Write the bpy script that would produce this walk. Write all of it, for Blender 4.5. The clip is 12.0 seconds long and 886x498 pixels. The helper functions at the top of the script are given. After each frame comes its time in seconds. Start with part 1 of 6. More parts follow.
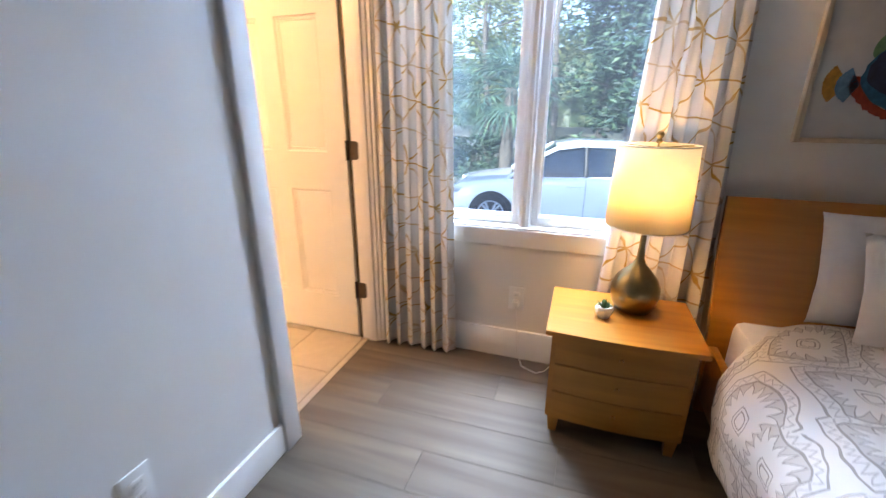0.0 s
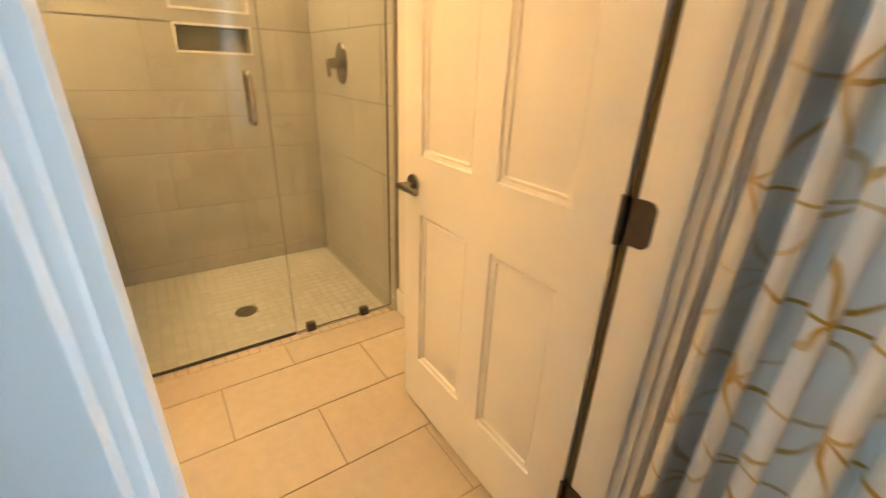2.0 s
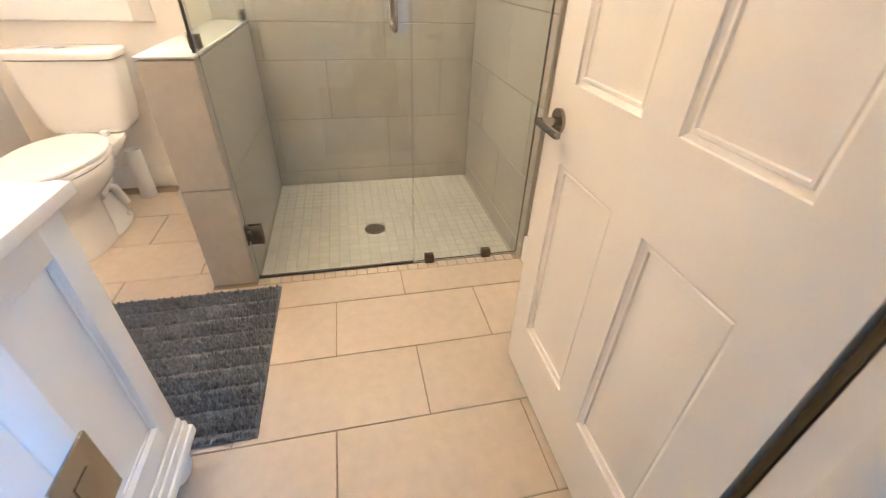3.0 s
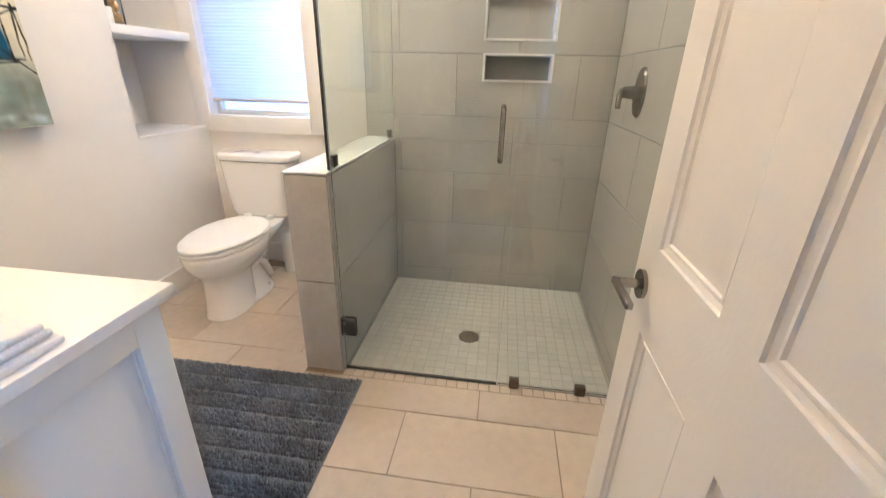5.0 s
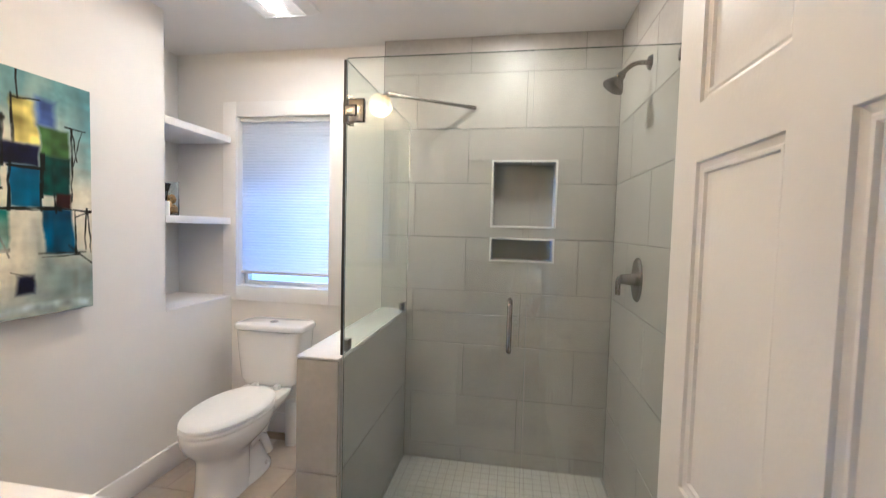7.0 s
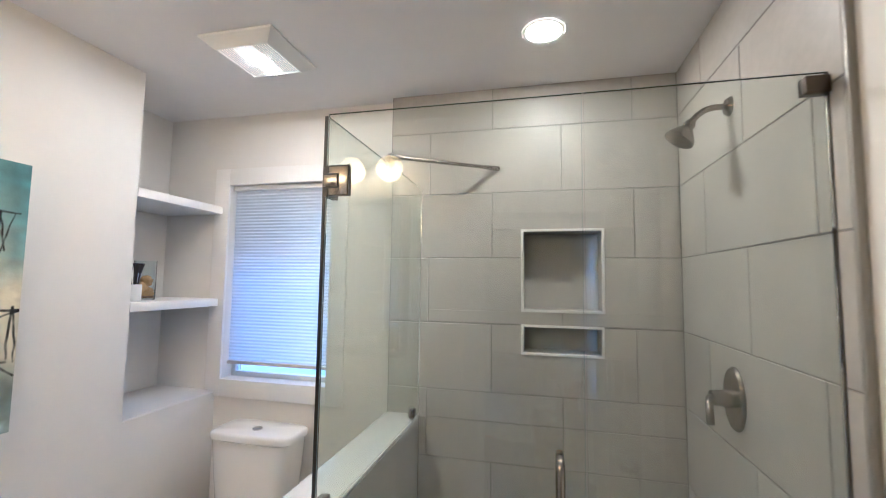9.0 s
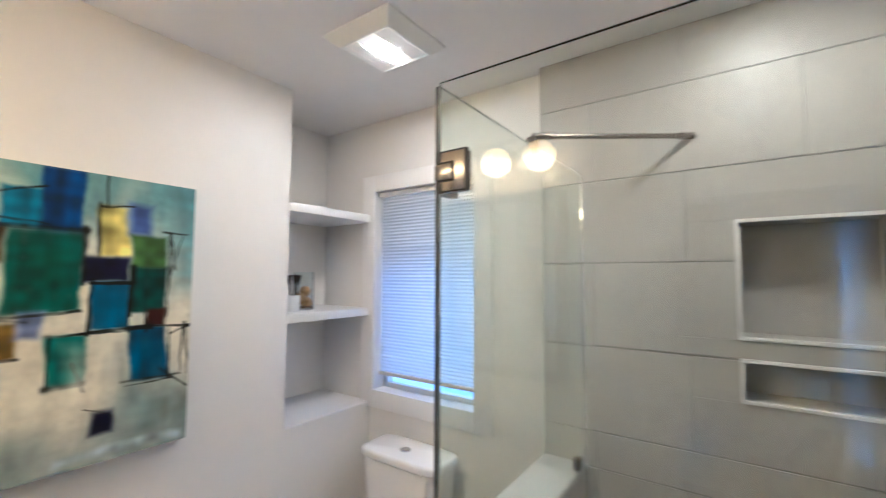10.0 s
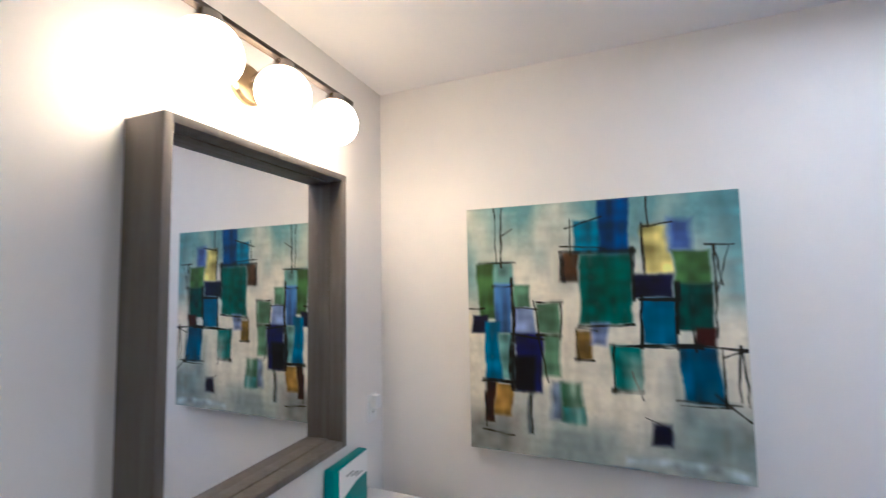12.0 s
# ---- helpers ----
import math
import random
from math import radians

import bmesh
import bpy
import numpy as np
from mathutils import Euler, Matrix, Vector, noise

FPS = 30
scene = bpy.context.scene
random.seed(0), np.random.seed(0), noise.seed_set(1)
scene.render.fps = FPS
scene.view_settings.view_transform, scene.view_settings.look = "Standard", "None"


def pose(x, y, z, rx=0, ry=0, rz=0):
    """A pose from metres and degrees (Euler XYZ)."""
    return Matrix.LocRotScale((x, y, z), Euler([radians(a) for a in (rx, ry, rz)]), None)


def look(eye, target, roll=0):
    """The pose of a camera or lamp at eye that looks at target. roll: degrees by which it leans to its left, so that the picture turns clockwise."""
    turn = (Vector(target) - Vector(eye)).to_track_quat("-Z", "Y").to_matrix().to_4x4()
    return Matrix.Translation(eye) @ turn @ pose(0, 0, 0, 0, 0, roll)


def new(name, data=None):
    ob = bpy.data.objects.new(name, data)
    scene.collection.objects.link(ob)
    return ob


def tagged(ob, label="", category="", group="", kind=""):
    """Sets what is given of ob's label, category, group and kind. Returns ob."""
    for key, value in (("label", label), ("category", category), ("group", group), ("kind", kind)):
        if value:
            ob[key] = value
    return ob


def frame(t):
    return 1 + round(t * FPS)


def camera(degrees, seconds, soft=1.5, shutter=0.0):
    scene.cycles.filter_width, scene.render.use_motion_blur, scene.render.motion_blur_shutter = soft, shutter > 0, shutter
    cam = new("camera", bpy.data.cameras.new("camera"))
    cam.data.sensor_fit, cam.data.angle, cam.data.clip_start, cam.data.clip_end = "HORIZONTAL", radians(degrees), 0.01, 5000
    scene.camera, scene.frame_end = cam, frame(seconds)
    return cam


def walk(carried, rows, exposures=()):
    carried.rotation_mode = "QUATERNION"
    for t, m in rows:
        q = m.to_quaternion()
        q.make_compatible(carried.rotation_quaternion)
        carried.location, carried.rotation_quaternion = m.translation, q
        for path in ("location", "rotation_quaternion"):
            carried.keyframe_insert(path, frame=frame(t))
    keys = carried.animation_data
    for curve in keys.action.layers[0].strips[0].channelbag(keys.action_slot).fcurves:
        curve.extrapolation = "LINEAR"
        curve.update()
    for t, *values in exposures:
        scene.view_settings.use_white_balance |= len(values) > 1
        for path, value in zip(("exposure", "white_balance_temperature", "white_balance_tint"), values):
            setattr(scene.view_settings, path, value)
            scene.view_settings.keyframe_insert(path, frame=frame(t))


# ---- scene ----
cam = camera(93.8, 12.0, soft=1.1, shutter=0.4)
PATH = [
    (0, (0.163, 0.309, 1.191), (-0.436, 2.107, 0.552), 0.2),
    (0.5, (0.009, 0.645, 1.216), (-0.359, 2.509, 0.592), 1.5),
    (1, (-0.151, 0.972, 1.215), (-0.84, 2.752, 0.617), 0.2),
    (1.5, (-0.332, 1.242, 1.25), (-1.505, 2.727, 0.602), 1.7),
    (2, (-0.511, 1.404, 1.241), (-2.007, 2.462, 0.439), 2.3),
    (2.5, (-0.637, 1.49, 1.22), (-2.232, 2.159, 0.218), 1.5),
    (2.7, (-0.661, 1.52, 1.203), (-2.262, 2.06, 0.132), 1.5),
    (4.3, (-0.811, 1.721, 1.215), (-2.52, 1.615, 0.182), 3.1),
    (4.5, (-0.811, 1.729, 1.232), (-2.56, 1.578, 0.274), 2.7),
    (5, (-0.794, 1.752, 1.294), (-2.621, 1.507, 0.519), 1.4),
    (5.5, (-0.77, 1.758, 1.331), (-2.653, 1.469, 0.721), 0.7),
    (6, (-0.771, 1.764, 1.358), (-2.695, 1.451, 0.909), 0.7),
    (6.5, (-0.761, 1.766, 1.406), (-2.714, 1.44, 1.119), 1.0),
    (7, (-0.775, 1.75, 1.459), (-2.745, 1.42, 1.358), 1.5),
    (7.5, (-0.849, 1.732, 1.494), (-2.82, 1.401, 1.562), 1.6),
    (7.7, (-0.881, 1.73, 1.504), (-2.848, 1.38, 1.607), 1.3),
    (9.3, (-1.364, 1.684, 1.648), (-3.284, 1.153, 1.825), 0.6),
    (9.5, (-1.45, 1.668, 1.664), (-3.332, 1.014, 1.839), 0.8),
    (10, (-1.607, 1.615, 1.683), (-3.234, 0.458, 1.813), 0.2),
    (10.5, (-1.75, 1.527, 1.702), (-2.843, -0.143, 1.826), -0.6),
    (11, (-1.865, 1.478, 1.724), (-2.22, -0.489, 1.793), -0.1),
    (11.5, (-1.938, 1.472, 1.725), (-1.597, -0.498, 1.778), -0.3),
    (12, (-1.957, 1.5, 1.747), (-1.215, -0.353, 1.881), -1.0),
]
EXPOSURES = [(0.0, 2.0, 7800, 23), (0.5, 1.85, 7650, 21), (1.0, 1.3, 6700, 13), (1.5, 1.2, 8700, 10), (2.0, 1.4, 8400, 8), (2.5, 1.6, 5600, 8), (4.4, 1.3, 4680, 7), (5.5, 1.12, 4560, 7), (7.5, 0.7, 4260, 6), (9.5, 0.58, 4180, 6), (10.5, 0.44, 4200, 6), (11.0, 0.36, 4150, 7), (11.5, 0.42, 4100, 8), (12.0, 0.36, 3820, 9)]
walk(cam, [(t, look(eye, target, roll)) for t, eye, target, roll in PATH], EXPOSURES)

# ---- light ----
def lamp(name, kind, m, power, colour, **settings):
    data = bpy.data.lights.new(name, kind)
    data.energy, data.color = power, colour
    for key, value in settings.items():
        if key == "angle":
            data.angle = value
        elif key == "size":
            data.size = value
        elif key == "size_y":
            data.shape, data.size_y = "RECTANGLE", value
        elif key == "soft":
            data.shadow_soft_size = value
    ob = new(name, data)
    ob.matrix_world = m
    return ob


SUN_UP, SUN_ROUND = radians(25), radians(190)
world = bpy.data.worlds.new("world")
scene.world = world
world.use_nodes = True
wn, wl = world.node_tree.nodes, world.node_tree.links
sky = wn.new("ShaderNodeTexSky")
sky.sky_type, sky.sun_disc, sky.sun_elevation, sky.sun_rotation = "NISHITA", False, SUN_UP, SUN_ROUND
wl.new(sky.outputs[0], wn["Background"].inputs[0])
wn["Background"].inputs[1].default_value = 0.15
sun_way = Vector((math.sin(SUN_ROUND) * math.cos(SUN_UP), math.cos(SUN_ROUND) * math.cos(SUN_UP), math.sin(SUN_UP)))
lamp("sun", "SUN", look((0, 0, 30), Vector((0, 0, 30)) - sun_way), 4.5, (1.0, 0.93, 0.82), angle=radians(0.5))
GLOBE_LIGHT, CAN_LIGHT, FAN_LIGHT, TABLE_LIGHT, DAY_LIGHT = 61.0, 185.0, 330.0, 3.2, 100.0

# ---- materials ----
def mat(name, colour, rough=0.5, metal=0.0, grain=0.0, scale=20.0, stain=0.0, bump=0.0, bump_scale=60.0, spread=0.0, **extra):
    """A surface with colour variation at two scales, relief, and a shade that differs from piece to piece."""
    m = bpy.data.materials.new(name)
    m.use_nodes = True
    n, l = m.node_tree.nodes, m.node_tree.links
    b = n["Principled BSDF"]
    b.inputs["Base Color"].default_value = (*colour, 1)
    b.inputs["Roughness"].default_value, b.inputs["Metallic"].default_value = rough, metal
    for key, value in extra.items():
        b.inputs[key.replace("_", " ")].default_value = value
    if grain or stain or spread or bump:
        geo = n.new("ShaderNodeNewGeometry")
    if grain or stain or spread:
        total = None
        for size, amount, detail in ((scale, grain, 6.0), (scale * 0.12, stain, 3.0)):
            if not amount:
                continue
            t = n.new("ShaderNodeTexNoise")
            t.inputs["Scale"].default_value, t.inputs["Detail"].default_value = size, detail
            l.new(geo.outputs["Position"], t.inputs["Vector"])
            r = n.new("ShaderNodeMapRange")
            r.inputs[1].default_value, r.inputs[2].default_value = 0.3, 0.7
            r.inputs[3].default_value, r.inputs[4].default_value = 1 - amount, 1 + amount
            l.new(t.outputs[0], r.inputs[0])
            total = times(n, l, total, r.outputs[0])
        if spread:
            info = n.new("ShaderNodeObjectInfo")
            r = n.new("ShaderNodeMapRange")
            r.inputs[3].default_value, r.inputs[4].default_value = 1 - spread, 1 + spread
            l.new(info.outputs["Random"], r.inputs[0])
            total = times(n, l, total, r.outputs[0])
        v = n.new("ShaderNodeVectorMath")
        v.operation = "SCALE"
        v.inputs[0].default_value = colour
        l.new(total, v.inputs["Scale"])
        l.new(v.outputs[0], b.inputs["Base Color"])
    if bump:
        t = n.new("ShaderNodeTexNoise")
        t.inputs["Scale"].default_value, t.inputs["Detail"].default_value = bump_scale, 4.0
        l.new(geo.outputs["Position"], t.inputs["Vector"])
        k = n.new("ShaderNodeBump")
        k.inputs["Strength"].default_value, k.inputs["Distance"].default_value = bump, 0.01
        l.new(t.outputs[0], k.inputs["Height"])
        l.new(k.outputs[0], b.inputs["Normal"])
    return m


def times(n, l, a, b):
    if a is None:
        return b
    k = n.new("ShaderNodeMath")
    k.operation = "MULTIPLY"
    l.new(a, k.inputs[0]), l.new(b, k.inputs[1])
    return k.outputs[0]


def ramp(n, l, source, *stops):
    r = n.new("ShaderNodeValToRGB")
    els = r.color_ramp.elements
    while len(els) < len(stops):
        els.new(0.5)
    for e, (at, colour) in zip(els, stops):
        e.position, e.color = at, (*colour, 1)
    l.new(source, r.inputs[0])
    return r.outputs[0]


def blend(n, l, factor, a, b):
    k = n.new("ShaderNodeMix")
    k.data_type = "RGBA"
    l.new(factor, k.inputs[0])
    for slot, v in ((6, a), (7, b)):
        if isinstance(v, tuple):
            k.inputs[slot].default_value = (*v, 1)
        else:
            l.new(v, k.inputs[slot])
    return k.outputs[2]


def wood(name, dark, light, along=0, scale=7.0, rough=0.4, spread=0.1):
    """Wood whose grain runs along the axis given (0, 1 or 2)."""
    m = mat(name, light, rough)
    n, l = m.node_tree.nodes, m.node_tree.links
    b = n["Principled BSDF"]
    geo, info = n.new("ShaderNodeNewGeometry"), n.new("ShaderNodeObjectInfo")
    shift = n.new("ShaderNodeVectorMath")
    shift.operation = "ADD"
    mul = n.new("ShaderNodeMath")
    mul.operation, mul.inputs[1].default_value = "MULTIPLY", 37.0
    l.new(info.outputs["Random"], mul.inputs[0])
    l.new(geo.outputs["Position"], shift.inputs[0]), l.new(mul.outputs[0], shift.inputs[1])
    mp = n.new("ShaderNodeMapping")
    s = [scale * 5] * 3
    s[along] = scale * 0.35
    mp.inputs["Scale"].default_value = s
    l.new(shift.outputs[0], mp.inputs[0])
    t = n.new("ShaderNodeTexNoise")
    t.inputs["Scale"].default_value, t.inputs["Detail"].default_value, t.inputs["Distortion"].default_value = 1.0, 8.0, 0.6
    l.new(mp.outputs[0], t.inputs["Vector"])
    c = ramp(n, l, t.outputs[0], (0.32, dark), (0.7, light))
    r = n.new("ShaderNodeMapRange")
    r.inputs[3].default_value, r.inputs[4].default_value = 1 - spread, 1 + spread
    l.new(info.outputs["Random"], r.inputs[0])
    v = n.new("ShaderNodeVectorMath")
    v.operation = "SCALE"
    l.new(c, v.inputs[0]), l.new(r.outputs[0], v.inputs["Scale"])
    l.new(v.outputs[0], b.inputs["Base Color"])
    k = n.new("ShaderNodeBump")
    k.inputs["Strength"].default_value, k.inputs["Distance"].default_value = 0.12, 0.005
    l.new(t.outputs[0], k.inputs["Height"]), l.new(k.outputs[0], b.inputs["Normal"])
    return m


def glow(name, colour, strength):
    m = bpy.data.materials.new(name)
    m.use_nodes = True
    b = m.node_tree.nodes["Principled BSDF"]
    b.inputs["Base Color"].default_value = (0.8, 0.8, 0.8, 1)
    b.inputs["Emission Color"].default_value, b.inputs["Emission Strength"].default_value = (*colour, 1), strength
    return m


def pane_glass(name, tint):
    m = bpy.data.materials.new(name)
    m.use_nodes = True
    n, l = m.node_tree.nodes, m.node_tree.links
    n.remove(n["Principled BSDF"])
    g = n.new("ShaderNodeBsdfGlass")
    g.inputs["Color"].default_value, g.inputs["Roughness"].default_value, g.inputs["IOR"].default_value = (*tint, 1), 0.0, 1.45
    l.new(g.outputs[0], n["Material Output"].inputs[0])
    return m


def cloth_through(name, colour, part_through, rough=0.9):
    """Cloth or paper that lets light through."""
    m = mat(name, colour, rough)
    n, l = m.node_tree.nodes, m.node_tree.links
    t, mix = n.new("ShaderNodeBsdfTranslucent"), n.new("ShaderNodeMixShader")
    t.inputs[0].default_value = (*colour, 1)
    mix.inputs[0].default_value = part_through
    l.new(n["Principled BSDF"].outputs[0], mix.inputs[1]), l.new(t.outputs[0], mix.inputs[2])
    l.new(mix.outputs[0], n["Material Output"].inputs[0])
    return m


wall_paint = mat("wall_paint", (0.755, 0.735, 0.695), 0.55, grain=0.012, scale=9, stain=0.012, bump=0.06, bump_scale=220)
ceiling_paint = mat("ceiling_paint", (0.76, 0.75, 0.74), 0.8, grain=0.01, scale=8, bump=0.05, bump_scale=180)
trim_paint = mat("trim_paint", (0.8, 0.79, 0.77), 0.32, grain=0.01, scale=14, stain=0.01, bump=0.03, bump_scale=90)
door_paint = mat("door_paint", (0.8, 0.79, 0.77), 0.46, grain=0.01, scale=12, stain=0.012, bump=0.05, bump_scale=130)
cabinet_paint = mat("cabinet_paint", (0.78, 0.78, 0.76), 0.38, grain=0.01, scale=12, stain=0.01)
quartz = mat("quartz", (0.82, 0.81, 0.79), 0.18, grain=0.015, scale=60, stain=0.01)
porcelain = mat("porcelain", (0.83, 0.82, 0.8), 0.08, Coat_Weight=0.4, Coat_Roughness=0.03)
plastic_white = mat("plastic_white", (0.8, 0.8, 0.78), 0.35, grain=0.01, scale=30)
wall_tile_face = mat("wall_tile_face", (0.40, 0.385, 0.355), 0.36, grain=0.05, scale=30, stain=0.07, spread=0.04, bump=0.03, bump_scale=90)
wall_grout = mat("wall_grout", (0.28, 0.272, 0.252), 0.9, grain=0.05, scale=60)
floor_tile_face = mat("floor_tile_face", (0.46, 0.40, 0.325), 0.42, grain=0.05, scale=22, stain=0.05, spread=0.04, bump=0.05, bump_scale=70)
floor_grout = mat("floor_grout", (0.27, 0.225, 0.17), 0.95, grain=0.08, scale=60)
pan_tile_face = mat("pan_tile_face", (0.46, 0.45, 0.41), 0.4, grain=0.03, scale=30, stain=0.03, spread=0.06)
pan_grout = mat("pan_grout", (0.335, 0.325, 0.29), 0.9, grain=0.05, scale=60)
nickel = mat("nickel", (0.33, 0.305, 0.27), 0.25, 1.0, grain=0.05, scale=40)
dark_nickel = mat("dark_nickel", (0.11, 0.092, 0.076), 0.35, 1.0, grain=0.1, scale=40)
chrome = mat("chrome", (0.6, 0.58, 0.55), 0.12, 1.0)
black_seal = mat("black_seal", (0.015, 0.015, 0.017), 0.45)
# Dark colour that stands for shade between door and jamb.
gap_shade = mat("hinge_gap_shade", (0.1, 0.075, 0.03), 0.8, grain=0.1)
shower_glass = pane_glass("shower_glass", (0.952, 0.975, 0.963))
window_glass = pane_glass("window_glass", (0.96, 0.98, 0.98))
# Blue tint and translucent veil put daylight's cast and haze into the pane.
hazed_glass = pane_glass("hazed_glass", (0.7, 0.86, 1.0))
dn, dl = hazed_glass.node_tree.nodes, hazed_glass.node_tree.links
film, veil = dn.new("ShaderNodeBsdfTranslucent"), dn.new("ShaderNodeMixShader")
film.inputs[0].default_value = (0.85, 0.9, 1.0, 1)
veil.inputs[0].default_value = 0.012
dl.new(dn["Glass BSDF"].outputs[0], veil.inputs[1]), dl.new(film.outputs[0], veil.inputs[2]), dl.new(veil.outputs[0], dn["Material Output"].inputs[0])
glass_rim = mat("glass_rim", (0.52, 0.62, 0.58), 0.2, Transmission_Weight=0.4)
mirror_silver = mat("mirror_silver", (0.9, 0.9, 0.9), 0.0, 1.0)
mirror_wood = wood("mirror_wood", (0.1, 0.088, 0.07), (0.15, 0.134, 0.11), 2, 7.0, 0.5)
honey_wood = wood("honey_wood", (0.35, 0.135, 0.016), (0.46, 0.195, 0.028), 0, 5.0, 0.3, 0.04)
plank_wood = wood("plank_wood", (0.1, 0.078, 0.058), (0.17, 0.138, 0.105), 0, 3.0, 0.66, 0.07)
brass = mat("brass", (0.36, 0.28, 0.14), 0.28, 1.0, grain=0.08, scale=40)
blind_paper = cloth_through("blind_paper", (0.82, 0.82, 0.83), 0.55)
shade_linen = cloth_through("shade_linen", (0.78, 0.68, 0.47), 0.6)
towel_cloth = mat("towel_cloth", (0.82, 0.81, 0.79), 0.95, grain=0.03, scale=120, bump=0.5, bump_scale=300)
pillow_cloth = mat("pillow_cloth", (0.76, 0.75, 0.76), 0.9, grain=0.02, scale=30, bump=0.12, bump_scale=40)
mat_yarn = mat("mat_yarn", (0.13, 0.143, 0.17), 0.95, grain=0.3, scale=70, stain=0.2, bump=0.4, bump_scale=260)
globe_glow = glow("globe_glow", (1.0, 0.55, 0.2), GLOBE_LIGHT)
gn, gl = globe_glow.node_tree.nodes, globe_glow.node_tree.links
g_at, g_z, g_map = gn.new("ShaderNodeNewGeometry"), gn.new("ShaderNodeSeparateXYZ"), gn.new("ShaderNodeMapRange")
# emission graded by height to spare the wall: full below, 12% at the neck
g_map.inputs[1].default_value, g_map.inputs[2].default_value, g_map.inputs[3].default_value, g_map.inputs[4].default_value = 2.21, 2.3, GLOBE_LIGHT, GLOBE_LIGHT * 0.12
gl.new(g_at.outputs["Position"], g_z.inputs[0]), gl.new(g_z.outputs[2], g_map.inputs[0]), gl.new(g_map.outputs[0], gn["Principled BSDF"].inputs["Emission Strength"])
can_glow = glow("can_glow", (1.0, 0.69, 0.4), CAN_LIGHT)
fan_glow = glow("fan_glow", (1.0, 0.7, 0.43), FAN_LIGHT)
fan_lens = glow("fan_lens", (1.0, 0.7, 0.43), 0.55)

# ---- building ----
ORIGIN = {}


def box(bm, x0, x1, y0, y1, z0, z1, r=0.0, seg=2):
    x0, x1, y0, y1, z0, z1 = min(x0, x1), max(x0, x1), min(y0, y1), max(y0, y1), min(z0, z1), max(z0, z1)
    made = bmesh.ops.create_cube(bm, size=1.0)["verts"]
    for v in made:
        v.co = Vector(((x0 + x1) / 2 + v.co.x * (x1 - x0), (y0 + y1) / 2 + v.co.y * (y1 - y0), (z0 + z1) / 2 + v.co.z * (z1 - z0)))
    if r:
        edges = list({e for v in made for e in v.link_edges})
        bmesh.ops.bevel(bm, geom=edges, offset=r, segments=seg, profile=0.5, affect="EDGES")
    return bm


def boxes(*rows, r=0.0):
    bm = bmesh.new()
    for row in rows:
        box(bm, *row, r=r)
    return bm


def loft(bm, rings, cap=True, closed=True):
    """Rings of points, joined one to the next."""
    rows = [[bm.verts.new(p) for p in ring] for ring in rings]
    n = len(rows[0])
    for a, b in zip(rows, rows[1:]):
        for i in range(n if closed else n - 1):
            bm.faces.new((a[i], a[(i + 1) % n], b[(i + 1) % n], b[i]))
    if cap:
        bm.faces.new(rows[0][::-1]), bm.faces.new(rows[-1])
    return bm


def turned(profile, x, y, z, n=32, cap=True):
    """A turned body: rows of (radius, height) round an upright axis."""
    bm = bmesh.new()
    loft(bm, [[(x + r * math.cos(2 * math.pi * i / n), y + r * math.sin(2 * math.pi * i / n), z + h) for i in range(n)] for r, h in profile], cap)
    bmesh.ops.recalc_face_normals(bm, faces=bm.faces)
    return bm


def rod(bm, a, b, r, n=14, r2=None):
    a, b = Vector(a), Vector(b)
    q = (b - a).to_track_quat("Z", "Y")
    ring = lambda c, k: [c + q @ Vector((k * math.cos(2 * math.pi * i / n), k * math.sin(2 * math.pi * i / n), 0)) for i in range(n)]
    loft(bm, [ring(a, r), ring(b, r2 or r)])
    return bm


def tube(bm, points, r, n=12):
    """A bent rod through the points."""
    pts = [Vector(p) for p in points]
    rings, q0 = [], None
    for i, p in enumerate(pts):
        way = (pts[min(i + 1, len(pts) - 1)] - pts[max(i - 1, 0)]).normalized()
        q = way.to_track_quat("Z", "Y") if q0 is None else (q0 @ Vector((0, 0, 1))).rotation_difference(way) @ q0
        q0 = q
        rings.append([p + q @ Vector((r * math.cos(2 * math.pi * k / n), r * math.sin(2 * math.pi * k / n), 0)) for k in range(n)])
    loft(bm, rings)
    return bm


def oval(cx, cy, z, a, b, n=32, power=2.0, egg=0.0):
    """A flat ring: half lengths a along x and b along y; power above 2 squares it; egg narrows the +x end."""
    ring = []
    for i in range(n):
        t = 2 * math.pi * i / n
        c, s = math.cos(t), math.sin(t)
        x = a * math.copysign(abs(c) ** (2 / power), c)
        y = b * math.copysign(abs(s) ** (2 / power), s) * (1 - egg * (x / a + 1) / 2)
        ring.append((cx + x, cy + y, z))
    return ring


def link(name, bm, material, smooth):
    me = bpy.data.meshes.new(name)
    bmesh.ops.recalc_face_normals(bm, faces=bm.faces)
    bm.to_mesh(me)
    bm.free()
    if material:
        me.materials.append(material)
    if smooth:
        me.polygons.foreach_set("use_smooth", [True] * len(me.polygons))
        me.set_sharp_from_angle(angle=radians(smooth))
    return new(name, me)


def solid(name, bm, material, label="", category="", kind="", group="", smooth=40):
    ob = link(name, bm, material, smooth)
    ORIGIN[ob.name] = Vector((0, 0, 0))
    return tagged(ob, label, category, group, kind)


def thing(name, at, label, category, group="", kind=""):
    ob = new(name)
    ob.location = at
    ob.empty_display_size = 0.05
    ORIGIN[ob.name] = Vector(at)
    return tagged(ob, label, category, group, kind)


def part(name, bm, material, parent, label="", smooth=40):
    bmesh.ops.translate(bm, verts=bm.verts, vec=-ORIGIN[parent.name])
    ob = link(name, bm, material, smooth)
    ob.parent = parent
    ORIGIN[ob.name] = ORIGIN[parent.name]
    return tagged(ob, label)


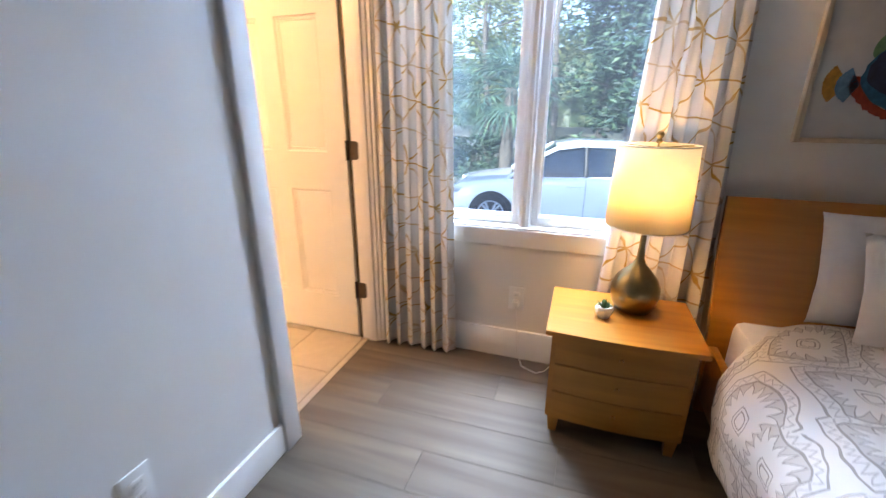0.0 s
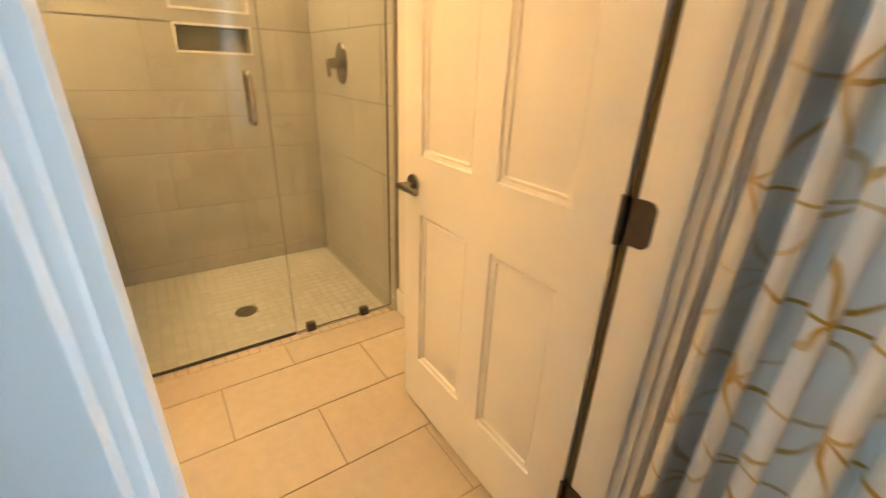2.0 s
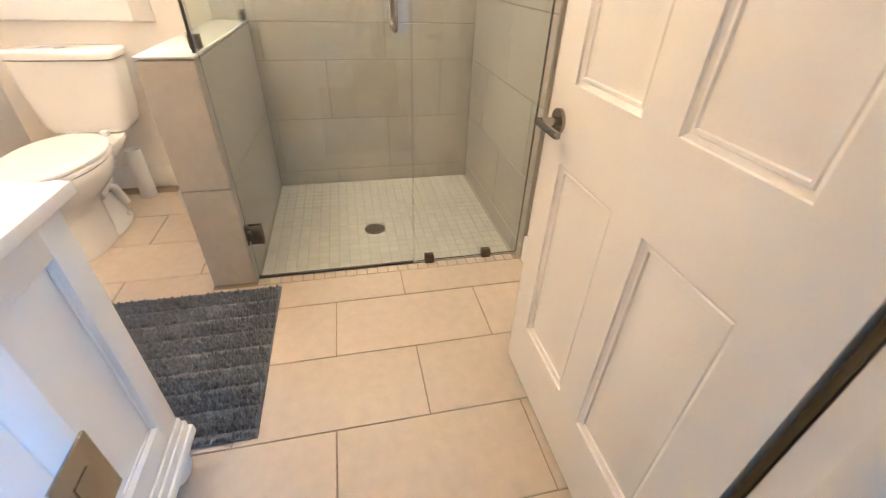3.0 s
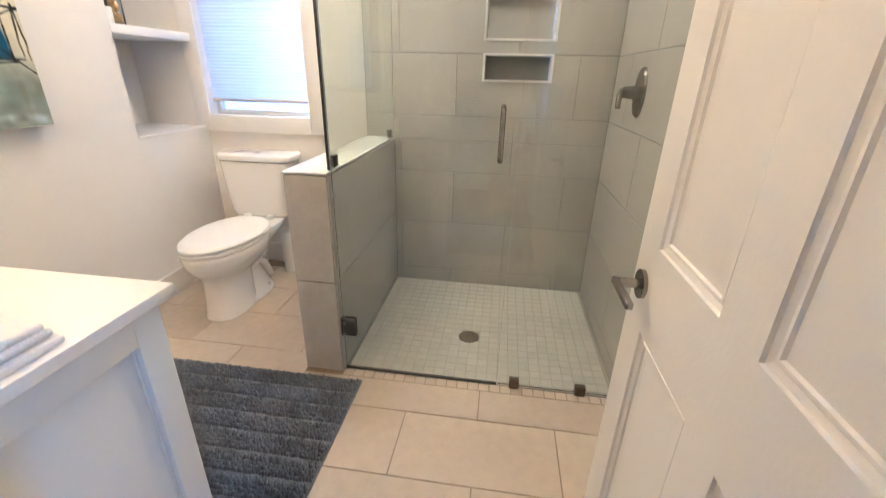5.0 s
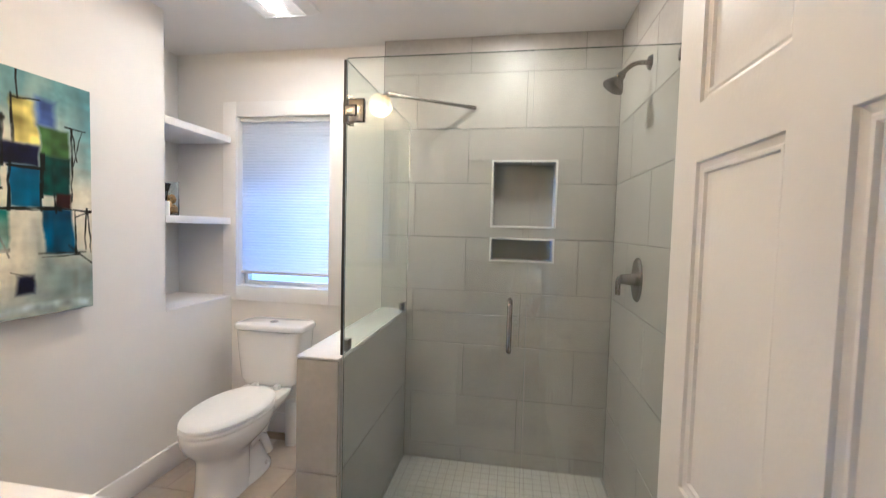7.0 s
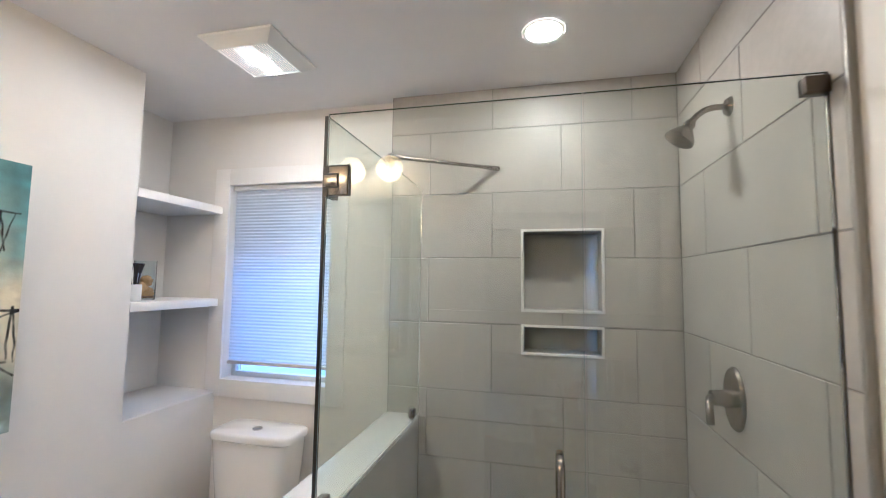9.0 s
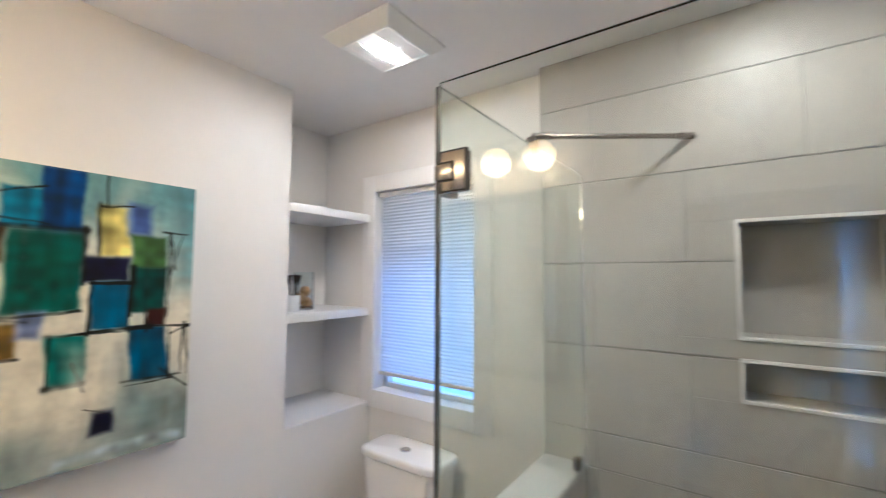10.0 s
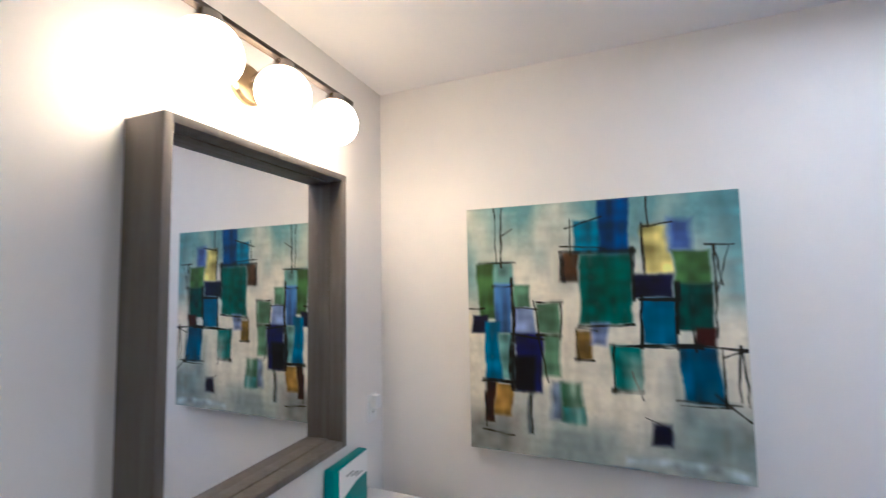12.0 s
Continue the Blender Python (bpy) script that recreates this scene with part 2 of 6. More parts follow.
def holed(bm, axis, p0, p1, u0, u1, z0, z1, *holes):
    """A wall across the axis ('x' or 'y') from p0 to p1, with holes (u0, u1, z0, z1) through it."""
    us = sorted({u0, u1, *[h[0] for h in holes], *[h[1] for h in holes]})
    zs = sorted({z0, z1, *[h[2] for h in holes], *[h[3] for h in holes]})
    for a, b in zip(us, us[1:]):
        run = None
        for c, d in zip(zs, zs[1:]):
            inside = any(h[0] <= (a + b) / 2 <= h[1] and h[2] <= (c + d) / 2 <= h[3] for h in holes)
            if not inside:
                run = (run[0] if run else c, d)
            if run and (inside or d == zs[-1]):
                if axis == "x":
                    box(bm, p0, p1, a, b, *run)
                else:
                    box(bm, a, b, p0, p1, *run)
                run = None
    return bm


def cut_rect(rect, holes):
    """What is left of a rectangle (u0, u1, v0, v1) once the holes are taken from it."""
    left = [rect]
    for h in holes:
        rest = []
        for u0, u1, v0, v1 in left:
            if h[1] <= u0 or h[0] >= u1 or h[3] <= v0 or h[2] >= v1:
                rest.append((u0, u1, v0, v1))
                continue
            if h[2] > v0:
                rest.append((u0, u1, v0, h[2]))
            if h[3] < v1:
                rest.append((u0, u1, h[3], v1))
            a, b = max(v0, h[2]), min(v1, h[3])
            if h[0] > u0:
                rest.append((u0, h[0], a, b))
            if h[1] < u1:
                rest.append((h[1], u1, a, b))
        left = rest
    return [r for r in left if r[1] - r[0] > 0.012 and r[3] - r[2] > 0.012]


PIECES = {}


def piece(name, parent, material, centre, size, r=0.0015):
    """A loose piece (tile, plank) with bevelled edges; alike pieces share one mesh."""
    key = (name, material.name, *[round(s, 4) for s in size])
    if key not in PIECES:
        bm = bmesh.new()
        sx, sy, sz = [s / 2 for s in size]
        box(bm, -sx, sx, -sy, sy, -sz, sz, r, 1)
        me = bpy.data.meshes.new(name)
        bm.to_mesh(me)
        bm.free()
        me.materials.append(material)
        PIECES[key] = me
    ob = new(name, PIECES[key])
    ob.parent = parent
    ob.location = Vector(centre) - ORIGIN[parent.name]
    return ob


# ---- structure ----
TOP = 2.622                                     # ceiling
BED_W, BED_N = -0.775, 2.155                    # bedroom: west and north wall faces
DOOR_S, DOOR_N, DOOR_H = 1.345, 2.085, 2.045     # the bathroom door's opening
JAMB_W = -0.885                                 # bathroom face at the door
BATH_E, BATH_W, BATH_S, BATH_N = -0.967, -3.40, -0.194, 2.352
TILE_W, TILE_N = -3.34, 2.335                   # shower tile faces
NOOK_E, NOOK_S, NOOK_Z = -2.833, -0.62, 0.938   # shelf nook
WIN2 = (-0.15, 0.535, 1.02, 2.185)              # bathroom window
WIN1 = (-0.66, 0.56, 0.665, 2.12)               # bedroom window
NICHES = ((1.622, 1.99, 1.483, 1.868), (1.622, 1.985, 1.275, 1.398))
PONY_S, PONY_N, PONY_E, PONY_Z = 0.915, 1.095, -2.285, 0.93
GLASS_X, SEAM_X = -2.318, -0.848
EAST, SOUTH = 3.3, -2.9

wall_north = solid("wall_north", holed(bmesh.new(), "y", BED_N, BED_N + 0.2, JAMB_W, EAST + 0.2, -0.05, TOP, (WIN1[0], WIN1[1], WIN1[2], WIN1[3])), wall_paint, "white painted bedroom wall with a window", "wall", "structure")
bm = holed(bmesh.new(), "x", BED_W, JAMB_W, 1.25, BED_N, -0.05, TOP, (DOOR_S, DOOR_N, -0.05, DOOR_H))
box(bm, BED_W, BATH_E, SOUTH - 0.2, 1.25, -0.05, TOP)
solid("wall_partition", bm, wall_paint, "white painted wall between bedroom and bathroom", "wall", "structure")
solid("wall_bath_north", boxes((BATH_W - 0.2, JAMB_W, BATH_N, BATH_N + 0.15, -0.12, TOP)), wall_paint, "white painted bathroom wall behind the shower", "wall", "structure")
bm = bmesh.new()
holed(bm, "x", BATH_W - 0.16, BATH_W, NOOK_S - 0.1, BATH_N, -0.12, TOP, (WIN2[0], WIN2[1], WIN2[2], WIN2[3]), *[(a - 0.012, b + 0.012, c - 0.012, d + 0.012) for a, b, c, d in NICHES])
solid("wall_west", bm, wall_paint, "white painted bathroom wall with a window", "wall", "structure")
bm = boxes((NOOK_E, BATH_E, BATH_S - 0.5, BATH_S, -0.05, TOP), (BATH_W, NOOK_E, BATH_S - 0.5, BATH_S, -0.05, NOOK_Z), (BATH_W, NOOK_E, BATH_S - 0.5, NOOK_S, NOOK_Z, TOP))
solid("wall_south", bm, wall_paint, "white painted bathroom wall with a recessed shelf nook", "wall", "structure")
solid("wall_bedroom_east", boxes((EAST, EAST + 0.2, SOUTH - 0.2, BED_N, -0.05, TOP)), wall_paint, "plain white painted bedroom wall", "wall", "structure")
solid("wall_bedroom_south", boxes((BED_W, EAST, SOUTH - 0.2, SOUTH, -0.05, TOP)), wall_paint, "plain white bedroom wall", "wall", "structure")
solid("ceiling", boxes((JAMB_W, EAST + 0.2, SOUTH - 0.2, BED_N + 0.2, TOP, TOP + 0.1), (BATH_W - 0.2, JAMB_W, -0.75, BATH_N + 0.15, TOP, TOP + 0.1)), ceiling_paint, "flat white painted ceiling", "ceiling", "structure")
# Added lamp, unseen above the window outside, boosts the sky light in the bedroom.
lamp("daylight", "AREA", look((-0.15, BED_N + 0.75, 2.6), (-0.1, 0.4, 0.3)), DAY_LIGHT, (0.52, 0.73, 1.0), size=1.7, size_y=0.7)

lamp("window_daylight", "AREA", look((BATH_W - 0.15, (WIN2[0] + WIN2[1]) / 2, 1.38), (0, (WIN2[0] + WIN2[1]) / 2, 1.38)), 1.9, (0.36, 0.53, 1.0), size=0.66, size_y=0.7)

# floors: a bed under the pieces
floor = solid("floor_bedroom", boxes((SEAM_X, EAST, SOUTH, BED_N, -0.12, -0.004)), floor_grout, "grey-brown wood-look plank floor", "floor", "structure")
bath_floor = solid("floor_bathroom", boxes((GLASS_X - 0.012, SEAM_X, BATH_S, BATH_N, -0.12, -0.004), (BATH_W, GLASS_X - 0.012, BATH_S, PONY_S + 0.01, -0.12, -0.004)), floor_grout, "beige rectangular porcelain tile floor", "floor", "structure")
pan = solid("shower_floor", boxes((TILE_W, GLASS_X - 0.012, PONY_S, BATH_N, -0.12, -0.034)), pan_grout, "pale mosaic shower floor falling to a drain", "floor", "structure")

# trim round the bathroom door
bm = boxes((BED_W, BED_W + 0.024, DOOR_S - 0.072, DOOR_S + 0.004, 0, DOOR_H + 0.07), (BED_W, BED_W + 0.018, DOOR_S + 0.004, DOOR_N - 0.004, DOOR_H - 0.004, DOOR_H + 0.07), r=0.003)
solid("trim_door_casing", bm, trim_paint, "white flat door casing on the bedroom side", "door casing", "structure")
bm = boxes((BED_W, BED_W + 0.018, DOOR_N - 0.004, BED_N - 0.002, 0, DOOR_H + 0.07), r=0.003)
box(bm, BED_W + 0.016, BED_W + 0.03, DOOR_N + 0.04, BED_N - 0.003, 0, DOOR_H + 0.07, 0.005)
box(bm, BED_W + 0.016, BED_W + 0.024, DOOR_N + 0.012, DOOR_N + 0.024, 0, DOOR_H + 0.07, 0.003)
solid("trim_hinge_casing", bm, trim_paint, "white moulded door casing beside the curtain", "door casing", "structure")
bm = boxes((BED_W - 0.001, JAMB_W + 0.001, DOOR_S, DOOR_S + 0.012, 0, DOOR_H), (BED_W - 0.001, JAMB_W + 0.001, DOOR_N - 0.012, DOOR_N, 0, DOOR_H), (BED_W - 0.001, JAMB_W + 0.001, DOOR_S + 0.012, DOOR_N - 0.012, DOOR_H - 0.012, DOOR_H), r=0.0015)
box(bm, BED_W - 0.02, BED_W - 0.065, DOOR_S + 0.011, DOOR_S + 0.024, 0, DOOR_H - 0.012, 0.002)
box(bm, BED_W - 0.02, BED_W - 0.065, DOOR_N - 0.024, DOOR_N - 0.011, 0, DOOR_H - 0.012, 0.002)
jamb = solid("trim_door_jamb", bm, trim_paint, "white door jamb with stops", "door jamb", "structure")
bm = boxes((-0.918, -0.872, DOOR_S + 0.0115, DOOR_S + 0.0145, 0.85, 0.92), r=0.001)
box(bm, -0.902, -0.884, DOOR_S + 0.0135, DOOR_S + 0.0155, 0.872, 0.9)
part("strike_plate", bm, nickel, jamb, "small brushed nickel strike plate")
# Added dark strip imitates the shaded gap along the door's hinge edge.
part("gap_strip", boxes((-0.9, -0.888, DOOR_N - 0.0105, DOOR_N - 0.001, 0, DOOR_H - 0.013), r=0.001), gap_shade, jamb, "dark strip standing for the shaded gap behind the hinges")
for y0, y1, d in ((DOOR_S - 0.07, DOOR_S + 0.011, 0.03), (DOOR_N, BATH_N - 0.02, 0.016)):
    solid("trim_bath_casing", boxes((JAMB_W - d, JAMB_W, y0, y1, 0, DOOR_H + 0.06), r=0.002), trim_paint, "white door casing inside the bathroom", "door casing", "structure")

# baseboards
def baseboard(label, *rows):
    solid("baseboard", boxes(*rows, r=0.003), trim_paint, label, "baseboard", "structure")


baseboard("white painted baseboard under the bedroom window", (BED_W + 0.03, EAST, BED_N - 0.015, BED_N, 0, 0.155))
baseboard("white painted baseboard along the partition", (BED_W, BED_W + 0.015, SOUTH, DOOR_S - 0.073, 0, 0.12))
baseboard("white painted baseboard behind the toilet", (BATH_W, BATH_W + 0.015, BATH_S, PONY_S, 0, 0.14))
baseboard("white painted bathroom baseboard", (BATH_W + 0.015, BATH_E, BATH_S, BATH_S + 0.015, 0, 0.14))
baseboard("white painted baseboard beside the shower", (GLASS_X + 0.02, JAMB_W - 0.017, BATH_N - 0.015, BATH_N, 0, 0.14))
baseboard("white painted baseboard at the vanity", (BATH_E - 0.015, BATH_E, BATH_S + 0.015, -0.1, 0, 0.14))

# ---- bathroom door ----
def raised_panel(bm, x0, x1, y, z0, z1):
    """A sunk field with a moulded rim and a raised middle, cut into the face at y that looks to -y."""
    steps = ((0.0, 0.0), (0.0015, 0.006), (0.011, 0.009), (0.014, 0.0065), (0.019, 0.0065), (0.021, 0.0118), (0.034, 0.0118), (0.048, 0.0085))
    rings = [[(x0 + i, y + d, z0 + i), (x1 - i, y + d, z0 + i), (x1 - i, y + d, z1 - i), (x0 + i, y + d, z1 - i)] for i, d in steps]
    rows = [[bm.verts.new(p) for p in ring] for ring in rings]
    for a, b in zip(rows, rows[1:]):
        for k in range(4):
            bm.faces.new((a[k], a[(k + 1) % 4], b[(k + 1) % 4], b[k]))
    bm.faces.new(rows[-1])


def panel_door():
    W, H, T = 0.775, 2.025, 0.035
    hx, hy = -0.905, 2.066
    ob = thing("door_1", (hx, hy, 0.012), "white six-panel interior door standing open into the bathroom", "door", kind="structure")
    xs = (hx - W, hx - W + 0.1, hx - 0.43, hx - 0.332, hx - 0.105, hx)
    zs = (0.012, 0.235, 0.807, 0.993, 1.586, 1.69, 1.925, 0.012 + H)
    bm = bmesh.new()
    for i in range(5):
        for k in range(7):
            if i in (1, 3) and k in (1, 3, 5):
                raised_panel(bm, xs[i], xs[i + 1], hy, zs[k], zs[k + 1])
            else:
                bm.faces.new([bm.verts.new(p) for p in ((xs[i], hy, zs[k]), (xs[i + 1], hy, zs[k]), (xs[i + 1], hy, zs[k + 1]), (xs[i], hy, zs[k + 1]))])
    bmesh.ops.remove_doubles(bm, verts=bm.verts, dist=0.0005)
    x0, x1, y0, y1, z0, z1 = xs[0], xs[-1], hy, hy + T, zs[0], zs[-1]
    for q in (((x0, y1, z0), (x1, y1, z0), (x1, y1, z1), (x0, y1, z1)), ((x0, y0, z0), (x0, y1, z0), (x0, y1, z1), (x0, y0, z1)), ((x1, y0, z0), (x1, y1, z0), (x1, y1, z1), (x1, y0, z1)),
              ((x0, y0, z0), (x1, y0, z0), (x1, y1, z0), (x0, y1, z0)), ((x0, y0, z1), (x1, y0, z1), (x1, y1, z1), (x0, y1, z1))):
        bm.faces.new([bm.verts.new(p) for p in q])
    part("leaf", bm, door_paint, ob, smooth=20)
    # lever set
    lx, lz = hx - W + 0.062, 0.9
    bm = bmesh.new()
    rod(bm, (lx, hy - 0.001, lz), (lx, hy - 0.009, lz), 0.031, 28)
    rose = part("rosette", bm, nickel, ob, "round brushed nickel rosette")
    bm = bmesh.new()
    rod(bm, (lx, hy - 0.008, lz), (lx, hy - 0.05, lz), 0.0105, 18)
    part("spindle", bm, nickel, rose)
    bm = bmesh.new()
    box(bm, lx - 0.014, lx + 0.105, hy - 0.062, hy - 0.047, lz - 0.008, lz + 0.008, 0.004)
    part("lever", bm, nickel, ob, "straight brushed nickel lever handle")
    for z in (0.285, 1.005, 1.79):
        bm = bmesh.new()
        curve = [(hx + 0.01, z - 0.043)] + [(hx + 0.044 + 0.016 * math.sin(a), z - 0.027 - 0.016 * math.cos(a)) for a in (0, 0.4, 0.8, 1.2, 1.57)]
        curve += [(hx + 0.044 + 0.016 * math.cos(a), z + 0.027 + 0.016 * math.sin(a)) for a in (0, 0.4, 0.8, 1.2, 1.57)] + [(hx + 0.01, z + 0.043)]
        loft(bm, [[(p[0], y, p[1]) for p in curve] for y in (DOOR_N - 0.0115, DOOR_N - 0.0155)])
        box(bm, hx + 0.0005, hx + 0.003, hy + 0.0, hy + 0.034, z - 0.045, z + 0.045, 0.001)
        rod(bm, (hx + 0.004, DOOR_N - 0.0225, z - 0.046), (hx + 0.004, DOOR_N - 0.0225, z + 0.046), 0.0065, 12)
        plate = part("hinge", bm, dark_nickel, ob, "dark nickel butt hinge")
        for dx, dz in ((0.042, -0.028), (0.03, 0.0), (0.042, 0.028)):
            bm = bmesh.new()
            rod(bm, (hx + dx, DOOR_N - 0.0155, z + dz), (hx + dx, DOOR_N - 0.0162, z + dz), 0.004, 12)
            part("screw", bm, dark_nickel, plate)


panel_door()

# ---- shower ----
def tiled_wall(parent, axis, face, depth, u0, u1, z0, z1, starts, holes=(), length=0.672, course=0.333, first=2.403):
    """Large wall tiles in running bond; axis is the way that the wall faces ('+x', '-y', '+y', '-x')."""
    gap = 0.0045
    k = math.ceil((z1 - first) / course)
    while first + k * course > z0:
        top, low = min(first + k * course, z1), max(first + (k - 1) * course, z0)
        if top - low > 0.01:
            u = starts[k % 2]
            while u > u0:
                u -= length
            while u < u1:
                rect = (max(u, u0) + gap / 2, min(u + length, u1) - gap / 2, low + gap / 2, top - gap / 2)
                if rect[1] - rect[0] > 0.015:
                    for a, b, c, d in cut_rect(rect, holes):
                        m = (a + b) / 2, (c + d) / 2
                        off = -depth / 2 if axis[0] == "+" else depth / 2
                        if axis[1] == "x":
                            piece("wall_tile", parent, wall_tile_face, (face + off, m[0], m[1]), (depth, b - a, d - c))
                        else:
                            piece("wall_tile", parent, wall_tile_face, (m[0], face + off, m[1]), (b - a, depth, d - c))
                u += length
        k -= 1


tile_wall_west = solid("wall_shower_west", holed(bmesh.new(), "x", BATH_W, TILE_W - 0.003, PONY_S, BATH_N, -0.1, TOP, *[(a - 0.004, b + 0.004, c - 0.004, d + 0.004) for a, b, c, d in NICHES]), wall_grout, "grey porcelain tiled shower wall with two niches", "tiled wall", "structure")
tile_wall_north = solid("wall_shower_north", boxes((TILE_W - 0.003, -2.262, TILE_N + 0.003, BATH_N, -0.1, TOP)), wall_grout, "grey porcelain tiled shower side wall", "tiled wall", "structure")
for a, b, c, d in NICHES:
    w = 0.012
    lining = thing("shower_niche", (TILE_W - 0.09, (a + b) / 2, c), "recessed grey tiled shower niche with pale metal edge", "shower niche", "shower niches", "structure")
    bm = boxes((TILE_W - 0.152, TILE_W - 0.14, a - 0.004, b + 0.004, c - 0.004, d + 0.004), (TILE_W - 0.14, TILE_W - 0.012, a - 0.004, a, c, d), (TILE_W - 0.14, TILE_W - 0.012, b, b + 0.004, c, d), (TILE_W - 0.14, TILE_W - 0.012, a, b, c - 0.004, c), (TILE_W - 0.14, TILE_W - 0.012, a, b, d, d + 0.004))
    part("lining", bm, wall_tile_face, lining)
    bm = boxes((TILE_W - 0.02, TILE_W + 0.004, a - w, a, c - w, d + w), (TILE_W - 0.02, TILE_W + 0.004, b, b + w, c - w, d + w), (TILE_W - 0.02, TILE_W + 0.004, a, b, c - w, c), (TILE_W - 0.02, TILE_W + 0.004, a, b, d, d + w), r=0.001)
    part("edge_trim", bm, mat("niche_trim", (0.72, 0.71, 0.69), 0.35), lining, "pale edge profile")
solid("trim_shower_end", boxes((-2.262, -2.25, TILE_N - 0.001, BATH_N, 0, TOP), r=0.001), mat("tile_edge", (0.3, 0.29, 0.26), 0.4, 0.4), "slim metal tile edge strip", "tile trim", "structure")

pony = solid("wall_pony", boxes((TILE_W, PONY_E - 0.012, PONY_S + 0.012, PONY_N - 0.012, -0.1, PONY_Z - 0.004)), wall_grout, "tiled half wall beside the shower", "half wall", "structure")
cap = boxes((TILE_W, PONY_E + 0.0005, PONY_S - 0.0005, PONY_N + 0.0005, PONY_Z - 0.002, PONY_Z + 0.006), r=0.002)
part("cap", cap, mat("cap_stone", (0.66, 0.655, 0.63), 0.2, grain=0.02, scale=50), pony, "pale stone cap")


def sheet(name, parent, x0, x1, y0, y1, z0, z1, label=""):
    ob = part(name, boxes((x0, x1, y0, y1, z0, z1)), shower_glass, parent, label)
    ob.visible_shadow = False
    return ob


GT = 2.1
glass = thing("shower_enclosure", (GLASS_X, 1.6, 0), "frameless clear glass shower enclosure with brushed nickel fittings", "shower enclosure")
g = 0.005
ret = sheet("return_panel", glass, TILE_W + 0.003, GLASS_X - 0.012, 1.084, 1.094, PONY_Z + 0.01, GT, "clear glass panel on the half wall")
leaf = sheet("glass_door", glass, GLASS_X - g, GLASS_X + g, 1.103, 1.806, 0.014, GT, "clear frameless glass shower door")
fix = sheet("fixed_panel", glass, GLASS_X - g, GLASS_X + g, 1.812, TILE_N - 0.004, 0.010, GT, "clear fixed glass panel")
part("edge", boxes((GLASS_X - 0.0115, GLASS_X - 0.006, 1.084, 1.094, PONY_Z + 0.01, GT)), black_seal, ret, "dark polished glass edge")
part("top_edge", boxes((TILE_W + 0.003, GLASS_X - 0.012, 1.084, 1.094, GT, GT + 0.0012)), glass_rim, ret)
part("top_edge", boxes((GLASS_X - g, GLASS_X + g, 1.103, 1.806, GT, GT + 0.0012)), glass_rim, leaf)
part("top_edge", boxes((GLASS_X - g, GLASS_X + g, 1.812, TILE_N - 0.004, GT, GT + 0.0012)), glass_rim, fix)
part("side_edge", boxes((GLASS_X - g, GLASS_X + g, 1.8062, 1.8074, 0.014, GT)), glass_rim, leaf, "pale green glass edge")
part("side_edge", boxes((GLASS_X - g, GLASS_X + g, 1.1015, 1.1028, 0.014, GT)), glass_rim, leaf)
part("seal", boxes((GLASS_X - 0.006, GLASS_X + 0.006, 1.103, 1.806, 0.003, 0.0138)), black_seal, leaf, "dark bottom seal")
part("wall_seal", boxes((GLASS_X - 0.007, GLASS_X + 0.007, TILE_N - 0.0038, TILE_N - 0.0005, 0.01, GT)), dark_nickel, fix)
# hinges: glass to glass above, wall to glass below
z0, z1 = 1.858, 1.942
hinge = part("glass_hinge", boxes((GLASS_X + 0.0055, GLASS_X + 0.014, 1.112, 1.173, z0, z1), r=0.004), nickel, glass, "square brushed nickel glass hinge")
for q in ((GLASS_X - 0.075, GLASS_X - 0.013, 1.078, 1.0835), (GLASS_X - 0.075, GLASS_X - 0.013, 1.0945, 1.102), (GLASS_X - 0.014, GLASS_X - 0.0055, 1.112, 1.173)):
    part("clamp_plate", boxes((*q, z0, z1), r=0.0025), nickel, hinge)
# Raised black plate stands for the shaded gap round the knuckle.
part("knuckle_gap_shade", boxes((GLASS_X + 0.0142, GLASS_X + 0.0152, 1.1115, 1.146, z0 + 0.02, z1 - 0.021), r=0.0004), black_seal, hinge)
part("knuckle", boxes((GLASS_X - 0.02, GLASS_X + 0.0175, 1.098, 1.142, z0 + 0.024, z1 - 0.025), r=0.003), nickel, hinge)
rim = boxes((GLASS_X + 0.0055, GLASS_X + 0.0125, 1.1732, 1.176, z0 - 0.003, z1 + 0.003), (GLASS_X + 0.0055, GLASS_X + 0.0125, 1.112, 1.1732, z0 - 0.003, z0 - 0.0002), (GLASS_X + 0.0055, GLASS_X + 0.0125, 1.112, 1.1732, z1 + 0.0002, z1 + 0.003), (GLASS_X - 0.004, GLASS_X + 0.012, 1.1, 1.1085, z0 - 0.003, z1 + 0.003))
part("hinge_rim", rim, black_seal, hinge, "black gasket rim")
hinge = part("glass_hinge", boxes((GLASS_X + 0.0055, GLASS_X + 0.013, 1.108, 1.163, 0.19, 0.282), r=0.003), nickel, glass, "square brushed nickel wall hinge")
part("clamp_plate", boxes((GLASS_X - 0.013, GLASS_X - 0.0055, 1.108, 1.163, 0.19, 0.282), r=0.003), nickel, hinge)
part("wall_leaf", boxes((GLASS_X - 0.02, GLASS_X + 0.02, 1.0955, 1.102, 0.19, 0.282), r=0.002), nickel, hinge)
part("knuckle", boxes((GLASS_X - 0.012, GLASS_X + 0.016, 1.098, 1.12, 0.21, 0.262), r=0.004), nickel, hinge)
for y in (1.884, 2.172):
    part("clamp", boxes((GLASS_X - 0.018, GLASS_X + 0.018, y - 0.022, y + 0.022, 0.0, 0.044), r=0.003), dark_nickel, glass, "square nickel glass clamp")
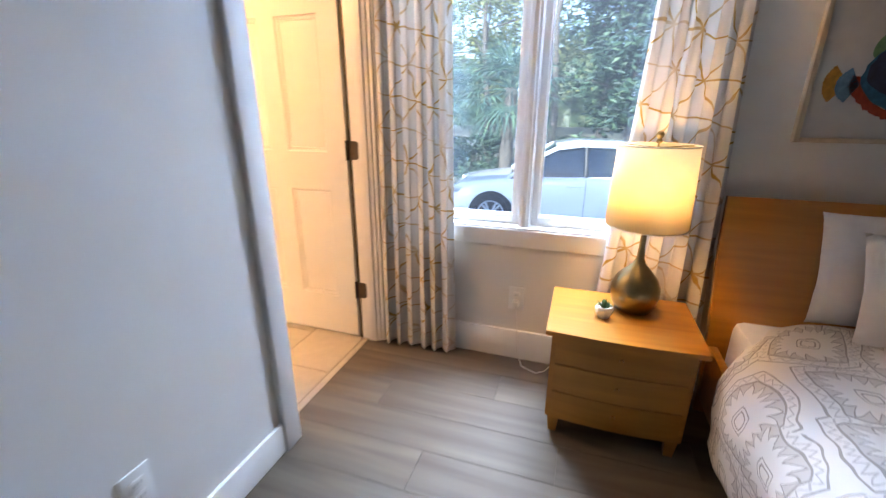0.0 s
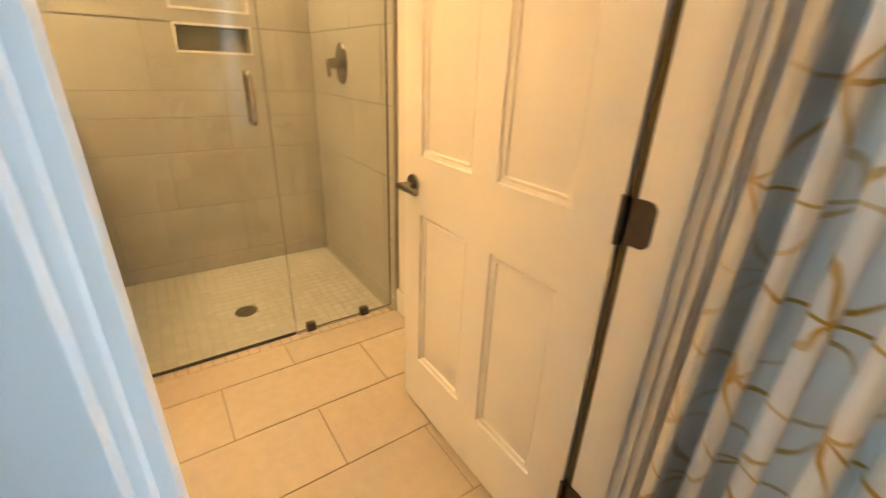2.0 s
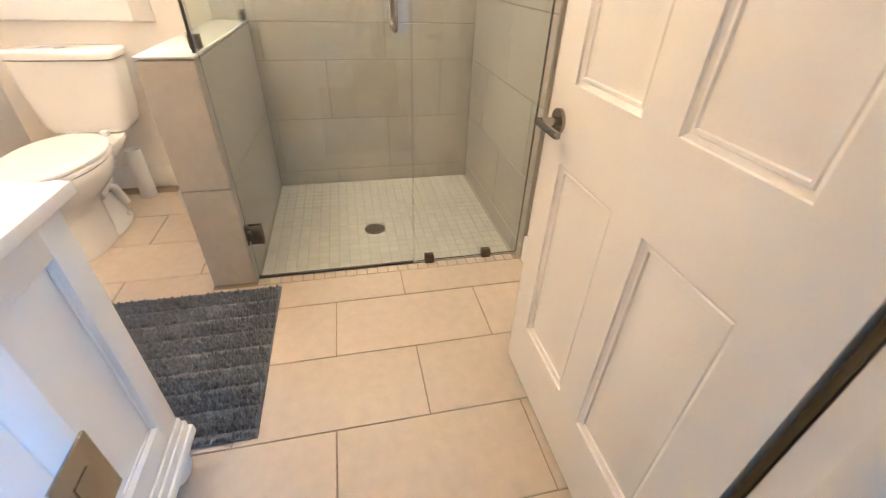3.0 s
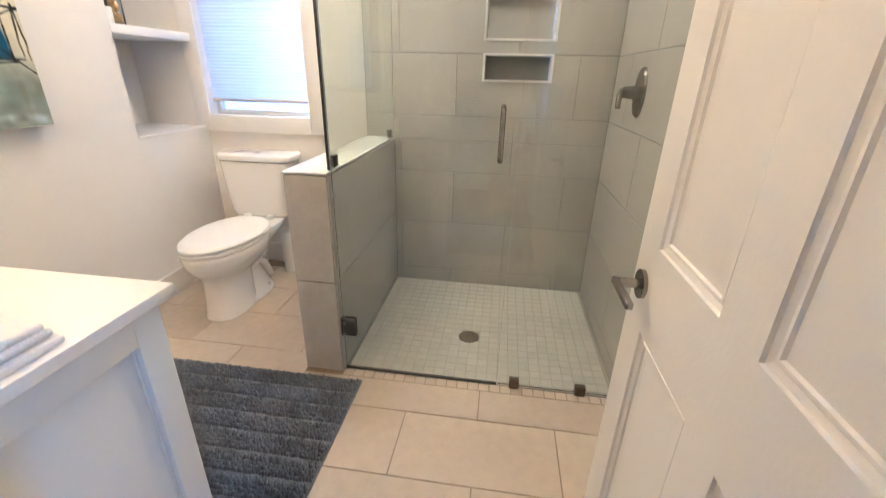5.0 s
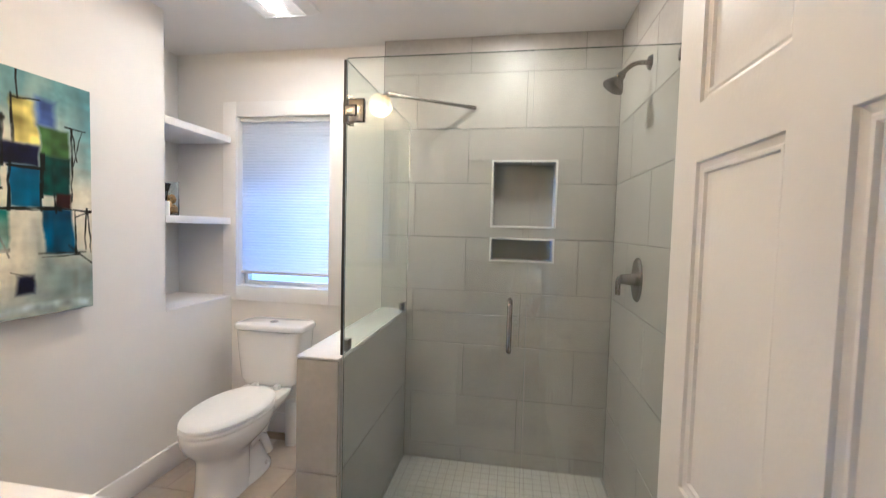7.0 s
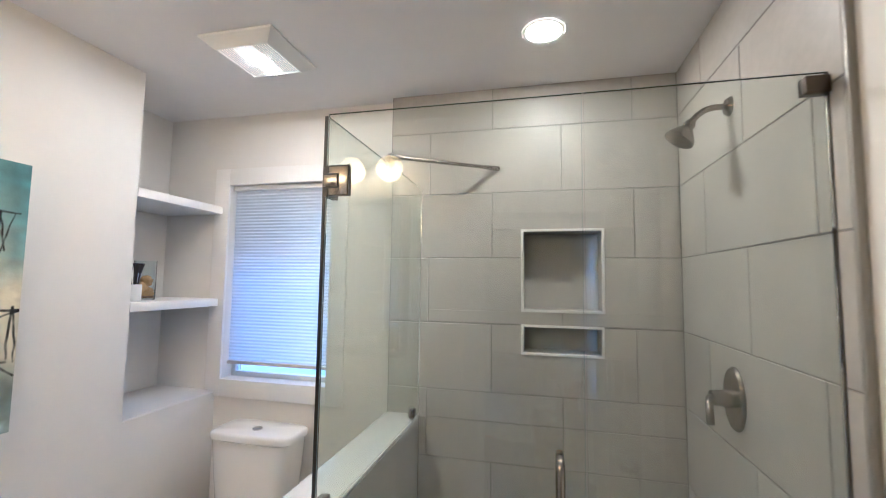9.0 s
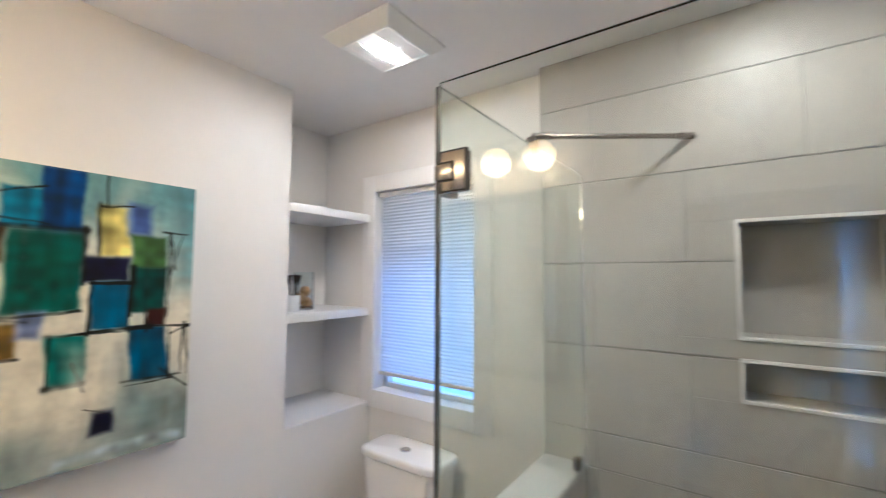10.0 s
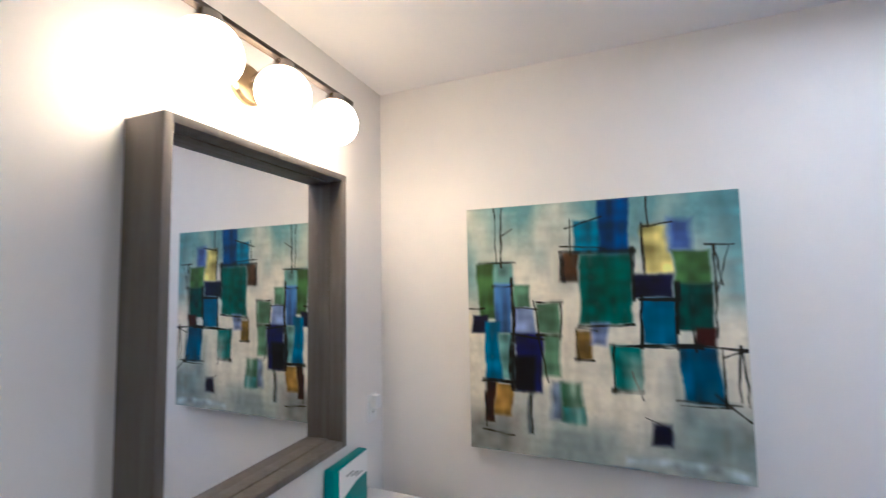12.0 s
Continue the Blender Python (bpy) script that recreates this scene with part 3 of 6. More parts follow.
part("clamp", boxes((GLASS_X - 0.018, GLASS_X + 0.018, TILE_N - 0.05, TILE_N - 0.001, 2.05, 2.09), r=0.003), dark_nickel, glass, "square nickel wall clamp")
for x in (GLASS_X - 0.07, TILE_W + 0.09):
    part("clamp", boxes((x - 0.02, x + 0.02, 1.066, 1.1, PONY_Z + 0.014, PONY_Z + 0.06), r=0.003), dark_nickel, glass, "square nickel glass clamp")
for side in (1, -1):
    bm = bmesh.new()
    x = GLASS_X + side * 0.045
    pts = [(GLASS_X + side * 0.006, 1.748, 1.195)] + [(x - side * 0.018 * (1 - math.sin(a)), 1.748, 1.177 + 0.018 * math.cos(a)) for a in (0.3, 0.8, 1.3)]
    pts += [(x, 1.748, 1.16), (x, 1.748, 1.05)] + [(x - side * 0.018 * (1 - math.sin(a)), 1.748, 1.033 - 0.018 * math.cos(a)) for a in (1.3, 0.8, 0.3)] + [(GLASS_X + side * 0.006, 1.748, 1.015)]
    tube(bm, pts, 0.0095, 14)
    part("pull_handle", bm, nickel, leaf, "brushed nickel pull handle")
bm = bmesh.new()
a, b = Vector((-2.865, 1.083, 2.14)), Vector((TILE_W, 1.497, 2.195))
rod(bm, a, b, 0.009, 16)
bar = part("support_bar", bm, nickel, glass, "brushed nickel support bar")
bm = bmesh.new()
rod(bm, b - (b - a).normalized() * 0.06, b, 0.0125, 16)
part("sleeve", bm, nickel, bar)
bm = bmesh.new()
rod(bm, a, a + (b - a).normalized() * 0.06, 0.0125, 16)
part("sleeve", bm, nickel, bar)
bm = boxes((-2.885, -2.845, 1.068, 1.098, 2.075, 2.135), r=0.003)
part("bar_clamp", bm, nickel, bar)
solid("trim_threshold", boxes((GLASS_X - 0.012, GLASS_X + 0.002, PONY_N, TILE_N, -0.035, 0.002), r=0.001), mat("threshold_metal", (0.3, 0.29, 0.27), 0.4, 0.6), "slim metal strip under the shower glass", "threshold", "structure")

drain = thing("shower_drain", (-2.712, 1.65, -0.03), "round brushed steel shower drain", "drain")
part("plate", turned([(0.056, 0), (0.056, 0.004), (0.05, 0.006), (0.001, 0.006)], -2.712, 1.65, -0.0315), nickel, drain)
bm = bmesh.new()
for i in range(18):
    k = 2 * math.pi * i / 18
    for r in (0.018, 0.034):
        rod(bm, (-2.712 + r * math.cos(k), 1.65 + r * math.sin(k), -0.0257), (-2.712 + r * math.cos(k), 1.65 + r * math.sin(k), -0.0252), 0.0035, 8)
part("holes", bm, black_seal, drain)

# valve and shower head on the north wall
vx, vz = -2.84, 1.24
valve = thing("shower_valve", (vx, TILE_N, vz), "brushed nickel shower valve with a curved lever", "shower valve")
bm = bmesh.new()
n = 36
rings = []
for r, d in ((1.0, 0.0005), (1.0, 0.004), (0.93, 0.012), (0.5, 0.016)):
    rings.append([(vx + 0.075 * r * math.cos(2 * math.pi * i / n), TILE_N - d, vz + 0.105 * r * math.sin(2 * math.pi * i / n)) for i in range(n)])
loft(bm, rings)
part("escutcheon", bm, nickel, valve)
bm = bmesh.new()
rod(bm, (vx, TILE_N - 0.012, vz), (vx, TILE_N - 0.075, vz), 0.03, 24, 0.024)
part("hub", bm, nickel, valve)
bm = bmesh.new()
tube(bm, [(vx, TILE_N - 0.065, vz), (vx + 0.03, TILE_N - 0.09, vz + 0.006), (vx + 0.06, TILE_N - 0.102, vz - 0.006), (vx + 0.078, TILE_N - 0.106, vz - 0.035), (vx + 0.08, TILE_N - 0.106, vz - 0.065)], 0.0115, 14)
part("lever", bm, nickel, valve)
hx, hz = -2.805, 2.226
head = thing("shower_fixture", (hx, TILE_N, hz), "brushed nickel shower head on a bent arm", "shower head")
bm = bmesh.new()
rod(bm, (hx, TILE_N - 0.0005, hz), (hx, TILE_N - 0.012, hz), 0.034, 28, 0.026)
part("flange", bm, nickel, head)
bm = bmesh.new()
tube(bm, [(hx, TILE_N - 0.01, hz), (hx, TILE_N - 0.045, hz + 0.001), (hx, TILE_N - 0.075, hz - 0.006), (hx, TILE_N - 0.1, hz - 0.024), (hx, TILE_N - 0.122, hz - 0.05)], 0.0105, 14)
part("arm", bm, nickel, head)
bm = bmesh.new()
way = Vector((0, -0.55, -0.83)).normalized()
p = Vector((hx, TILE_N - 0.117, hz - 0.044))
q = way.to_track_quat("Z", "Y")
loft(bm, [[p + q @ Vector((r * math.cos(2 * math.pi * i / 28), r * math.sin(2 * math.pi * i / 28), d)) for i in range(28)] for r, d in ((0.014, 0), (0.02, 0.012), (0.018, 0.026), (0.03, 0.04), (0.048, 0.066), (0.05, 0.078), (0.044, 0.082), (0.001, 0.083))])
part("head", bm, nickel, head)

# ---- toilet ----
def toilet():
    cy = 0.245
    ob = thing("toilet", (-3.0, cy, 0), "white two-piece toilet with closed lid and push button", "toilet")
    bm = bmesh.new()
    rows = ((0.0, -2.735, 0.165, 0.112, 2.5), (0.014, -2.735, 0.166, 0.113, 2.5), (0.03, -2.736, 0.162, 0.108, 2.5), (0.1, -2.738, 0.159, 0.104, 2.4), (0.19, -2.742, 0.158, 0.104, 2.35), (0.225, -2.75, 0.168, 0.11, 2.3), (0.25, -2.762, 0.192, 0.126, 2.25), (0.275, -2.775, 0.228, 0.15, 2.2), (0.305, -2.785, 0.264, 0.174, 2.12), (0.335, -2.79, 0.284, 0.188, 2.1), (0.37, -2.792, 0.295, 0.195, 2.1), (0.39, -2.792, 0.296, 0.196, 2.1), (0.4, -2.792, 0.29, 0.191, 2.1))
    loft(bm, [oval(x, cy, z, a, b, 48, pw, 0.06) for z, x, a, b, pw in rows])
    part("bowl", bm, porcelain, ob, smooth=60)
    bm = bmesh.new()
    loft(bm, [oval(x, cy, z, a, b, 40, pw) for z, x, a, b, pw in ((0.0, -2.91, 0.175, 0.118, 2.6), (0.018, -2.91, 0.176, 0.119, 2.6), (0.034, -2.91, 0.168, 0.106, 2.6), (0.05, -2.91, 0.165, 0.092, 2.7), (0.12, -2.91, 0.165, 0.084, 2.8), (0.2, -2.915, 0.17, 0.082, 2.8), (0.27, -2.94, 0.19, 0.092, 2.7), (0.33, -2.97, 0.21, 0.125, 2.8), (0.37, -3.0, 0.225, 0.152, 3.0), (0.405, -3.02, 0.235, 0.165, 3.2), (0.42, -3.02, 0.232, 0.162, 3.2))])
    part("trapway", bm, porcelain, ob, smooth=60)
    for side in (-1, 1):
        bm = bmesh.new()
        tube(bm, [(-2.83, cy + side * 0.086, 0.215), (-2.9, cy + side * 0.09, 0.235), (-2.965, cy + side * 0.088, 0.2), (-3.0, cy + side * 0.086, 0.14), (-3.035, cy + side * 0.08, 0.085)], 0.026, 14)
        part("trap_bulge", bm, porcelain, ob, smooth=60)
    for s in (-1, 1):
        part("bolt_cap", turned([(0.016, 0), (0.015, 0.01), (0.008, 0.016), (0.001, 0.017)], -2.98, cy + s * 0.102, 0.03, 16), porcelain, ob)
    bm = bmesh.new()
    loft(bm, [oval(-2.79, cy, z, a, b, 48, 2.1, 0.1) for z, a, b in ((0.402, 0.292, 0.193), (0.407, 0.299, 0.2), (0.419, 0.299, 0.2), (0.424, 0.292, 0.194))])
    part("seat", bm, plastic_white, ob)
    bm = bmesh.new()
    loft(bm, [oval(-2.792, cy, z, a, b, 48, 2.1, 0.1) for z, a, b in ((0.4275, 0.290, 0.192), (0.432, 0.299, 0.2), (0.442, 0.298, 0.199), (0.451, 0.286, 0.188), (0.456, 0.265, 0.155), (0.457, 0.01, 0.01))])
    part("lid", bm, plastic_white, ob)
    for s in (-1, 1):
        part("seat_hinge", boxes((-3.15, -3.11, cy + s * 0.075 - 0.018, cy + s * 0.075 + 0.018, 0.41, 0.445), r=0.006), plastic_white, ob)
    bm = bmesh.new()
    loft(bm, [oval(-3.245, cy - 0.005, z, a, b, 48, 6.0) for z, a, b in ((0.425, 0.09, 0.165), (0.435, 0.1, 0.178), (0.47, 0.108, 0.196), (0.62, 0.112, 0.214), (0.775, 0.114, 0.228))])
    tank = part("tank", bm, porcelain, ob, smooth=60)
    bm = bmesh.new()
    loft(bm, [oval(-3.245, cy - 0.005, z, a, b, 48, 6.0) for z, a, b in ((0.778, 0.112, 0.226), (0.782, 0.12, 0.24), (0.805, 0.121, 0.241), (0.815, 0.116, 0.236), (0.82, 0.104, 0.224), (0.821, 0.02, 0.02))])
    part("tank_lid", bm, porcelain, tank, smooth=60)
    part("push_button", turned([(0.026, 0), (0.026, 0.005), (0.022, 0.007), (0.001, 0.007)], -3.225, cy - 0.005, 0.8205, 24), chrome, tank, "round chrome push button")


toilet()
holder = thing("toilet_brush_holder", (-3.27, 0.345, 0), "white plastic toilet brush canister beside the toilet", "toilet brush")
part("canister", turned([(0.041, 0), (0.043, 0.01), (0.042, 0.285), (0.04, 0.29), (0.036, 0.29), (0.036, 0.1), (0.001, 0.1)], -3.27, 0.345, 0, 28), plastic_white, holder)
bm = bmesh.new()
rod(bm, (-3.27, 0.345, 0.1), (-3.268, 0.347, 0.26), 0.012, 12)
part("brush", bm, plastic_white, holder)

# ---- vanity ----
def vanity():
    x0, x1, y0, y1, top = BATH_E - 0.002, -1.478, -0.05, 1.045, 0.838
    ob = thing("vanity_cabinet", ((x0 + x1) / 2, (y0 + y1) / 2, 0), "white painted vanity cabinet with shaker panels and bun feet", "vanity")
    part("body", boxes((x0, x1 + 0.02, y0 + 0.02, y1 - 0.02, 0.1, top), r=0.002), cabinet_paint, ob)
    # end panel that faces the door: frame round a sunk field
    for y, s in ((y1 - 0.02, 1), (y0 + 0.02, -1)):
        bm = boxes((x0, x0 - 0.07, y, y + s * 0.02, 0.19, top), (x1 + 0.07, x1, y, y + s * 0.02, 0.19, top), (x0 - 0.07, x1 + 0.07, y, y + s * 0.02, top - 0.075, top), (x0 - 0.07, x1 + 0.07, y, y + s * 0.02, 0.19, 0.26), r=0.002)
        part("end_frame", bm, cabinet_paint, ob)
        bm = boxes((x0 - 0.07, x0 - 0.076, y, y + s * 0.007, 0.26, top - 0.075), (x1 + 0.076, x1 + 0.07, y, y + s * 0.007, 0.26, top - 0.075), (x0 - 0.076, x1 + 0.076, y, y + s * 0.007, top - 0.081, top - 0.075), (x0 - 0.076, x1 + 0.076, y, y + s * 0.007, 0.26, 0.266), r=0.003)
        part("end_bead", bm, cabinet_paint, ob)
    # front: doors and drawers
    w = (y1 - y0 - 0.08) / 3
    for i in range(3):
        a, b = y0 + 0.04 + i * w + 0.004, y0 + 0.04 + (i + 1) * w - 0.004
        for c, d in (((0.22, 0.815),) if i != 1 else ((0.22, 0.41), (0.418, 0.61), (0.618, 0.815))):
            bm = boxes((x1 + 0.02, x1 + 0.001, a, b, c, d), r=0.002)
            for q in ((a, a + 0.05, c, d), (b - 0.05, b, c, d), (a + 0.05, b - 0.05, c, c + 0.05), (a + 0.05, b - 0.05, d - 0.05, d)):
                box(bm, x1 + 0.001, x1 - 0.008, *q, 0.0015)
            front = part("door" if i != 1 else "drawer", bm, cabinet_paint, ob)
            bm = bmesh.new()
            m, hz = (a + b) / 2, (c + d) / 2
            rod(bm, (x1 - 0.007, m, hz), (x1 - 0.03, m, hz), 0.006, 12), rod(bm, (x1 - 0.026, m, hz), (x1 - 0.036, m, hz), 0.014, 16)
            part("knob", bm, nickel, front, "brushed nickel knob")
    bm = boxes((x0, x1 - 0.012, y0 - 0.012, y1 + 0.012, 0.1, 0.165), r=0.004)
    box(bm, x0, x1 - 0.02, y0 - 0.02, y1 + 0.02, 0.1, 0.135, 0.006)
    box(bm, x0, x1 - 0.006, y0 - 0.006, y1 + 0.006, 0.16, 0.19, 0.006)
    part("base_moulding", bm, cabinet_paint, ob)
    for x in (x1 + 0.05, x0 - 0.06):
        for y in (y0 + 0.045, y1 - 0.045):
            part("foot", turned([(0.028, 0), (0.042, 0.012), (0.052, 0.04), (0.05, 0.065), (0.036, 0.085), (0.036, 0.1)], x, y, 0, 24), cabinet_paint, ob)


vanity()
solid("countertop", boxes((BATH_E - 0.001, -1.508, -0.07, 1.067, 0.838, 0.864), r=0.003), quartz, "white quartz vanity countertop", "countertop")

# ---- mirror, vanity light, painting ----
def mirror():
    y0, y1, z0, z1, face, w = 0.272, 0.925, 1.176, 2.112, -1.098, 0.022
    ob = thing("wall_mirror", (BATH_E, (y0 + y1) / 2, z0), "rectangular wall mirror in a deep grey-brown wood frame", "mirror")
    for q in ((y0, y0 + w, z0, z1), (y1 - w, y1, z0, z1), (y0 + w, y1 - w, z0, z0 + w), (y0 + w, y1 - w, z1 - w, z1)):
        part("frame_side", boxes((BATH_E - 0.001, face, *q), r=0.002), mirror_wood, ob)
    for q in ((y0 + w, y0 + w + 0.005, z0 + w, z1 - w), (y1 - w - 0.005, y1 - w, z0 + w, z1 - w), (y0 + w + 0.005, y1 - w - 0.005, z0 + w, z0 + w + 0.005), (y0 + w + 0.005, y1 - w - 0.005, z1 - w - 0.005, z1 - w)):
        part("inner_lip", boxes((BATH_E - 0.001, BATH_E - 0.078, *q), r=0.002), mirror_wood, ob)
    part("glass", boxes((BATH_E - 0.004, BATH_E - 0.056, y0 + w, y1 - w, z0 + w, z1 - w)), mirror_silver, ob, "silvered mirror glass", smooth=0)


mirror()


def vanity_light():
    x, z, r = -1.11, 2.278, 0.077
    ob = thing("vanity_light", (BATH_E, 0.594, 2.37), "brushed nickel three-globe vanity light, lit", "wall lamp")
    bm = bmesh.new()
    loft(bm, [[(BATH_E - d, 0.594 + k * 0.062 * math.cos(2 * math.pi * i / 32), 2.33 + k * 0.062 * math.sin(2 * math.pi * i / 32)) for i in range(32)] for k, d in ((1, 0.001), (1, 0.012), (0.85, 0.022), (0.3, 0.026))])
    part("wall_plate", bm, brass, ob, "round metal wall plate")
    bm = bmesh.new()
    tube(bm, [(BATH_E - 0.02, 0.594, 2.34), (BATH_E - 0.07, 0.594, 2.36), (-1.1, 0.594, 2.375), (x, 0.594, 2.378)], 0.008)
    part("arm", bm, nickel, ob)
    part("bar", boxes((x - 0.013, x + 0.013, 0.262, 0.915, 2.37, 2.384), r=0.002), dark_nickel, ob, "dark nickel bar")
    for y in (0.353, 0.594, 0.835):
        bm = bmesh.new()
        rod(bm, (x, y, 2.371), (x, y, z + r - 0.008), 0.028, 20, 0.034)
        part("socket", bm, nickel, ob)
        prof = [(max(0.001, r * math.sin(a)), -r * math.cos(a)) for a in [math.pi * i / 18 for i in range(19)]]
        part("globe", turned(prof, x, y, z, 36), globe_glow, ob, "round opal glass globe, lit", smooth=80)


vanity_light()


def painting():
    """Blocks of paint with soft, uneven edges, laid over one another into the colours of a fine canvas grid."""
    x0, x1, z0, z1, y, n = -1.411, -2.367, 1.062, 2.024, -0.133, 420
    ob = thing("canvas_painting", ((x0 + x1) / 2, BATH_S, z0), "square abstract canvas of blue, green and yellow blocks on cream", "painting")
    rng = np.random.default_rng(4)
    u, v = np.meshgrid((np.arange(n) + 0.5) / n, (np.arange(n) + 0.5) / n)

    def cloud(cells_u, cells_v):
        grid = rng.uniform(-1, 1, (cells_v + 2, cells_u + 2))
        a, b = u * cells_u, v * cells_v
        i, k = a.astype(int), b.astype(int)
        f, g = a - i, b - k
        f, g = f * f * (3 - 2 * f), g * g * (3 - 2 * g)
        return (grid[k, i] * (1 - f) + grid[k, i + 1] * f) * (1 - g) + (grid[k + 1, i] * (1 - f) + grid[k + 1, i + 1] * f) * g

    top, mid, low, cream = [np.array(c) for c in ((0.3, 0.46, 0.47), (0.36, 0.42, 0.37), (0.42, 0.47, 0.45), (0.8, 0.77, 0.65))]
    warm = np.clip(1.25 - np.abs(v - 0.55) * 2.6 + 0.75 * cloud(5, 3) + 0.25 * cloud(16, 9), 0, 1)[..., None]
    down = np.clip(v * 1.5 + 0.2 * cloud(6, 6), 0, 1)[..., None]
    paint = (top * (1 - down) + low * down) * (1 - warm) + cream * warm
    paint = paint * (1 + 0.07 * cloud(40, 12) + 0.04 * cloud(70, 70) + 0.05 * cloud(9, 50))[..., None]
    rough_u, rough_v = 0.011 * cloud(7, 7) + 0.004 * cloud(24, 24) + 0.0015 * cloud(70, 70), 0.011 * cloud(7, 7) + 0.004 * cloud(24, 24) + 0.0015 * cloud(70, 70)
    streak = cloud(50, 7) * 0.5 + cloud(8, 40) * 0.5

    def dab(u0, u1, v0, v1, *colour, soft=0.013, cover=1.06):
        nonlocal paint
        d = np.minimum(np.minimum(u + rough_u - u0, u1 - u - rough_u), np.minimum(v + rough_v - v0, v1 - v - rough_v))
        k = (np.clip(0.5 + d / soft, 0, 1) * np.clip(cover + 0.16 * streak, 0, 1))[..., None]
        tone = np.array(colour) * (1 + 0.42 * streak + 0.3 * cloud(26, 26) + 0.25 * cloud(6, 6))[..., None]
        paint = paint * (1 - k) + tone * k

    dry = cloud(30, 30) + 0.6 * cloud(80, 80)

    def stroke(u0, v0, u1, v1, w=0.0042):
        """A charcoal line: it wavers, swells and runs dry in places."""
        nonlocal paint
        bend_u, bend_v = 0.008 * cloud(6, 6) + 0.003 * cloud(25, 25), 0.008 * cloud(6, 6) + 0.003 * cloud(25, 25)
        du, dv = u1 - u0, v1 - v0
        long = math.hypot(du, dv)
        a, b = u + bend_u - u0, v + bend_v - v0
        t = (a * du + b * dv) / long
        off = np.abs(a * dv - b * du) / long
        wide = w * (1 + 0.5 * cloud(9, 9))
        k = np.clip(0.5 + (wide - off) / 0.004, 0, 1) * np.clip(0.5 + np.minimum(t + 0.012, long + 0.012 - t) / 0.006, 0, 1) * np.clip(0.82 + 0.35 * dry, 0.15, 0.97)
        paint = paint * (1 - k[..., None]) + np.array((0.012, 0.015, 0.018)) * k[..., None]

    teal, navy, green, sage, aqua, lilac = (0.03, 0.19, 0.31), (0.005, 0.009, 0.08), (0.15, 0.25, 0.085), (0.22, 0.34, 0.22), (0.28, 0.42, 0.38), (0.38, 0.44, 0.65)
    dab(0.8, 1.1, 0.77, 0.96, 0.30, 0.37, 0.36, soft=0.1, cover=0.7), dab(-0.1, 0.22, 0.84, 1.1, 0.24, 0.25, 0.23, soft=0.12, cover=0.8), dab(0.6, 0.98, 0.955, 0.985, 0.55, 0.62, 0.64, soft=0.02, cover=0.7), dab(0.92, 1.1, -0.1, 0.42, 0.2, 0.36, 0.4, soft=0.1, cover=0.6)
    dab(0.045, 0.12, 0.235, 0.46, *green), dab(0.11, 0.20, 0.235, 0.33, *aqua), dab(0.115, 0.19, 0.325, 0.53, 0.17, 0.29, 0.55), dab(0.195, 0.27, 0.33, 0.42, *sage)
    dab(0.195, 0.285, 0.42, 0.535, *lilac), dab(0.295, 0.385, 0.40, 0.525, *sage), dab(0.305, 0.38, 0.53, 0.68, *sage, soft=0.02), dab(0.01, 0.085, 0.445, 0.53, *navy)
    dab(0.07, 0.14, 0.475, 0.725, *teal), dab(0.135, 0.195, 0.53, 0.71, *aqua, soft=0.02), dab(0.2, 0.305, 0.53, 0.75, 0.008, 0.016, 0.14), dab(0.185, 0.275, 0.62, 0.75, 0.004, 0.004, 0.01, soft=0.02)
    dab(0.07, 0.112, 0.725, 0.88, 0.07, 0.03, 0.01, soft=0.012), dab(0.11, 0.187, 0.73, 0.85, 0.52, 0.37, 0.08), dab(0.25, 0.268, 0.75, 0.92, 0.09, 0.13, 0.16, soft=0.012, cover=0.7)
    dab(0.39, 0.457, 0.2, 0.31, 0.16, 0.09, 0.035), dab(0.435, 0.535, 0.07, 0.2, 0.06, 0.25, 0.36), dab(0.53, 0.645, -0.01, 0.205, 0.012, 0.14, 0.37), dab(0.46, 0.645, 0.205, 0.48, 0.035, 0.21, 0.17)
    dab(0.52, 0.6, 0.27, 0.38, 0.04, 0.18, 0.12, soft=0.05, cover=0.6), dab(0.69, 0.78, 0.11, 0.28, 0.72, 0.66, 0.24), dab(0.78, 0.85, 0.09, 0.2, 0.14, 0.2, 0.42, soft=0.03), dab(0.785, 0.9, 0.2, 0.325, *green)
    dab(0.785, 0.905, 0.32, 0.49, 0.016, 0.14, 0.115), dab(0.645, 0.78, 0.285, 0.378, *navy), dab(0.675, 0.79, 0.38, 0.545, *teal), dab(0.85, 0.91, 0.475, 0.55, 0.09, 0.014, 0.01, soft=0.012)
    dab(0.445, 0.505, 0.505, 0.615, 0.38, 0.28, 0.07), dab(0.5, 0.56, 0.475, 0.56, *lilac, soft=0.02), dab(0.57, 0.665, 0.56, 0.72, 0.06, 0.3, 0.27), dab(0.79, 0.915, 0.55, 0.735, 0.015, 0.17, 0.29)
    dab(0.34, 0.38, 0.7, 0.845, 0.24, 0.28, 0.36, soft=0.025), dab(0.375, 0.455, 0.7, 0.845, 0.07, 0.23, 0.13, soft=0.02), dab(0.38, 0.455, 0.79, 0.85, 0.1, 0.3, 0.28, soft=0.015), dab(0.685, 0.75, 0.83, 0.91, *navy, soft=0.02)
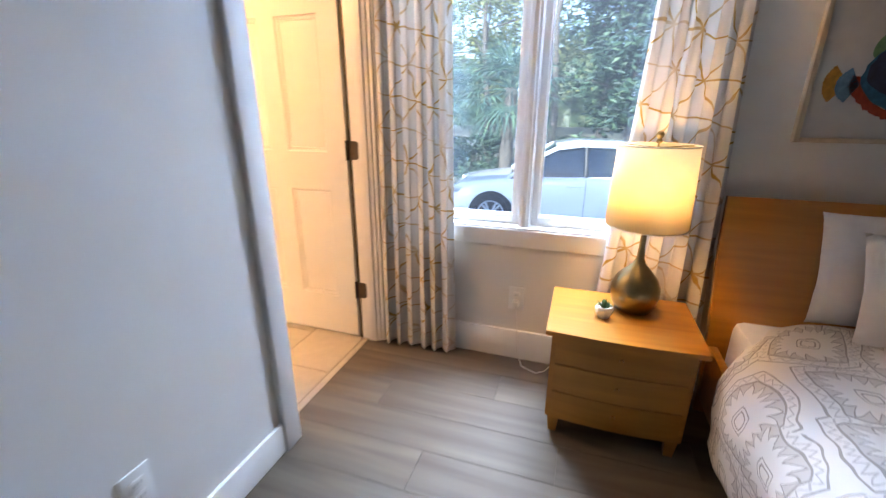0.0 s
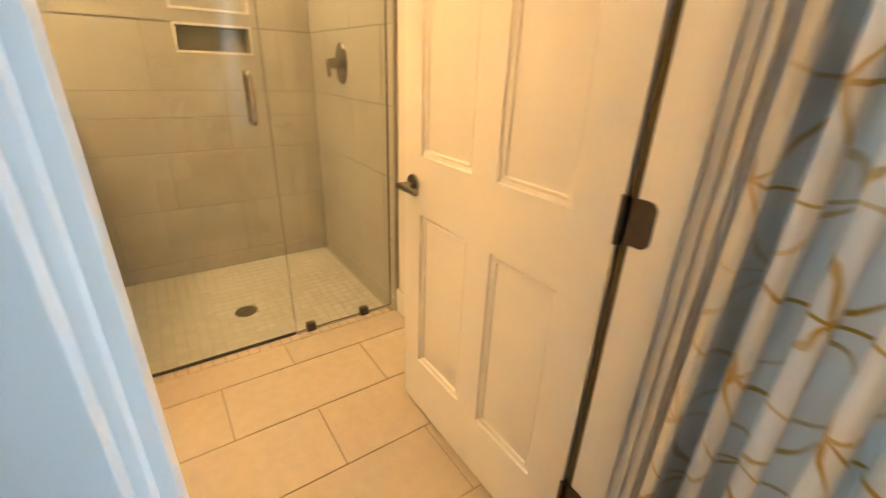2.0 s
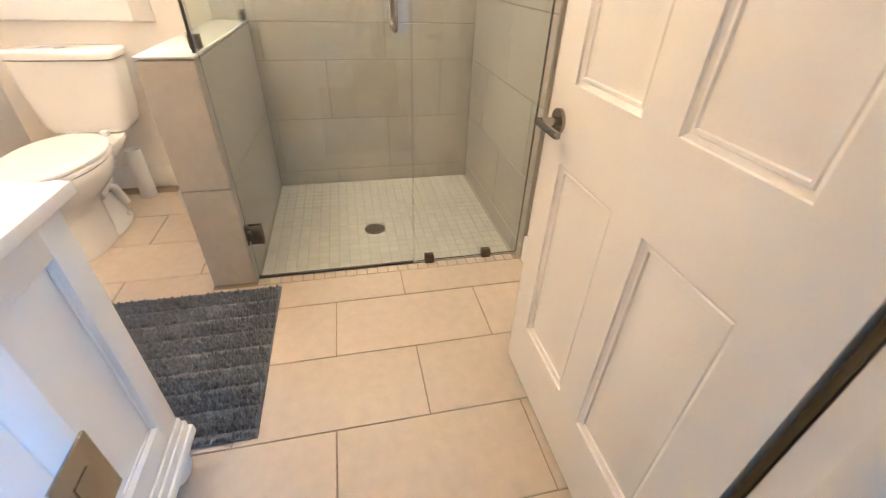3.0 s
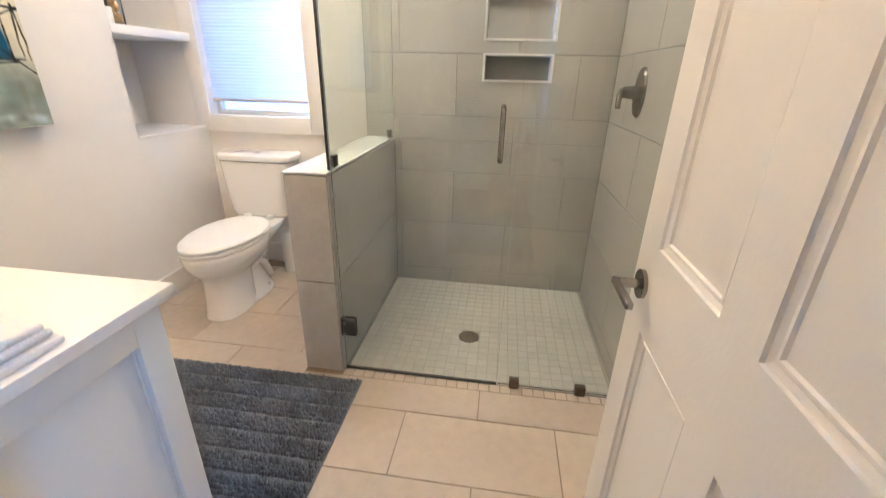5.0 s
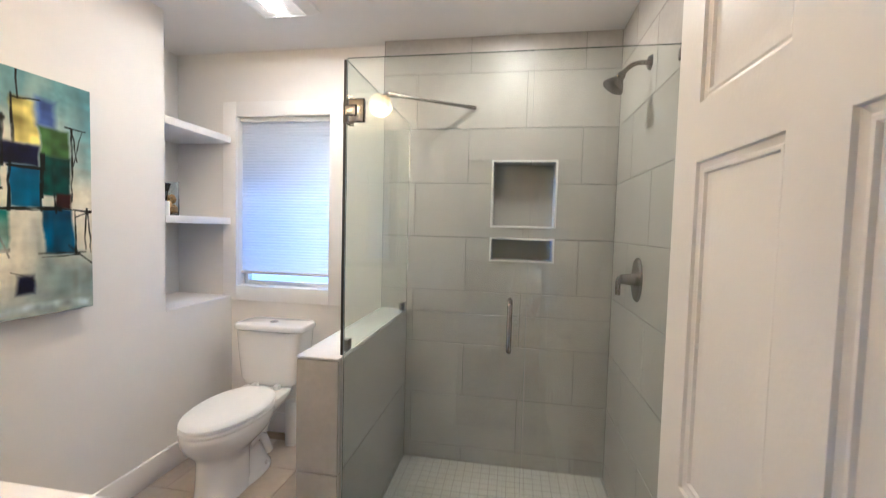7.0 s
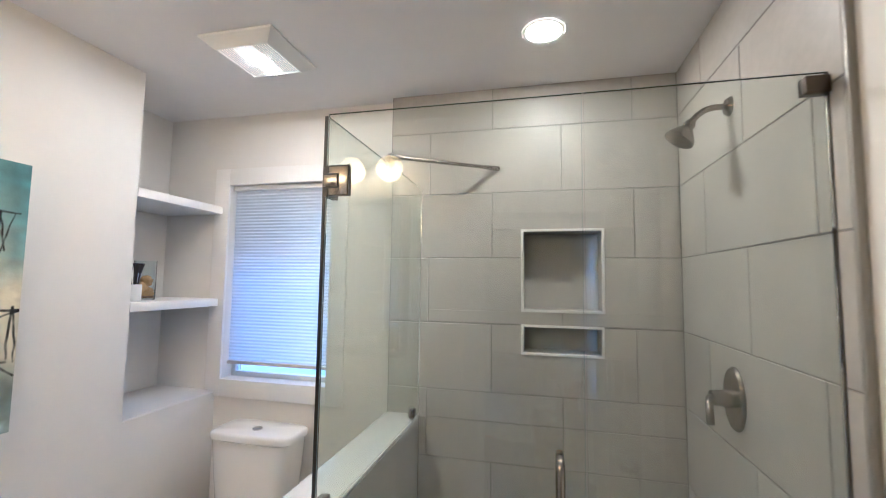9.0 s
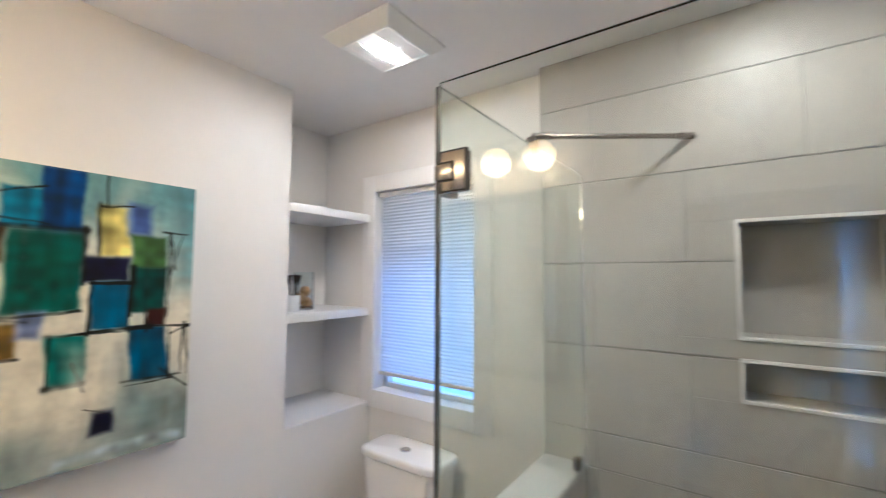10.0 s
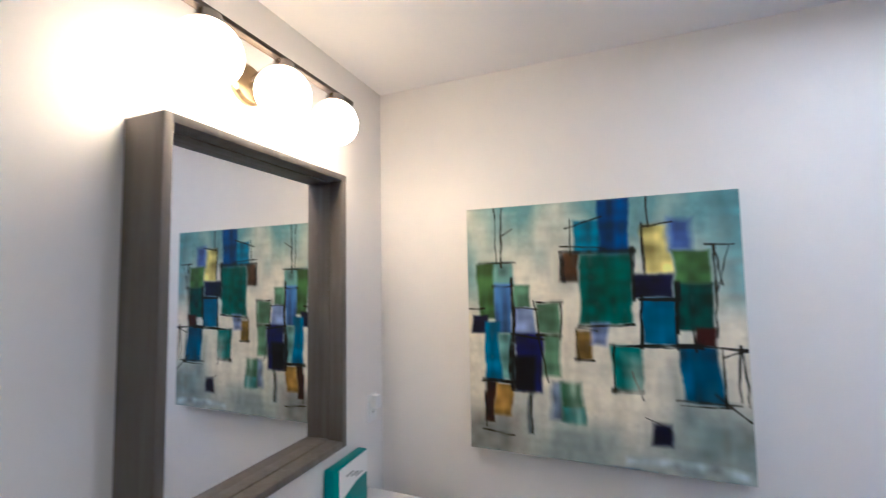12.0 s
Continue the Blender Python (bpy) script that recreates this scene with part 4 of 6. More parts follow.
    for s in ((0.145, 0.0, 0.145, 0.24), (0.71, 0.0, 0.71, 0.1), (0.06, 0.238, 0.2, 0.238), (0.395, 0.195, 0.64, 0.195), (0.43, 0.08, 0.43, 0.2), (0.57, 0.55, 0.99, 0.55), (0.57, 0.56, 0.57, 0.72), (0.785, 0.74, 0.96, 0.74), (0.06, 0.725, 0.2, 0.725), (0.195, 0.33, 0.195, 0.62),
              (0.29, 0.4, 0.38, 0.4), (0.295, 0.525, 0.38, 0.525), (0.68, 0.378, 0.79, 0.378), (0.79, 0.38, 0.79, 0.55), (0.915, 0.2, 0.915, 0.5), (0.975, 0.55, 0.975, 0.72), (0.2, 0.535, 0.3, 0.535), (0.69, 0.11, 0.69, 0.28), (0.46, 0.48, 0.64, 0.48), (0.445, 0.615, 0.5, 0.615), (0.0, 0.42, 0.06, 0.42), (0.925, 0.56, 0.925, 0.74)):
        stroke(*s)
    for q in ((0.185, 0.53, 0.185, 0.75), (0.65, 0.2, 0.65, 0.38), (0.675, 0.379, 0.79, 0.379), (0.672, 0.38, 0.672, 0.55), (0.46, 0.2, 0.65, 0.2), (0.07, 0.722, 0.19, 0.722), (0.192, 0.3, 0.192, 0.55), (0.57, 0.722, 0.66, 0.722), (0.395, 0.2, 0.395, 0.31), (0.79, 0.33, 0.79, 0.5), (0.65, 0.548, 0.85, 0.548)):
        stroke(*q, w=0.0075)
    for q in ((0.125, 0.0, 0.13, 0.22), (0.155, 0.12, 0.19, 0.1), (0.42, 0.1, 0.54, 0.065), (0.4, 0.17, 0.55, 0.185), (0.7, 0.11, 0.78, 0.1), (0.915, 0.2, 0.93, 0.32), (0.96, 0.2, 0.93, 0.34), (0.895, 0.19, 0.96, 0.195), (0.93, 0.58, 0.99, 0.56), (0.985, 0.55, 0.99, 0.74), (0.9, 0.72, 0.99, 0.79), (0.8, 0.76, 0.93, 0.755), (0.29, 0.53, 0.32, 0.7), (0.385, 0.41, 0.375, 0.53), (0.63, 0.66, 0.66, 0.74), (0.06, 0.78, 0.065, 0.9), (0.26, 0.78, 0.262, 0.9), (0.68, 0.82, 0.75, 0.85), (0.06, 0.925, 0.17, 0.93), (0.83, 0.5, 0.84, 0.56), (0.12, 0.33, 0.19, 0.33), (0.2, 0.42, 0.28, 0.42), (0.28, 0.4, 0.29, 0.53), (0.45, 0.5, 0.5, 0.51), (0.44, 0.505, 0.445, 0.615)):
        stroke(*q, w=0.0028)
    for q in ((0.16, 0.2, 0.04), (0.33, 0.38, 0.1), (0.4, 0.46, 0.66), (0.62, 0.68, 0.6), (0.7, 0.78, 0.57)):
        dab(q[0], q[1], q[2], q[2] + 0.2, 0.72, 0.7, 0.6, soft=0.05, cover=0.35)
    # brush drag: paint pulled up and down in places
    drag = sum(np.roll(paint, k, axis=0) for k in range(-4, 5)) / 9
    pull = np.clip(0.15 + 0.8 * cloud(14, 14), 0, 0.75)[..., None]
    paint = paint * (1 - pull) + drag * pull
    m = mat("canvas_paint", (0.5, 0.5, 0.5), 0.6, bump=0.12, bump_scale=120, Specular_IOR_Level=0.25)
    nd = m.node_tree.nodes
    att = nd.new("ShaderNodeAttribute")
    att.attribute_name = "paint"
    m.node_tree.links.new(att.outputs["Color"], nd["Principled BSDF"].inputs["Base Color"])
    canvas_edge = mat("canvas_edge", (0.42, 0.47, 0.42), 0.7, grain=0.15, scale=30)
    part("stretcher", boxes((x1, x0, BATH_S + 0.002, y - 0.0005, z0, z1), r=0.002), canvas_edge, ob)
    me = bpy.data.meshes.new("canvas")
    xs, zs = np.linspace(x0 - 0.0015, x1 + 0.0015, n + 1), np.linspace(z1 - 0.0015, z0 + 0.0015, n + 1)
    gx, gz = np.meshgrid(xs, zs)
    at = ORIGIN[ob.name]
    verts = np.stack([gx - at.x, np.full_like(gx, y + 0.0006 - at.y), gz - at.z], -1).reshape(-1, 3)
    i, k = np.meshgrid(np.arange(n), np.arange(n))
    q = (k * (n + 1) + i).ravel()
    me.from_pydata(verts.tolist(), [], np.stack([q, q + n + 1, q + n + 2, q + 1], -1).tolist())
    col = me.color_attributes.new("paint", "FLOAT_COLOR", "CORNER")
    rgba = np.ones((n * n, 4, 4))
    rgba[..., :3] = (np.clip(paint.mean(-1, keepdims=True) + 0.98 * (paint - paint.mean(-1, keepdims=True)), 0.002, 0.9) ** 1.6).reshape(-1, 1, 3)
    col.data.foreach_set("color", rgba.ravel())
    me.materials.append(m)
    face = new("canvas", me)
    face.parent = ob


painting()

# ---- shelf nook ----
for z in (2.05, 1.492):
    solid("wall_shelf", boxes((BATH_W, NOOK_E, NOOK_S, BATH_S + 0.004, z - 0.044, z), r=0.002), trim_paint, "white painted built-in nook shelf", "shelf", "structure")
solid("trim_nook_sill", boxes((BATH_W + 0.001, NOOK_E, NOOK_S, BATH_S + 0.006, NOOK_Z, NOOK_Z + 0.01), r=0.002), trim_paint, "white painted nook sill", "sill", "structure")


jar = thing("glass_jar", (-3.06, -0.375, 1.4925), "clear glass jar holding tan sea sponges", "jar")
jar_wall = part("jar", turned([(0.047, 0), (0.052, 0.006), (0.052, 0.21), (0.049, 0.21), (0.049, 0.01), (0.001, 0.01)], -3.06, -0.375, 1.4925, 28), window_glass, jar, "clear glass")
jar_wall.visible_shadow = False
sponge = mat("sponge", (0.42, 0.25, 0.09), 0.9, grain=0.25, scale=60, bump=0.9, bump_scale=120)
part("base", turned([(0.047, 0), (0.047, 0.012), (0.001, 0.012)], -3.06, -0.375, 1.5035, 24), mat("dark_sand", (0.12, 0.07, 0.035), 0.9, grain=0.3, scale=200), jar)
for dx, dy, h, r in ((-0.012, 0.01, 0.045, 0.03), (0.014, -0.008, 0.07, 0.032), (-0.006, 0.004, 0.105, 0.029)):
    bm = bmesh.new()
    bmesh.ops.create_icosphere(bm, subdivisions=3, radius=r)
    for v in bm.verts:
        v.co = v.co * (1 + 0.25 * noise.noise(v.co * 60 + Vector((dx * 900, dy * 700, 3)))) + Vector((-3.06 + dx, -0.375 + dy, 1.4925 + h))
    part("sponge", bm, sponge, jar)
bottle = thing("brush_holder", (-2.958, -0.325, 1.4925), "small white cup holding dark brushes", "brush holder")
part("cup", turned([(0.032, 0), (0.034, 0.004), (0.034, 0.085), (0.031, 0.085), (0.031, 0.01), (0.001, 0.01)], -2.958, -0.325, 1.4925, 24), plastic_white, bottle)
bristle = mat("bristle", (0.03, 0.026, 0.024), 0.8, grain=0.2, scale=200)
for i in range(5):
    a = i * 1.3
    bm = bmesh.new()
    p, q = Vector((-2.958 + 0.01 * math.cos(a), -0.325 + 0.01 * math.sin(a), 1.505)), Vector((-2.958 + 0.022 * math.cos(a), -0.325 + 0.022 * math.sin(a), 1.635))
    rod(bm, p, q, 0.004, 8), rod(bm, q, q + Vector((0.006 * math.cos(a), 0.006 * math.sin(a), 0.05)), 0.006, 10, 0.013)
    part("brush", bm, bristle, bottle)

# ---- bathroom window ----
def bath_window():
    a, b, c, d = WIN2
    ob = thing("window_2", (BATH_W, (a + b) / 2, c), "white bathroom window with a lowered pleated shade", "window", kind="structure")
    w = 0.1
    for q in ((a - w, a, c - w, d + w), (b, b + w, c - w, d + w), (a, b, c - w, c), (a, b, d, d + w)):
        part("casing", boxes((BATH_W, BATH_W + 0.018, *q), r=0.002), trim_paint, ob)
    for q in ((a + 0.002, a + 0.03, c, d), (b - 0.03, b - 0.002, c, d), (a + 0.03, b - 0.03, c, c + 0.03), (a + 0.03, b - 0.03, d - 0.03, d)):
        part("window_frame", boxes((BATH_W - 0.12, BATH_W - 0.075, *q), r=0.003), trim_paint, ob)
    g = part("pane", boxes((BATH_W - 0.1, BATH_W - 0.094, a + 0.03, b - 0.03, c + 0.03, d - 0.03)), window_glass, ob)
    g.visible_shadow = False
    blind = thing("pleated_shade", (BATH_W - 0.04, (a + b) / 2, d), "white pleated window shade drawn almost to the sill", "window shade")
    part("head_rail", boxes((BATH_W - 0.055, BATH_W - 0.012, a + 0.006, b - 0.006, d - 0.03, d - 0.002), r=0.003), plastic_white, blind)
    bm = bmesh.new()
    pitch, z = 0.0195, d - 0.03
    rows, k = [], 0
    while z > c + 0.1:
        rows.append([(BATH_W - 0.035 + (0.0016 if k % 2 else -0.0016), a + 0.012, z), (BATH_W - 0.035 + (0.0016 if k % 2 else -0.0016), b - 0.012, z)])
        z -= pitch / 2
        k += 1
    loft(bm, rows, cap=False, closed=False)
    part("pleats", bm, blind_paper, blind, smooth=0)
    part("bottom_rail", boxes((BATH_W - 0.048, BATH_W - 0.022, a + 0.01, b - 0.01, c + 0.082, c + 0.101), r=0.003), mat("rail_beige", (0.66, 0.58, 0.5), 0.5), blind, "beige bottom rail")


bath_window()

# ---- ceiling lamps ----
fan = thing("exhaust_fan_light", (-2.778, 0.497, TOP), "square white exhaust fan with a lit centre lens", "exhaust fan")
x0, x1, y0, y1 = -2.948, -2.608, 0.325, 0.67
bm = bmesh.new()
ring = lambda i, z: [(x0 + i, y0 + i, z), (x1 - i, y0 + i, z), (x1 - i, y1 - i, z), (x0 + i, y1 - i, z)]
loft(bm, [ring(0, TOP - 0.001), ring(0, TOP - 0.01), ring(0.004, TOP - 0.014), ring(0.045, TOP - 0.046), ring(0.049, TOP - 0.047), ring(0.053, TOP - 0.046), ring(0.055, TOP - 0.034)], cap=False)
part("bezel", bm, plastic_white, fan, smooth=20)
part("backing", boxes((x0 + 0.05, x1 - 0.05, y0 + 0.05, y1 - 0.05, TOP - 0.034, TOP - 0.002)), mat("fan_grey", (0.3, 0.3, 0.3), 0.7), fan)
cx, cy = (x0 + x1) / 2, (y0 + y1) / 2
part("diffuser", boxes((x0 + 0.058, x1 - 0.058, y0 + 0.058, y1 - 0.058, TOP - 0.04, TOP - 0.035), r=0.001), fan_lens, fan, "softly lit ribbed lens")
for i in range(20):
    y = y0 + 0.064 + i * (y1 - y0 - 0.128) / 19
    if abs(y - cy) > 0.042:
        part("louvre", boxes((x0 + 0.058, x1 - 0.058, y - 0.0028, y + 0.0028, TOP - 0.045, TOP - 0.0402), r=0.001), plastic_white, fan)
part("lens", boxes((cx - 0.046, cx + 0.046, cy - 0.04, cy + 0.04, TOP - 0.047, TOP - 0.0402), r=0.003), fan_glow, fan, "bright square lamp lens")
can = thing("recessed_light", (-2.88, 1.72, TOP), "round white recessed ceiling light, lit", "recessed light")
part("trim_ring", turned([(0.0695, -0.004), (0.078, -0.004), (0.084, -0.001)], -2.88, 1.72, TOP, 40, cap=False), plastic_white, can)
part("lens", turned([(0.001, -0.005), (0.06, -0.005), (0.069, -0.0035), (0.069, -0.001), (0.001, -0.001)], -2.88, 1.72, TOP, 40), can_glow, can, "lit round lens")

# ---- things on the counter ----
def folded_towel():
    x0, x1, y0, y1, z = -1.285, -0.99, 0.77, 1.05, 0.864
    ob = thing("folded_towel", ((x0 + x1) / 2, (y0 + y1) / 2, z), "white folded towel lying on the vanity counter", "towel")
    for k, h in enumerate((0.016, 0.016, 0.018)):
        i = 0.006 * k
        bm = bmesh.new()
        box(bm, x0 + i, x1 - i, y0 + i, y1 - i, z, z + h, 0.0075, 3)
        bmesh.ops.subdivide_edges(bm, edges=[e for e in bm.edges if e.calc_length() > 0.1], cuts=9, use_grid_fill=True)
        for v in bm.verts:
            v.co.z += 0.004 * noise.noise(v.co * 14 + Vector((0, 0, k * 5))) * (v.co.z - 0.864 + 0.004) / 0.02
            v.co.x += 0.004 * noise.noise(v.co * 11 + Vector((7, k * 3, 0)))
            v.co.y += 0.004 * noise.noise(v.co * 11 + Vector((0, 9, k * 3)))
        part("fold", bm, towel_cloth, ob)
        z += h
    part("tag", boxes((-1.12, -1.07, 0.82, 0.95, z - 0.0015, z + 0.002), r=0.0005), mat("teal_card", (0.03, 0.36, 0.36), 0.5), ob, "teal card tag")


folded_towel()
teal = mat("teal_print", (0.0, 0.2, 0.2), 0.4, grain=0.05, scale=40)
pack = thing("card_box", (-0.995, 0.12, 0.864), "teal card box with a white front label, by the mirror", "box")
part("box", boxes((-0.975, -1.015, 0.015, 0.235, 0.864, 1.06), r=0.002), teal, pack)
bm = bmesh.new()
n = 24
edge = [(0.2, 1.05), (0.016, 1.057)] + [(0.016 + 0.184 * i / n, 0.972 - 0.03 * i / n + 0.008 * math.sin(4.5 * i / n)) for i in range(n + 1)]
loft(bm, [[(-1.0155 - d, p[0], p[1]) for p in edge] for d in (0.0, 0.001)])
label = part("label", bm, plastic_white, pack, "white wavy-edged label")
for k in range(3):
    part("print_bar", boxes((-1.0166, -1.0172, 0.05 + 0.03 * k, 0.1 + 0.03 * k, 0.985 + 0.012 * k, 0.992 + 0.012 * k)), mat("print_grey", (0.3, 0.33, 0.33), 0.6), label)


def outlet(name, at, axis, label, plug=False):
    """A duplex outlet on a wall that faces the axis."""
    x, y, z = at
    ob = thing(name, at, label, "outlet")

    def b(u0, u1, d0, d1, z0, z1, r=0.001):
        s = 1 if axis[0] == "+" else -1
        return boxes((x + s * d0, x + s * d1, y + u0, y + u1, z + z0, z + z1), r=r) if axis[1] == "x" else boxes((x + u0, x + u1, y + s * d0, y + s * d1, z + z0, z + z1), r=r)

    part("plate", b(-0.037, 0.037, 0.0, 0.006, -0.06, 0.06, 0.003), plastic_white, ob)
    for k in (-0.02, 0.02):
        face = part("socket", b(-0.016, 0.016, 0.005, 0.009, k - 0.014, k + 0.014, 0.003), plastic_white, ob)
        for u in (-0.006, 0.006):
            part("slot", b(u - 0.001, u + 0.001, 0.0088, 0.0094, k - 0.003, k + 0.006, 0), black_seal, face)
    if plug:
        part("plug", b(-0.02, 0.02, 0.008, 0.04, 0.0, 0.056, 0.006), plastic_white, ob, "white plug-in adapter")


outlet("wall_outlet", (BATH_E, -0.1, 1.185), "-x", "white wall outlet with a small plug-in beside the mirror", True)
outlet("wall_outlet", (-0.076, BED_N, 0.325), "-y", "white duplex outlet under the bedroom window")
outlet("wall_outlet", (BED_W, 0.797, 0.32), "+x", "white duplex outlet on the bedroom partition")

# ---- bath mat ----
def bath_mat():
    x0, x1, y0, y1 = -2.235, -1.506, 0.235, 1.205
    ob = thing("bath_mat", ((x0 + x1) / 2, (y0 + y1) / 2, 0), "slate grey chenille bath mat with ribbed rows", "bath mat")
    part("backing", boxes((x0, x1, y0, y1, 0.0, 0.008), r=0.003), mat("mat_weave", (0.17, 0.18, 0.205), 0.95, grain=0.2, scale=90, bump=0.3, bump_scale=300), ob)
    rnd = random.Random(11)
    verts, faces = [], []
    rows = int((x1 - x0) / 0.0145)
    for i in range(rows):
        x = x0 + 0.008 + i * 0.0145
        band = (-0.35, 0.25, 1.2, 1.05, 1.0, 0.75)[i % 6]
        y = y0 + 0.005
        while y < y1 - 0.005:
            h = 0.011 + 0.02 * band + rnd.uniform(-0.004, 0.005)
            lx, ly = rnd.uniform(-0.009, 0.009), rnd.uniform(-0.004, 0.004)
            w, d = 0.0078, 0.0052
            b = len(verts)
            for q, (ox, oy, z) in ((1.0, (0, 0, 0.006)), (1.1, (lx * 0.6, ly * 0.6, h * 0.65)), (0.45, (lx, ly, h))):
                for sx, sy in ((-1, -0.5), (0, -1), (1, -0.5), (1, 0.5), (0, 1), (-1, 0.5)):
                    verts.append((x + ox + sx * w * q, y + oy + sy * d * q, z))
            for r in (0, 6):
                for k in range(6):
                    faces.append((b + r + k, b + r + (k + 1) % 6, b + r + 6 + (k + 1) % 6, b + r + 6 + k))
            faces.append(tuple(b + 12 + k for k in range(6)))
            y += 0.0115
    me = bpy.data.meshes.new("chenille")
    me.from_pydata([Vector(v) - ORIGIN[ob.name] for v in verts], [], faces)
    me.materials.append(mat_yarn)
    me.polygons.foreach_set("use_smooth", [True] * len(me.polygons))
    p = new("chenille", me)
    p.parent = ob
    tagged(p, kind="stuff")


bath_mat()

# crumpled liner bag behind the half wall
bag = thing("plastic_bag", (-2.95, 0.72, 0), "crumpled clear-white plastic liner bag on the tile floor", "plastic bag")
bm = bmesh.new()
bmesh.ops.create_icosphere(bm, subdivisions=4, radius=1.0)
for v in bm.verts:
    k = 1 + 0.35 * noise.noise(v.co * 3.1) + 0.16 * noise.noise(v.co * 9)
    v.co = Vector((-2.95 + v.co.x * 0.085 * k, 0.73 + v.co.y * 0.08 * k, max(0.001, 0.115 + v.co.z * 0.125 * k)))
part("film", bm, cloth_through("bag_film", (0.78, 0.76, 0.74), 0.5, 0.25), bag, smooth=25)

# ---- bedroom window and curtains ----
def bed_window():
    a, b, c, d = WIN1
    ob = thing("window_1", ((a + b) / 2, BED_N, c), "white double casement window above a flat sill apron", "window", kind="structure")
    y = BED_N + 0.06
    mid = (-0.107 - 0.032) / 2
    part("apron", boxes((a - 0.08, b + 0.08, BED_N - 0.018, BED_N, c - 0.075, c + 0.005), r=0.003), trim_paint, ob)
    part("window_sill", boxes((a + 0.001, b - 0.001, BED_N - 0.012, BED_N + 0.07, c, c + 0.014), r=0.003), trim_paint, ob)
    for x0, x1 in ((a - 0.08, a + 0.002), (b - 0.002, b + 0.08)):
        part("casing", boxes((x0, x1, BED_N - 0.018, BED_N, c + 0.005, d + 0.08), r=0.003), trim_paint, ob)
    part("casing", boxes((a, b, BED_N - 0.018, BED_N, d, d + 0.08), r=0.003), trim_paint, ob)
    bm = boxes((mid - 0.024, mid + 0.024, BED_N + 0.02, y + 0.05, c + 0.014, d), r=0.004)
    box(bm, mid - 0.012, mid + 0.012, BED_N + 0.006, BED_N + 0.022, c + 0.014, d, 0.004)
    part("mullion", bm, trim_paint, ob)
    for x0, x1 in ((a, mid - 0.024), (mid + 0.024, b)):
        sash = part("sash", boxes((x0 + 0.003, x0 + 0.034, y, y + 0.035, c + 0.014, d), (x1 - 0.034, x1 - 0.003, y, y + 0.035, c + 0.014, d), (x0 + 0.034, x1 - 0.034, y, y + 0.035, c + 0.014, c + 0.056), (x0 + 0.034, x1 - 0.034, y, y + 0.035, d - 0.05, d), r=0.004), trim_paint, ob)
        for q in ((x0 + 0.034, x0 + 0.042, c + 0.056, d - 0.05), (x1 - 0.042, x1 - 0.034, c + 0.056, d - 0.05), (x0 + 0.042, x1 - 0.042, c + 0.056, c + 0.064)):
            part("bead", boxes((q[0], q[1], y + 0.01, y + 0.024, q[2], q[3]), r=0.002), trim_paint, sash)
        g = part("pane", boxes((x0 + 0.034, x1 - 0.034, y + 0.018, y + 0.023, c + 0.056, d - 0.05)), hazed_glass, ob)
        g.visible_shadow = False


bed_window()


def curtain_cloth():
    m = cloth_through("curtain_cloth", (0.78, 0.76, 0.73), 0.22)
    n, l = m.node_tree.nodes, m.node_tree.links
    uv = n.new("ShaderNodeUVMap")
    wob = n.new("ShaderNodeTexNoise")
    wob.inputs["Scale"].default_value = 6.0
    l.new(uv.outputs[0], wob.inputs["Vector"])
    add = n.new("ShaderNodeVectorMath")
    add.operation = "MULTIPLY_ADD"
    add.inputs[1].default_value = (0.09, 0.09, 0)
    l.new(wob.outputs["Color"], add.inputs[0]), l.new(uv.outputs[0], add.inputs[2])
    # three families of wavering lines that meet in stars
    both = None
    for turn in (0.18, 0.18 + math.pi / 3, 0.18 + 2 * math.pi / 3):
        dot = n.new("ShaderNodeVectorMath")
        dot.operation, dot.inputs[1].default_value = "DOT_PRODUCT", (math.sin(turn) * 7.2, math.cos(turn) * 7.2, 0)
        l.new(add.outputs[0], dot.inputs[0])
        saw = n.new("ShaderNodeMath")
        saw.operation, saw.inputs[1].default_value = "PINGPONG", 0.5
        l.new(dot.outputs["Value"], saw.inputs[0])
        r = n.new("ShaderNodeMapRange")
        r.inputs[1].default_value, r.inputs[2].default_value, r.inputs[3].default_value, r.inputs[4].default_value = 0.016, 0.03, 1.0, 0.0
        l.new(saw.outputs[0], r.inputs[0])
        if both is None:
            both = r.outputs[0]
        else:
            k = n.new("ShaderNodeMath")
            k.operation = "MAXIMUM"
            l.new(both, k.inputs[0]), l.new(r.outputs[0], k.inputs[1])
            both = k.outputs[0]
    thin = n.new("ShaderNodeMath")
    thin.operation = "MULTIPLY"
    l.new(both, thin.inputs[0])
    fade = n.new("ShaderNodeMapRange")
    fade.inputs[1].default_value, fade.inputs[2].default_value, fade.inputs[3].default_value = 0.3, 0.6, 0.25
    l.new(wob.outputs[0], fade.inputs[0]), l.new(fade.outputs[0], thin.inputs[1])
    c = blend(n, l, thin.outputs[0], (0.76, 0.74, 0.71), (0.5, 0.31, 0.07))
    l.new(c, n["Principled BSDF"].inputs["Base Color"])
    for node in n:
        if node.type == "BSDF_TRANSLUCENT":
            l.new(c, node.inputs[0])
    return m


CURTAIN = curtain_cloth()


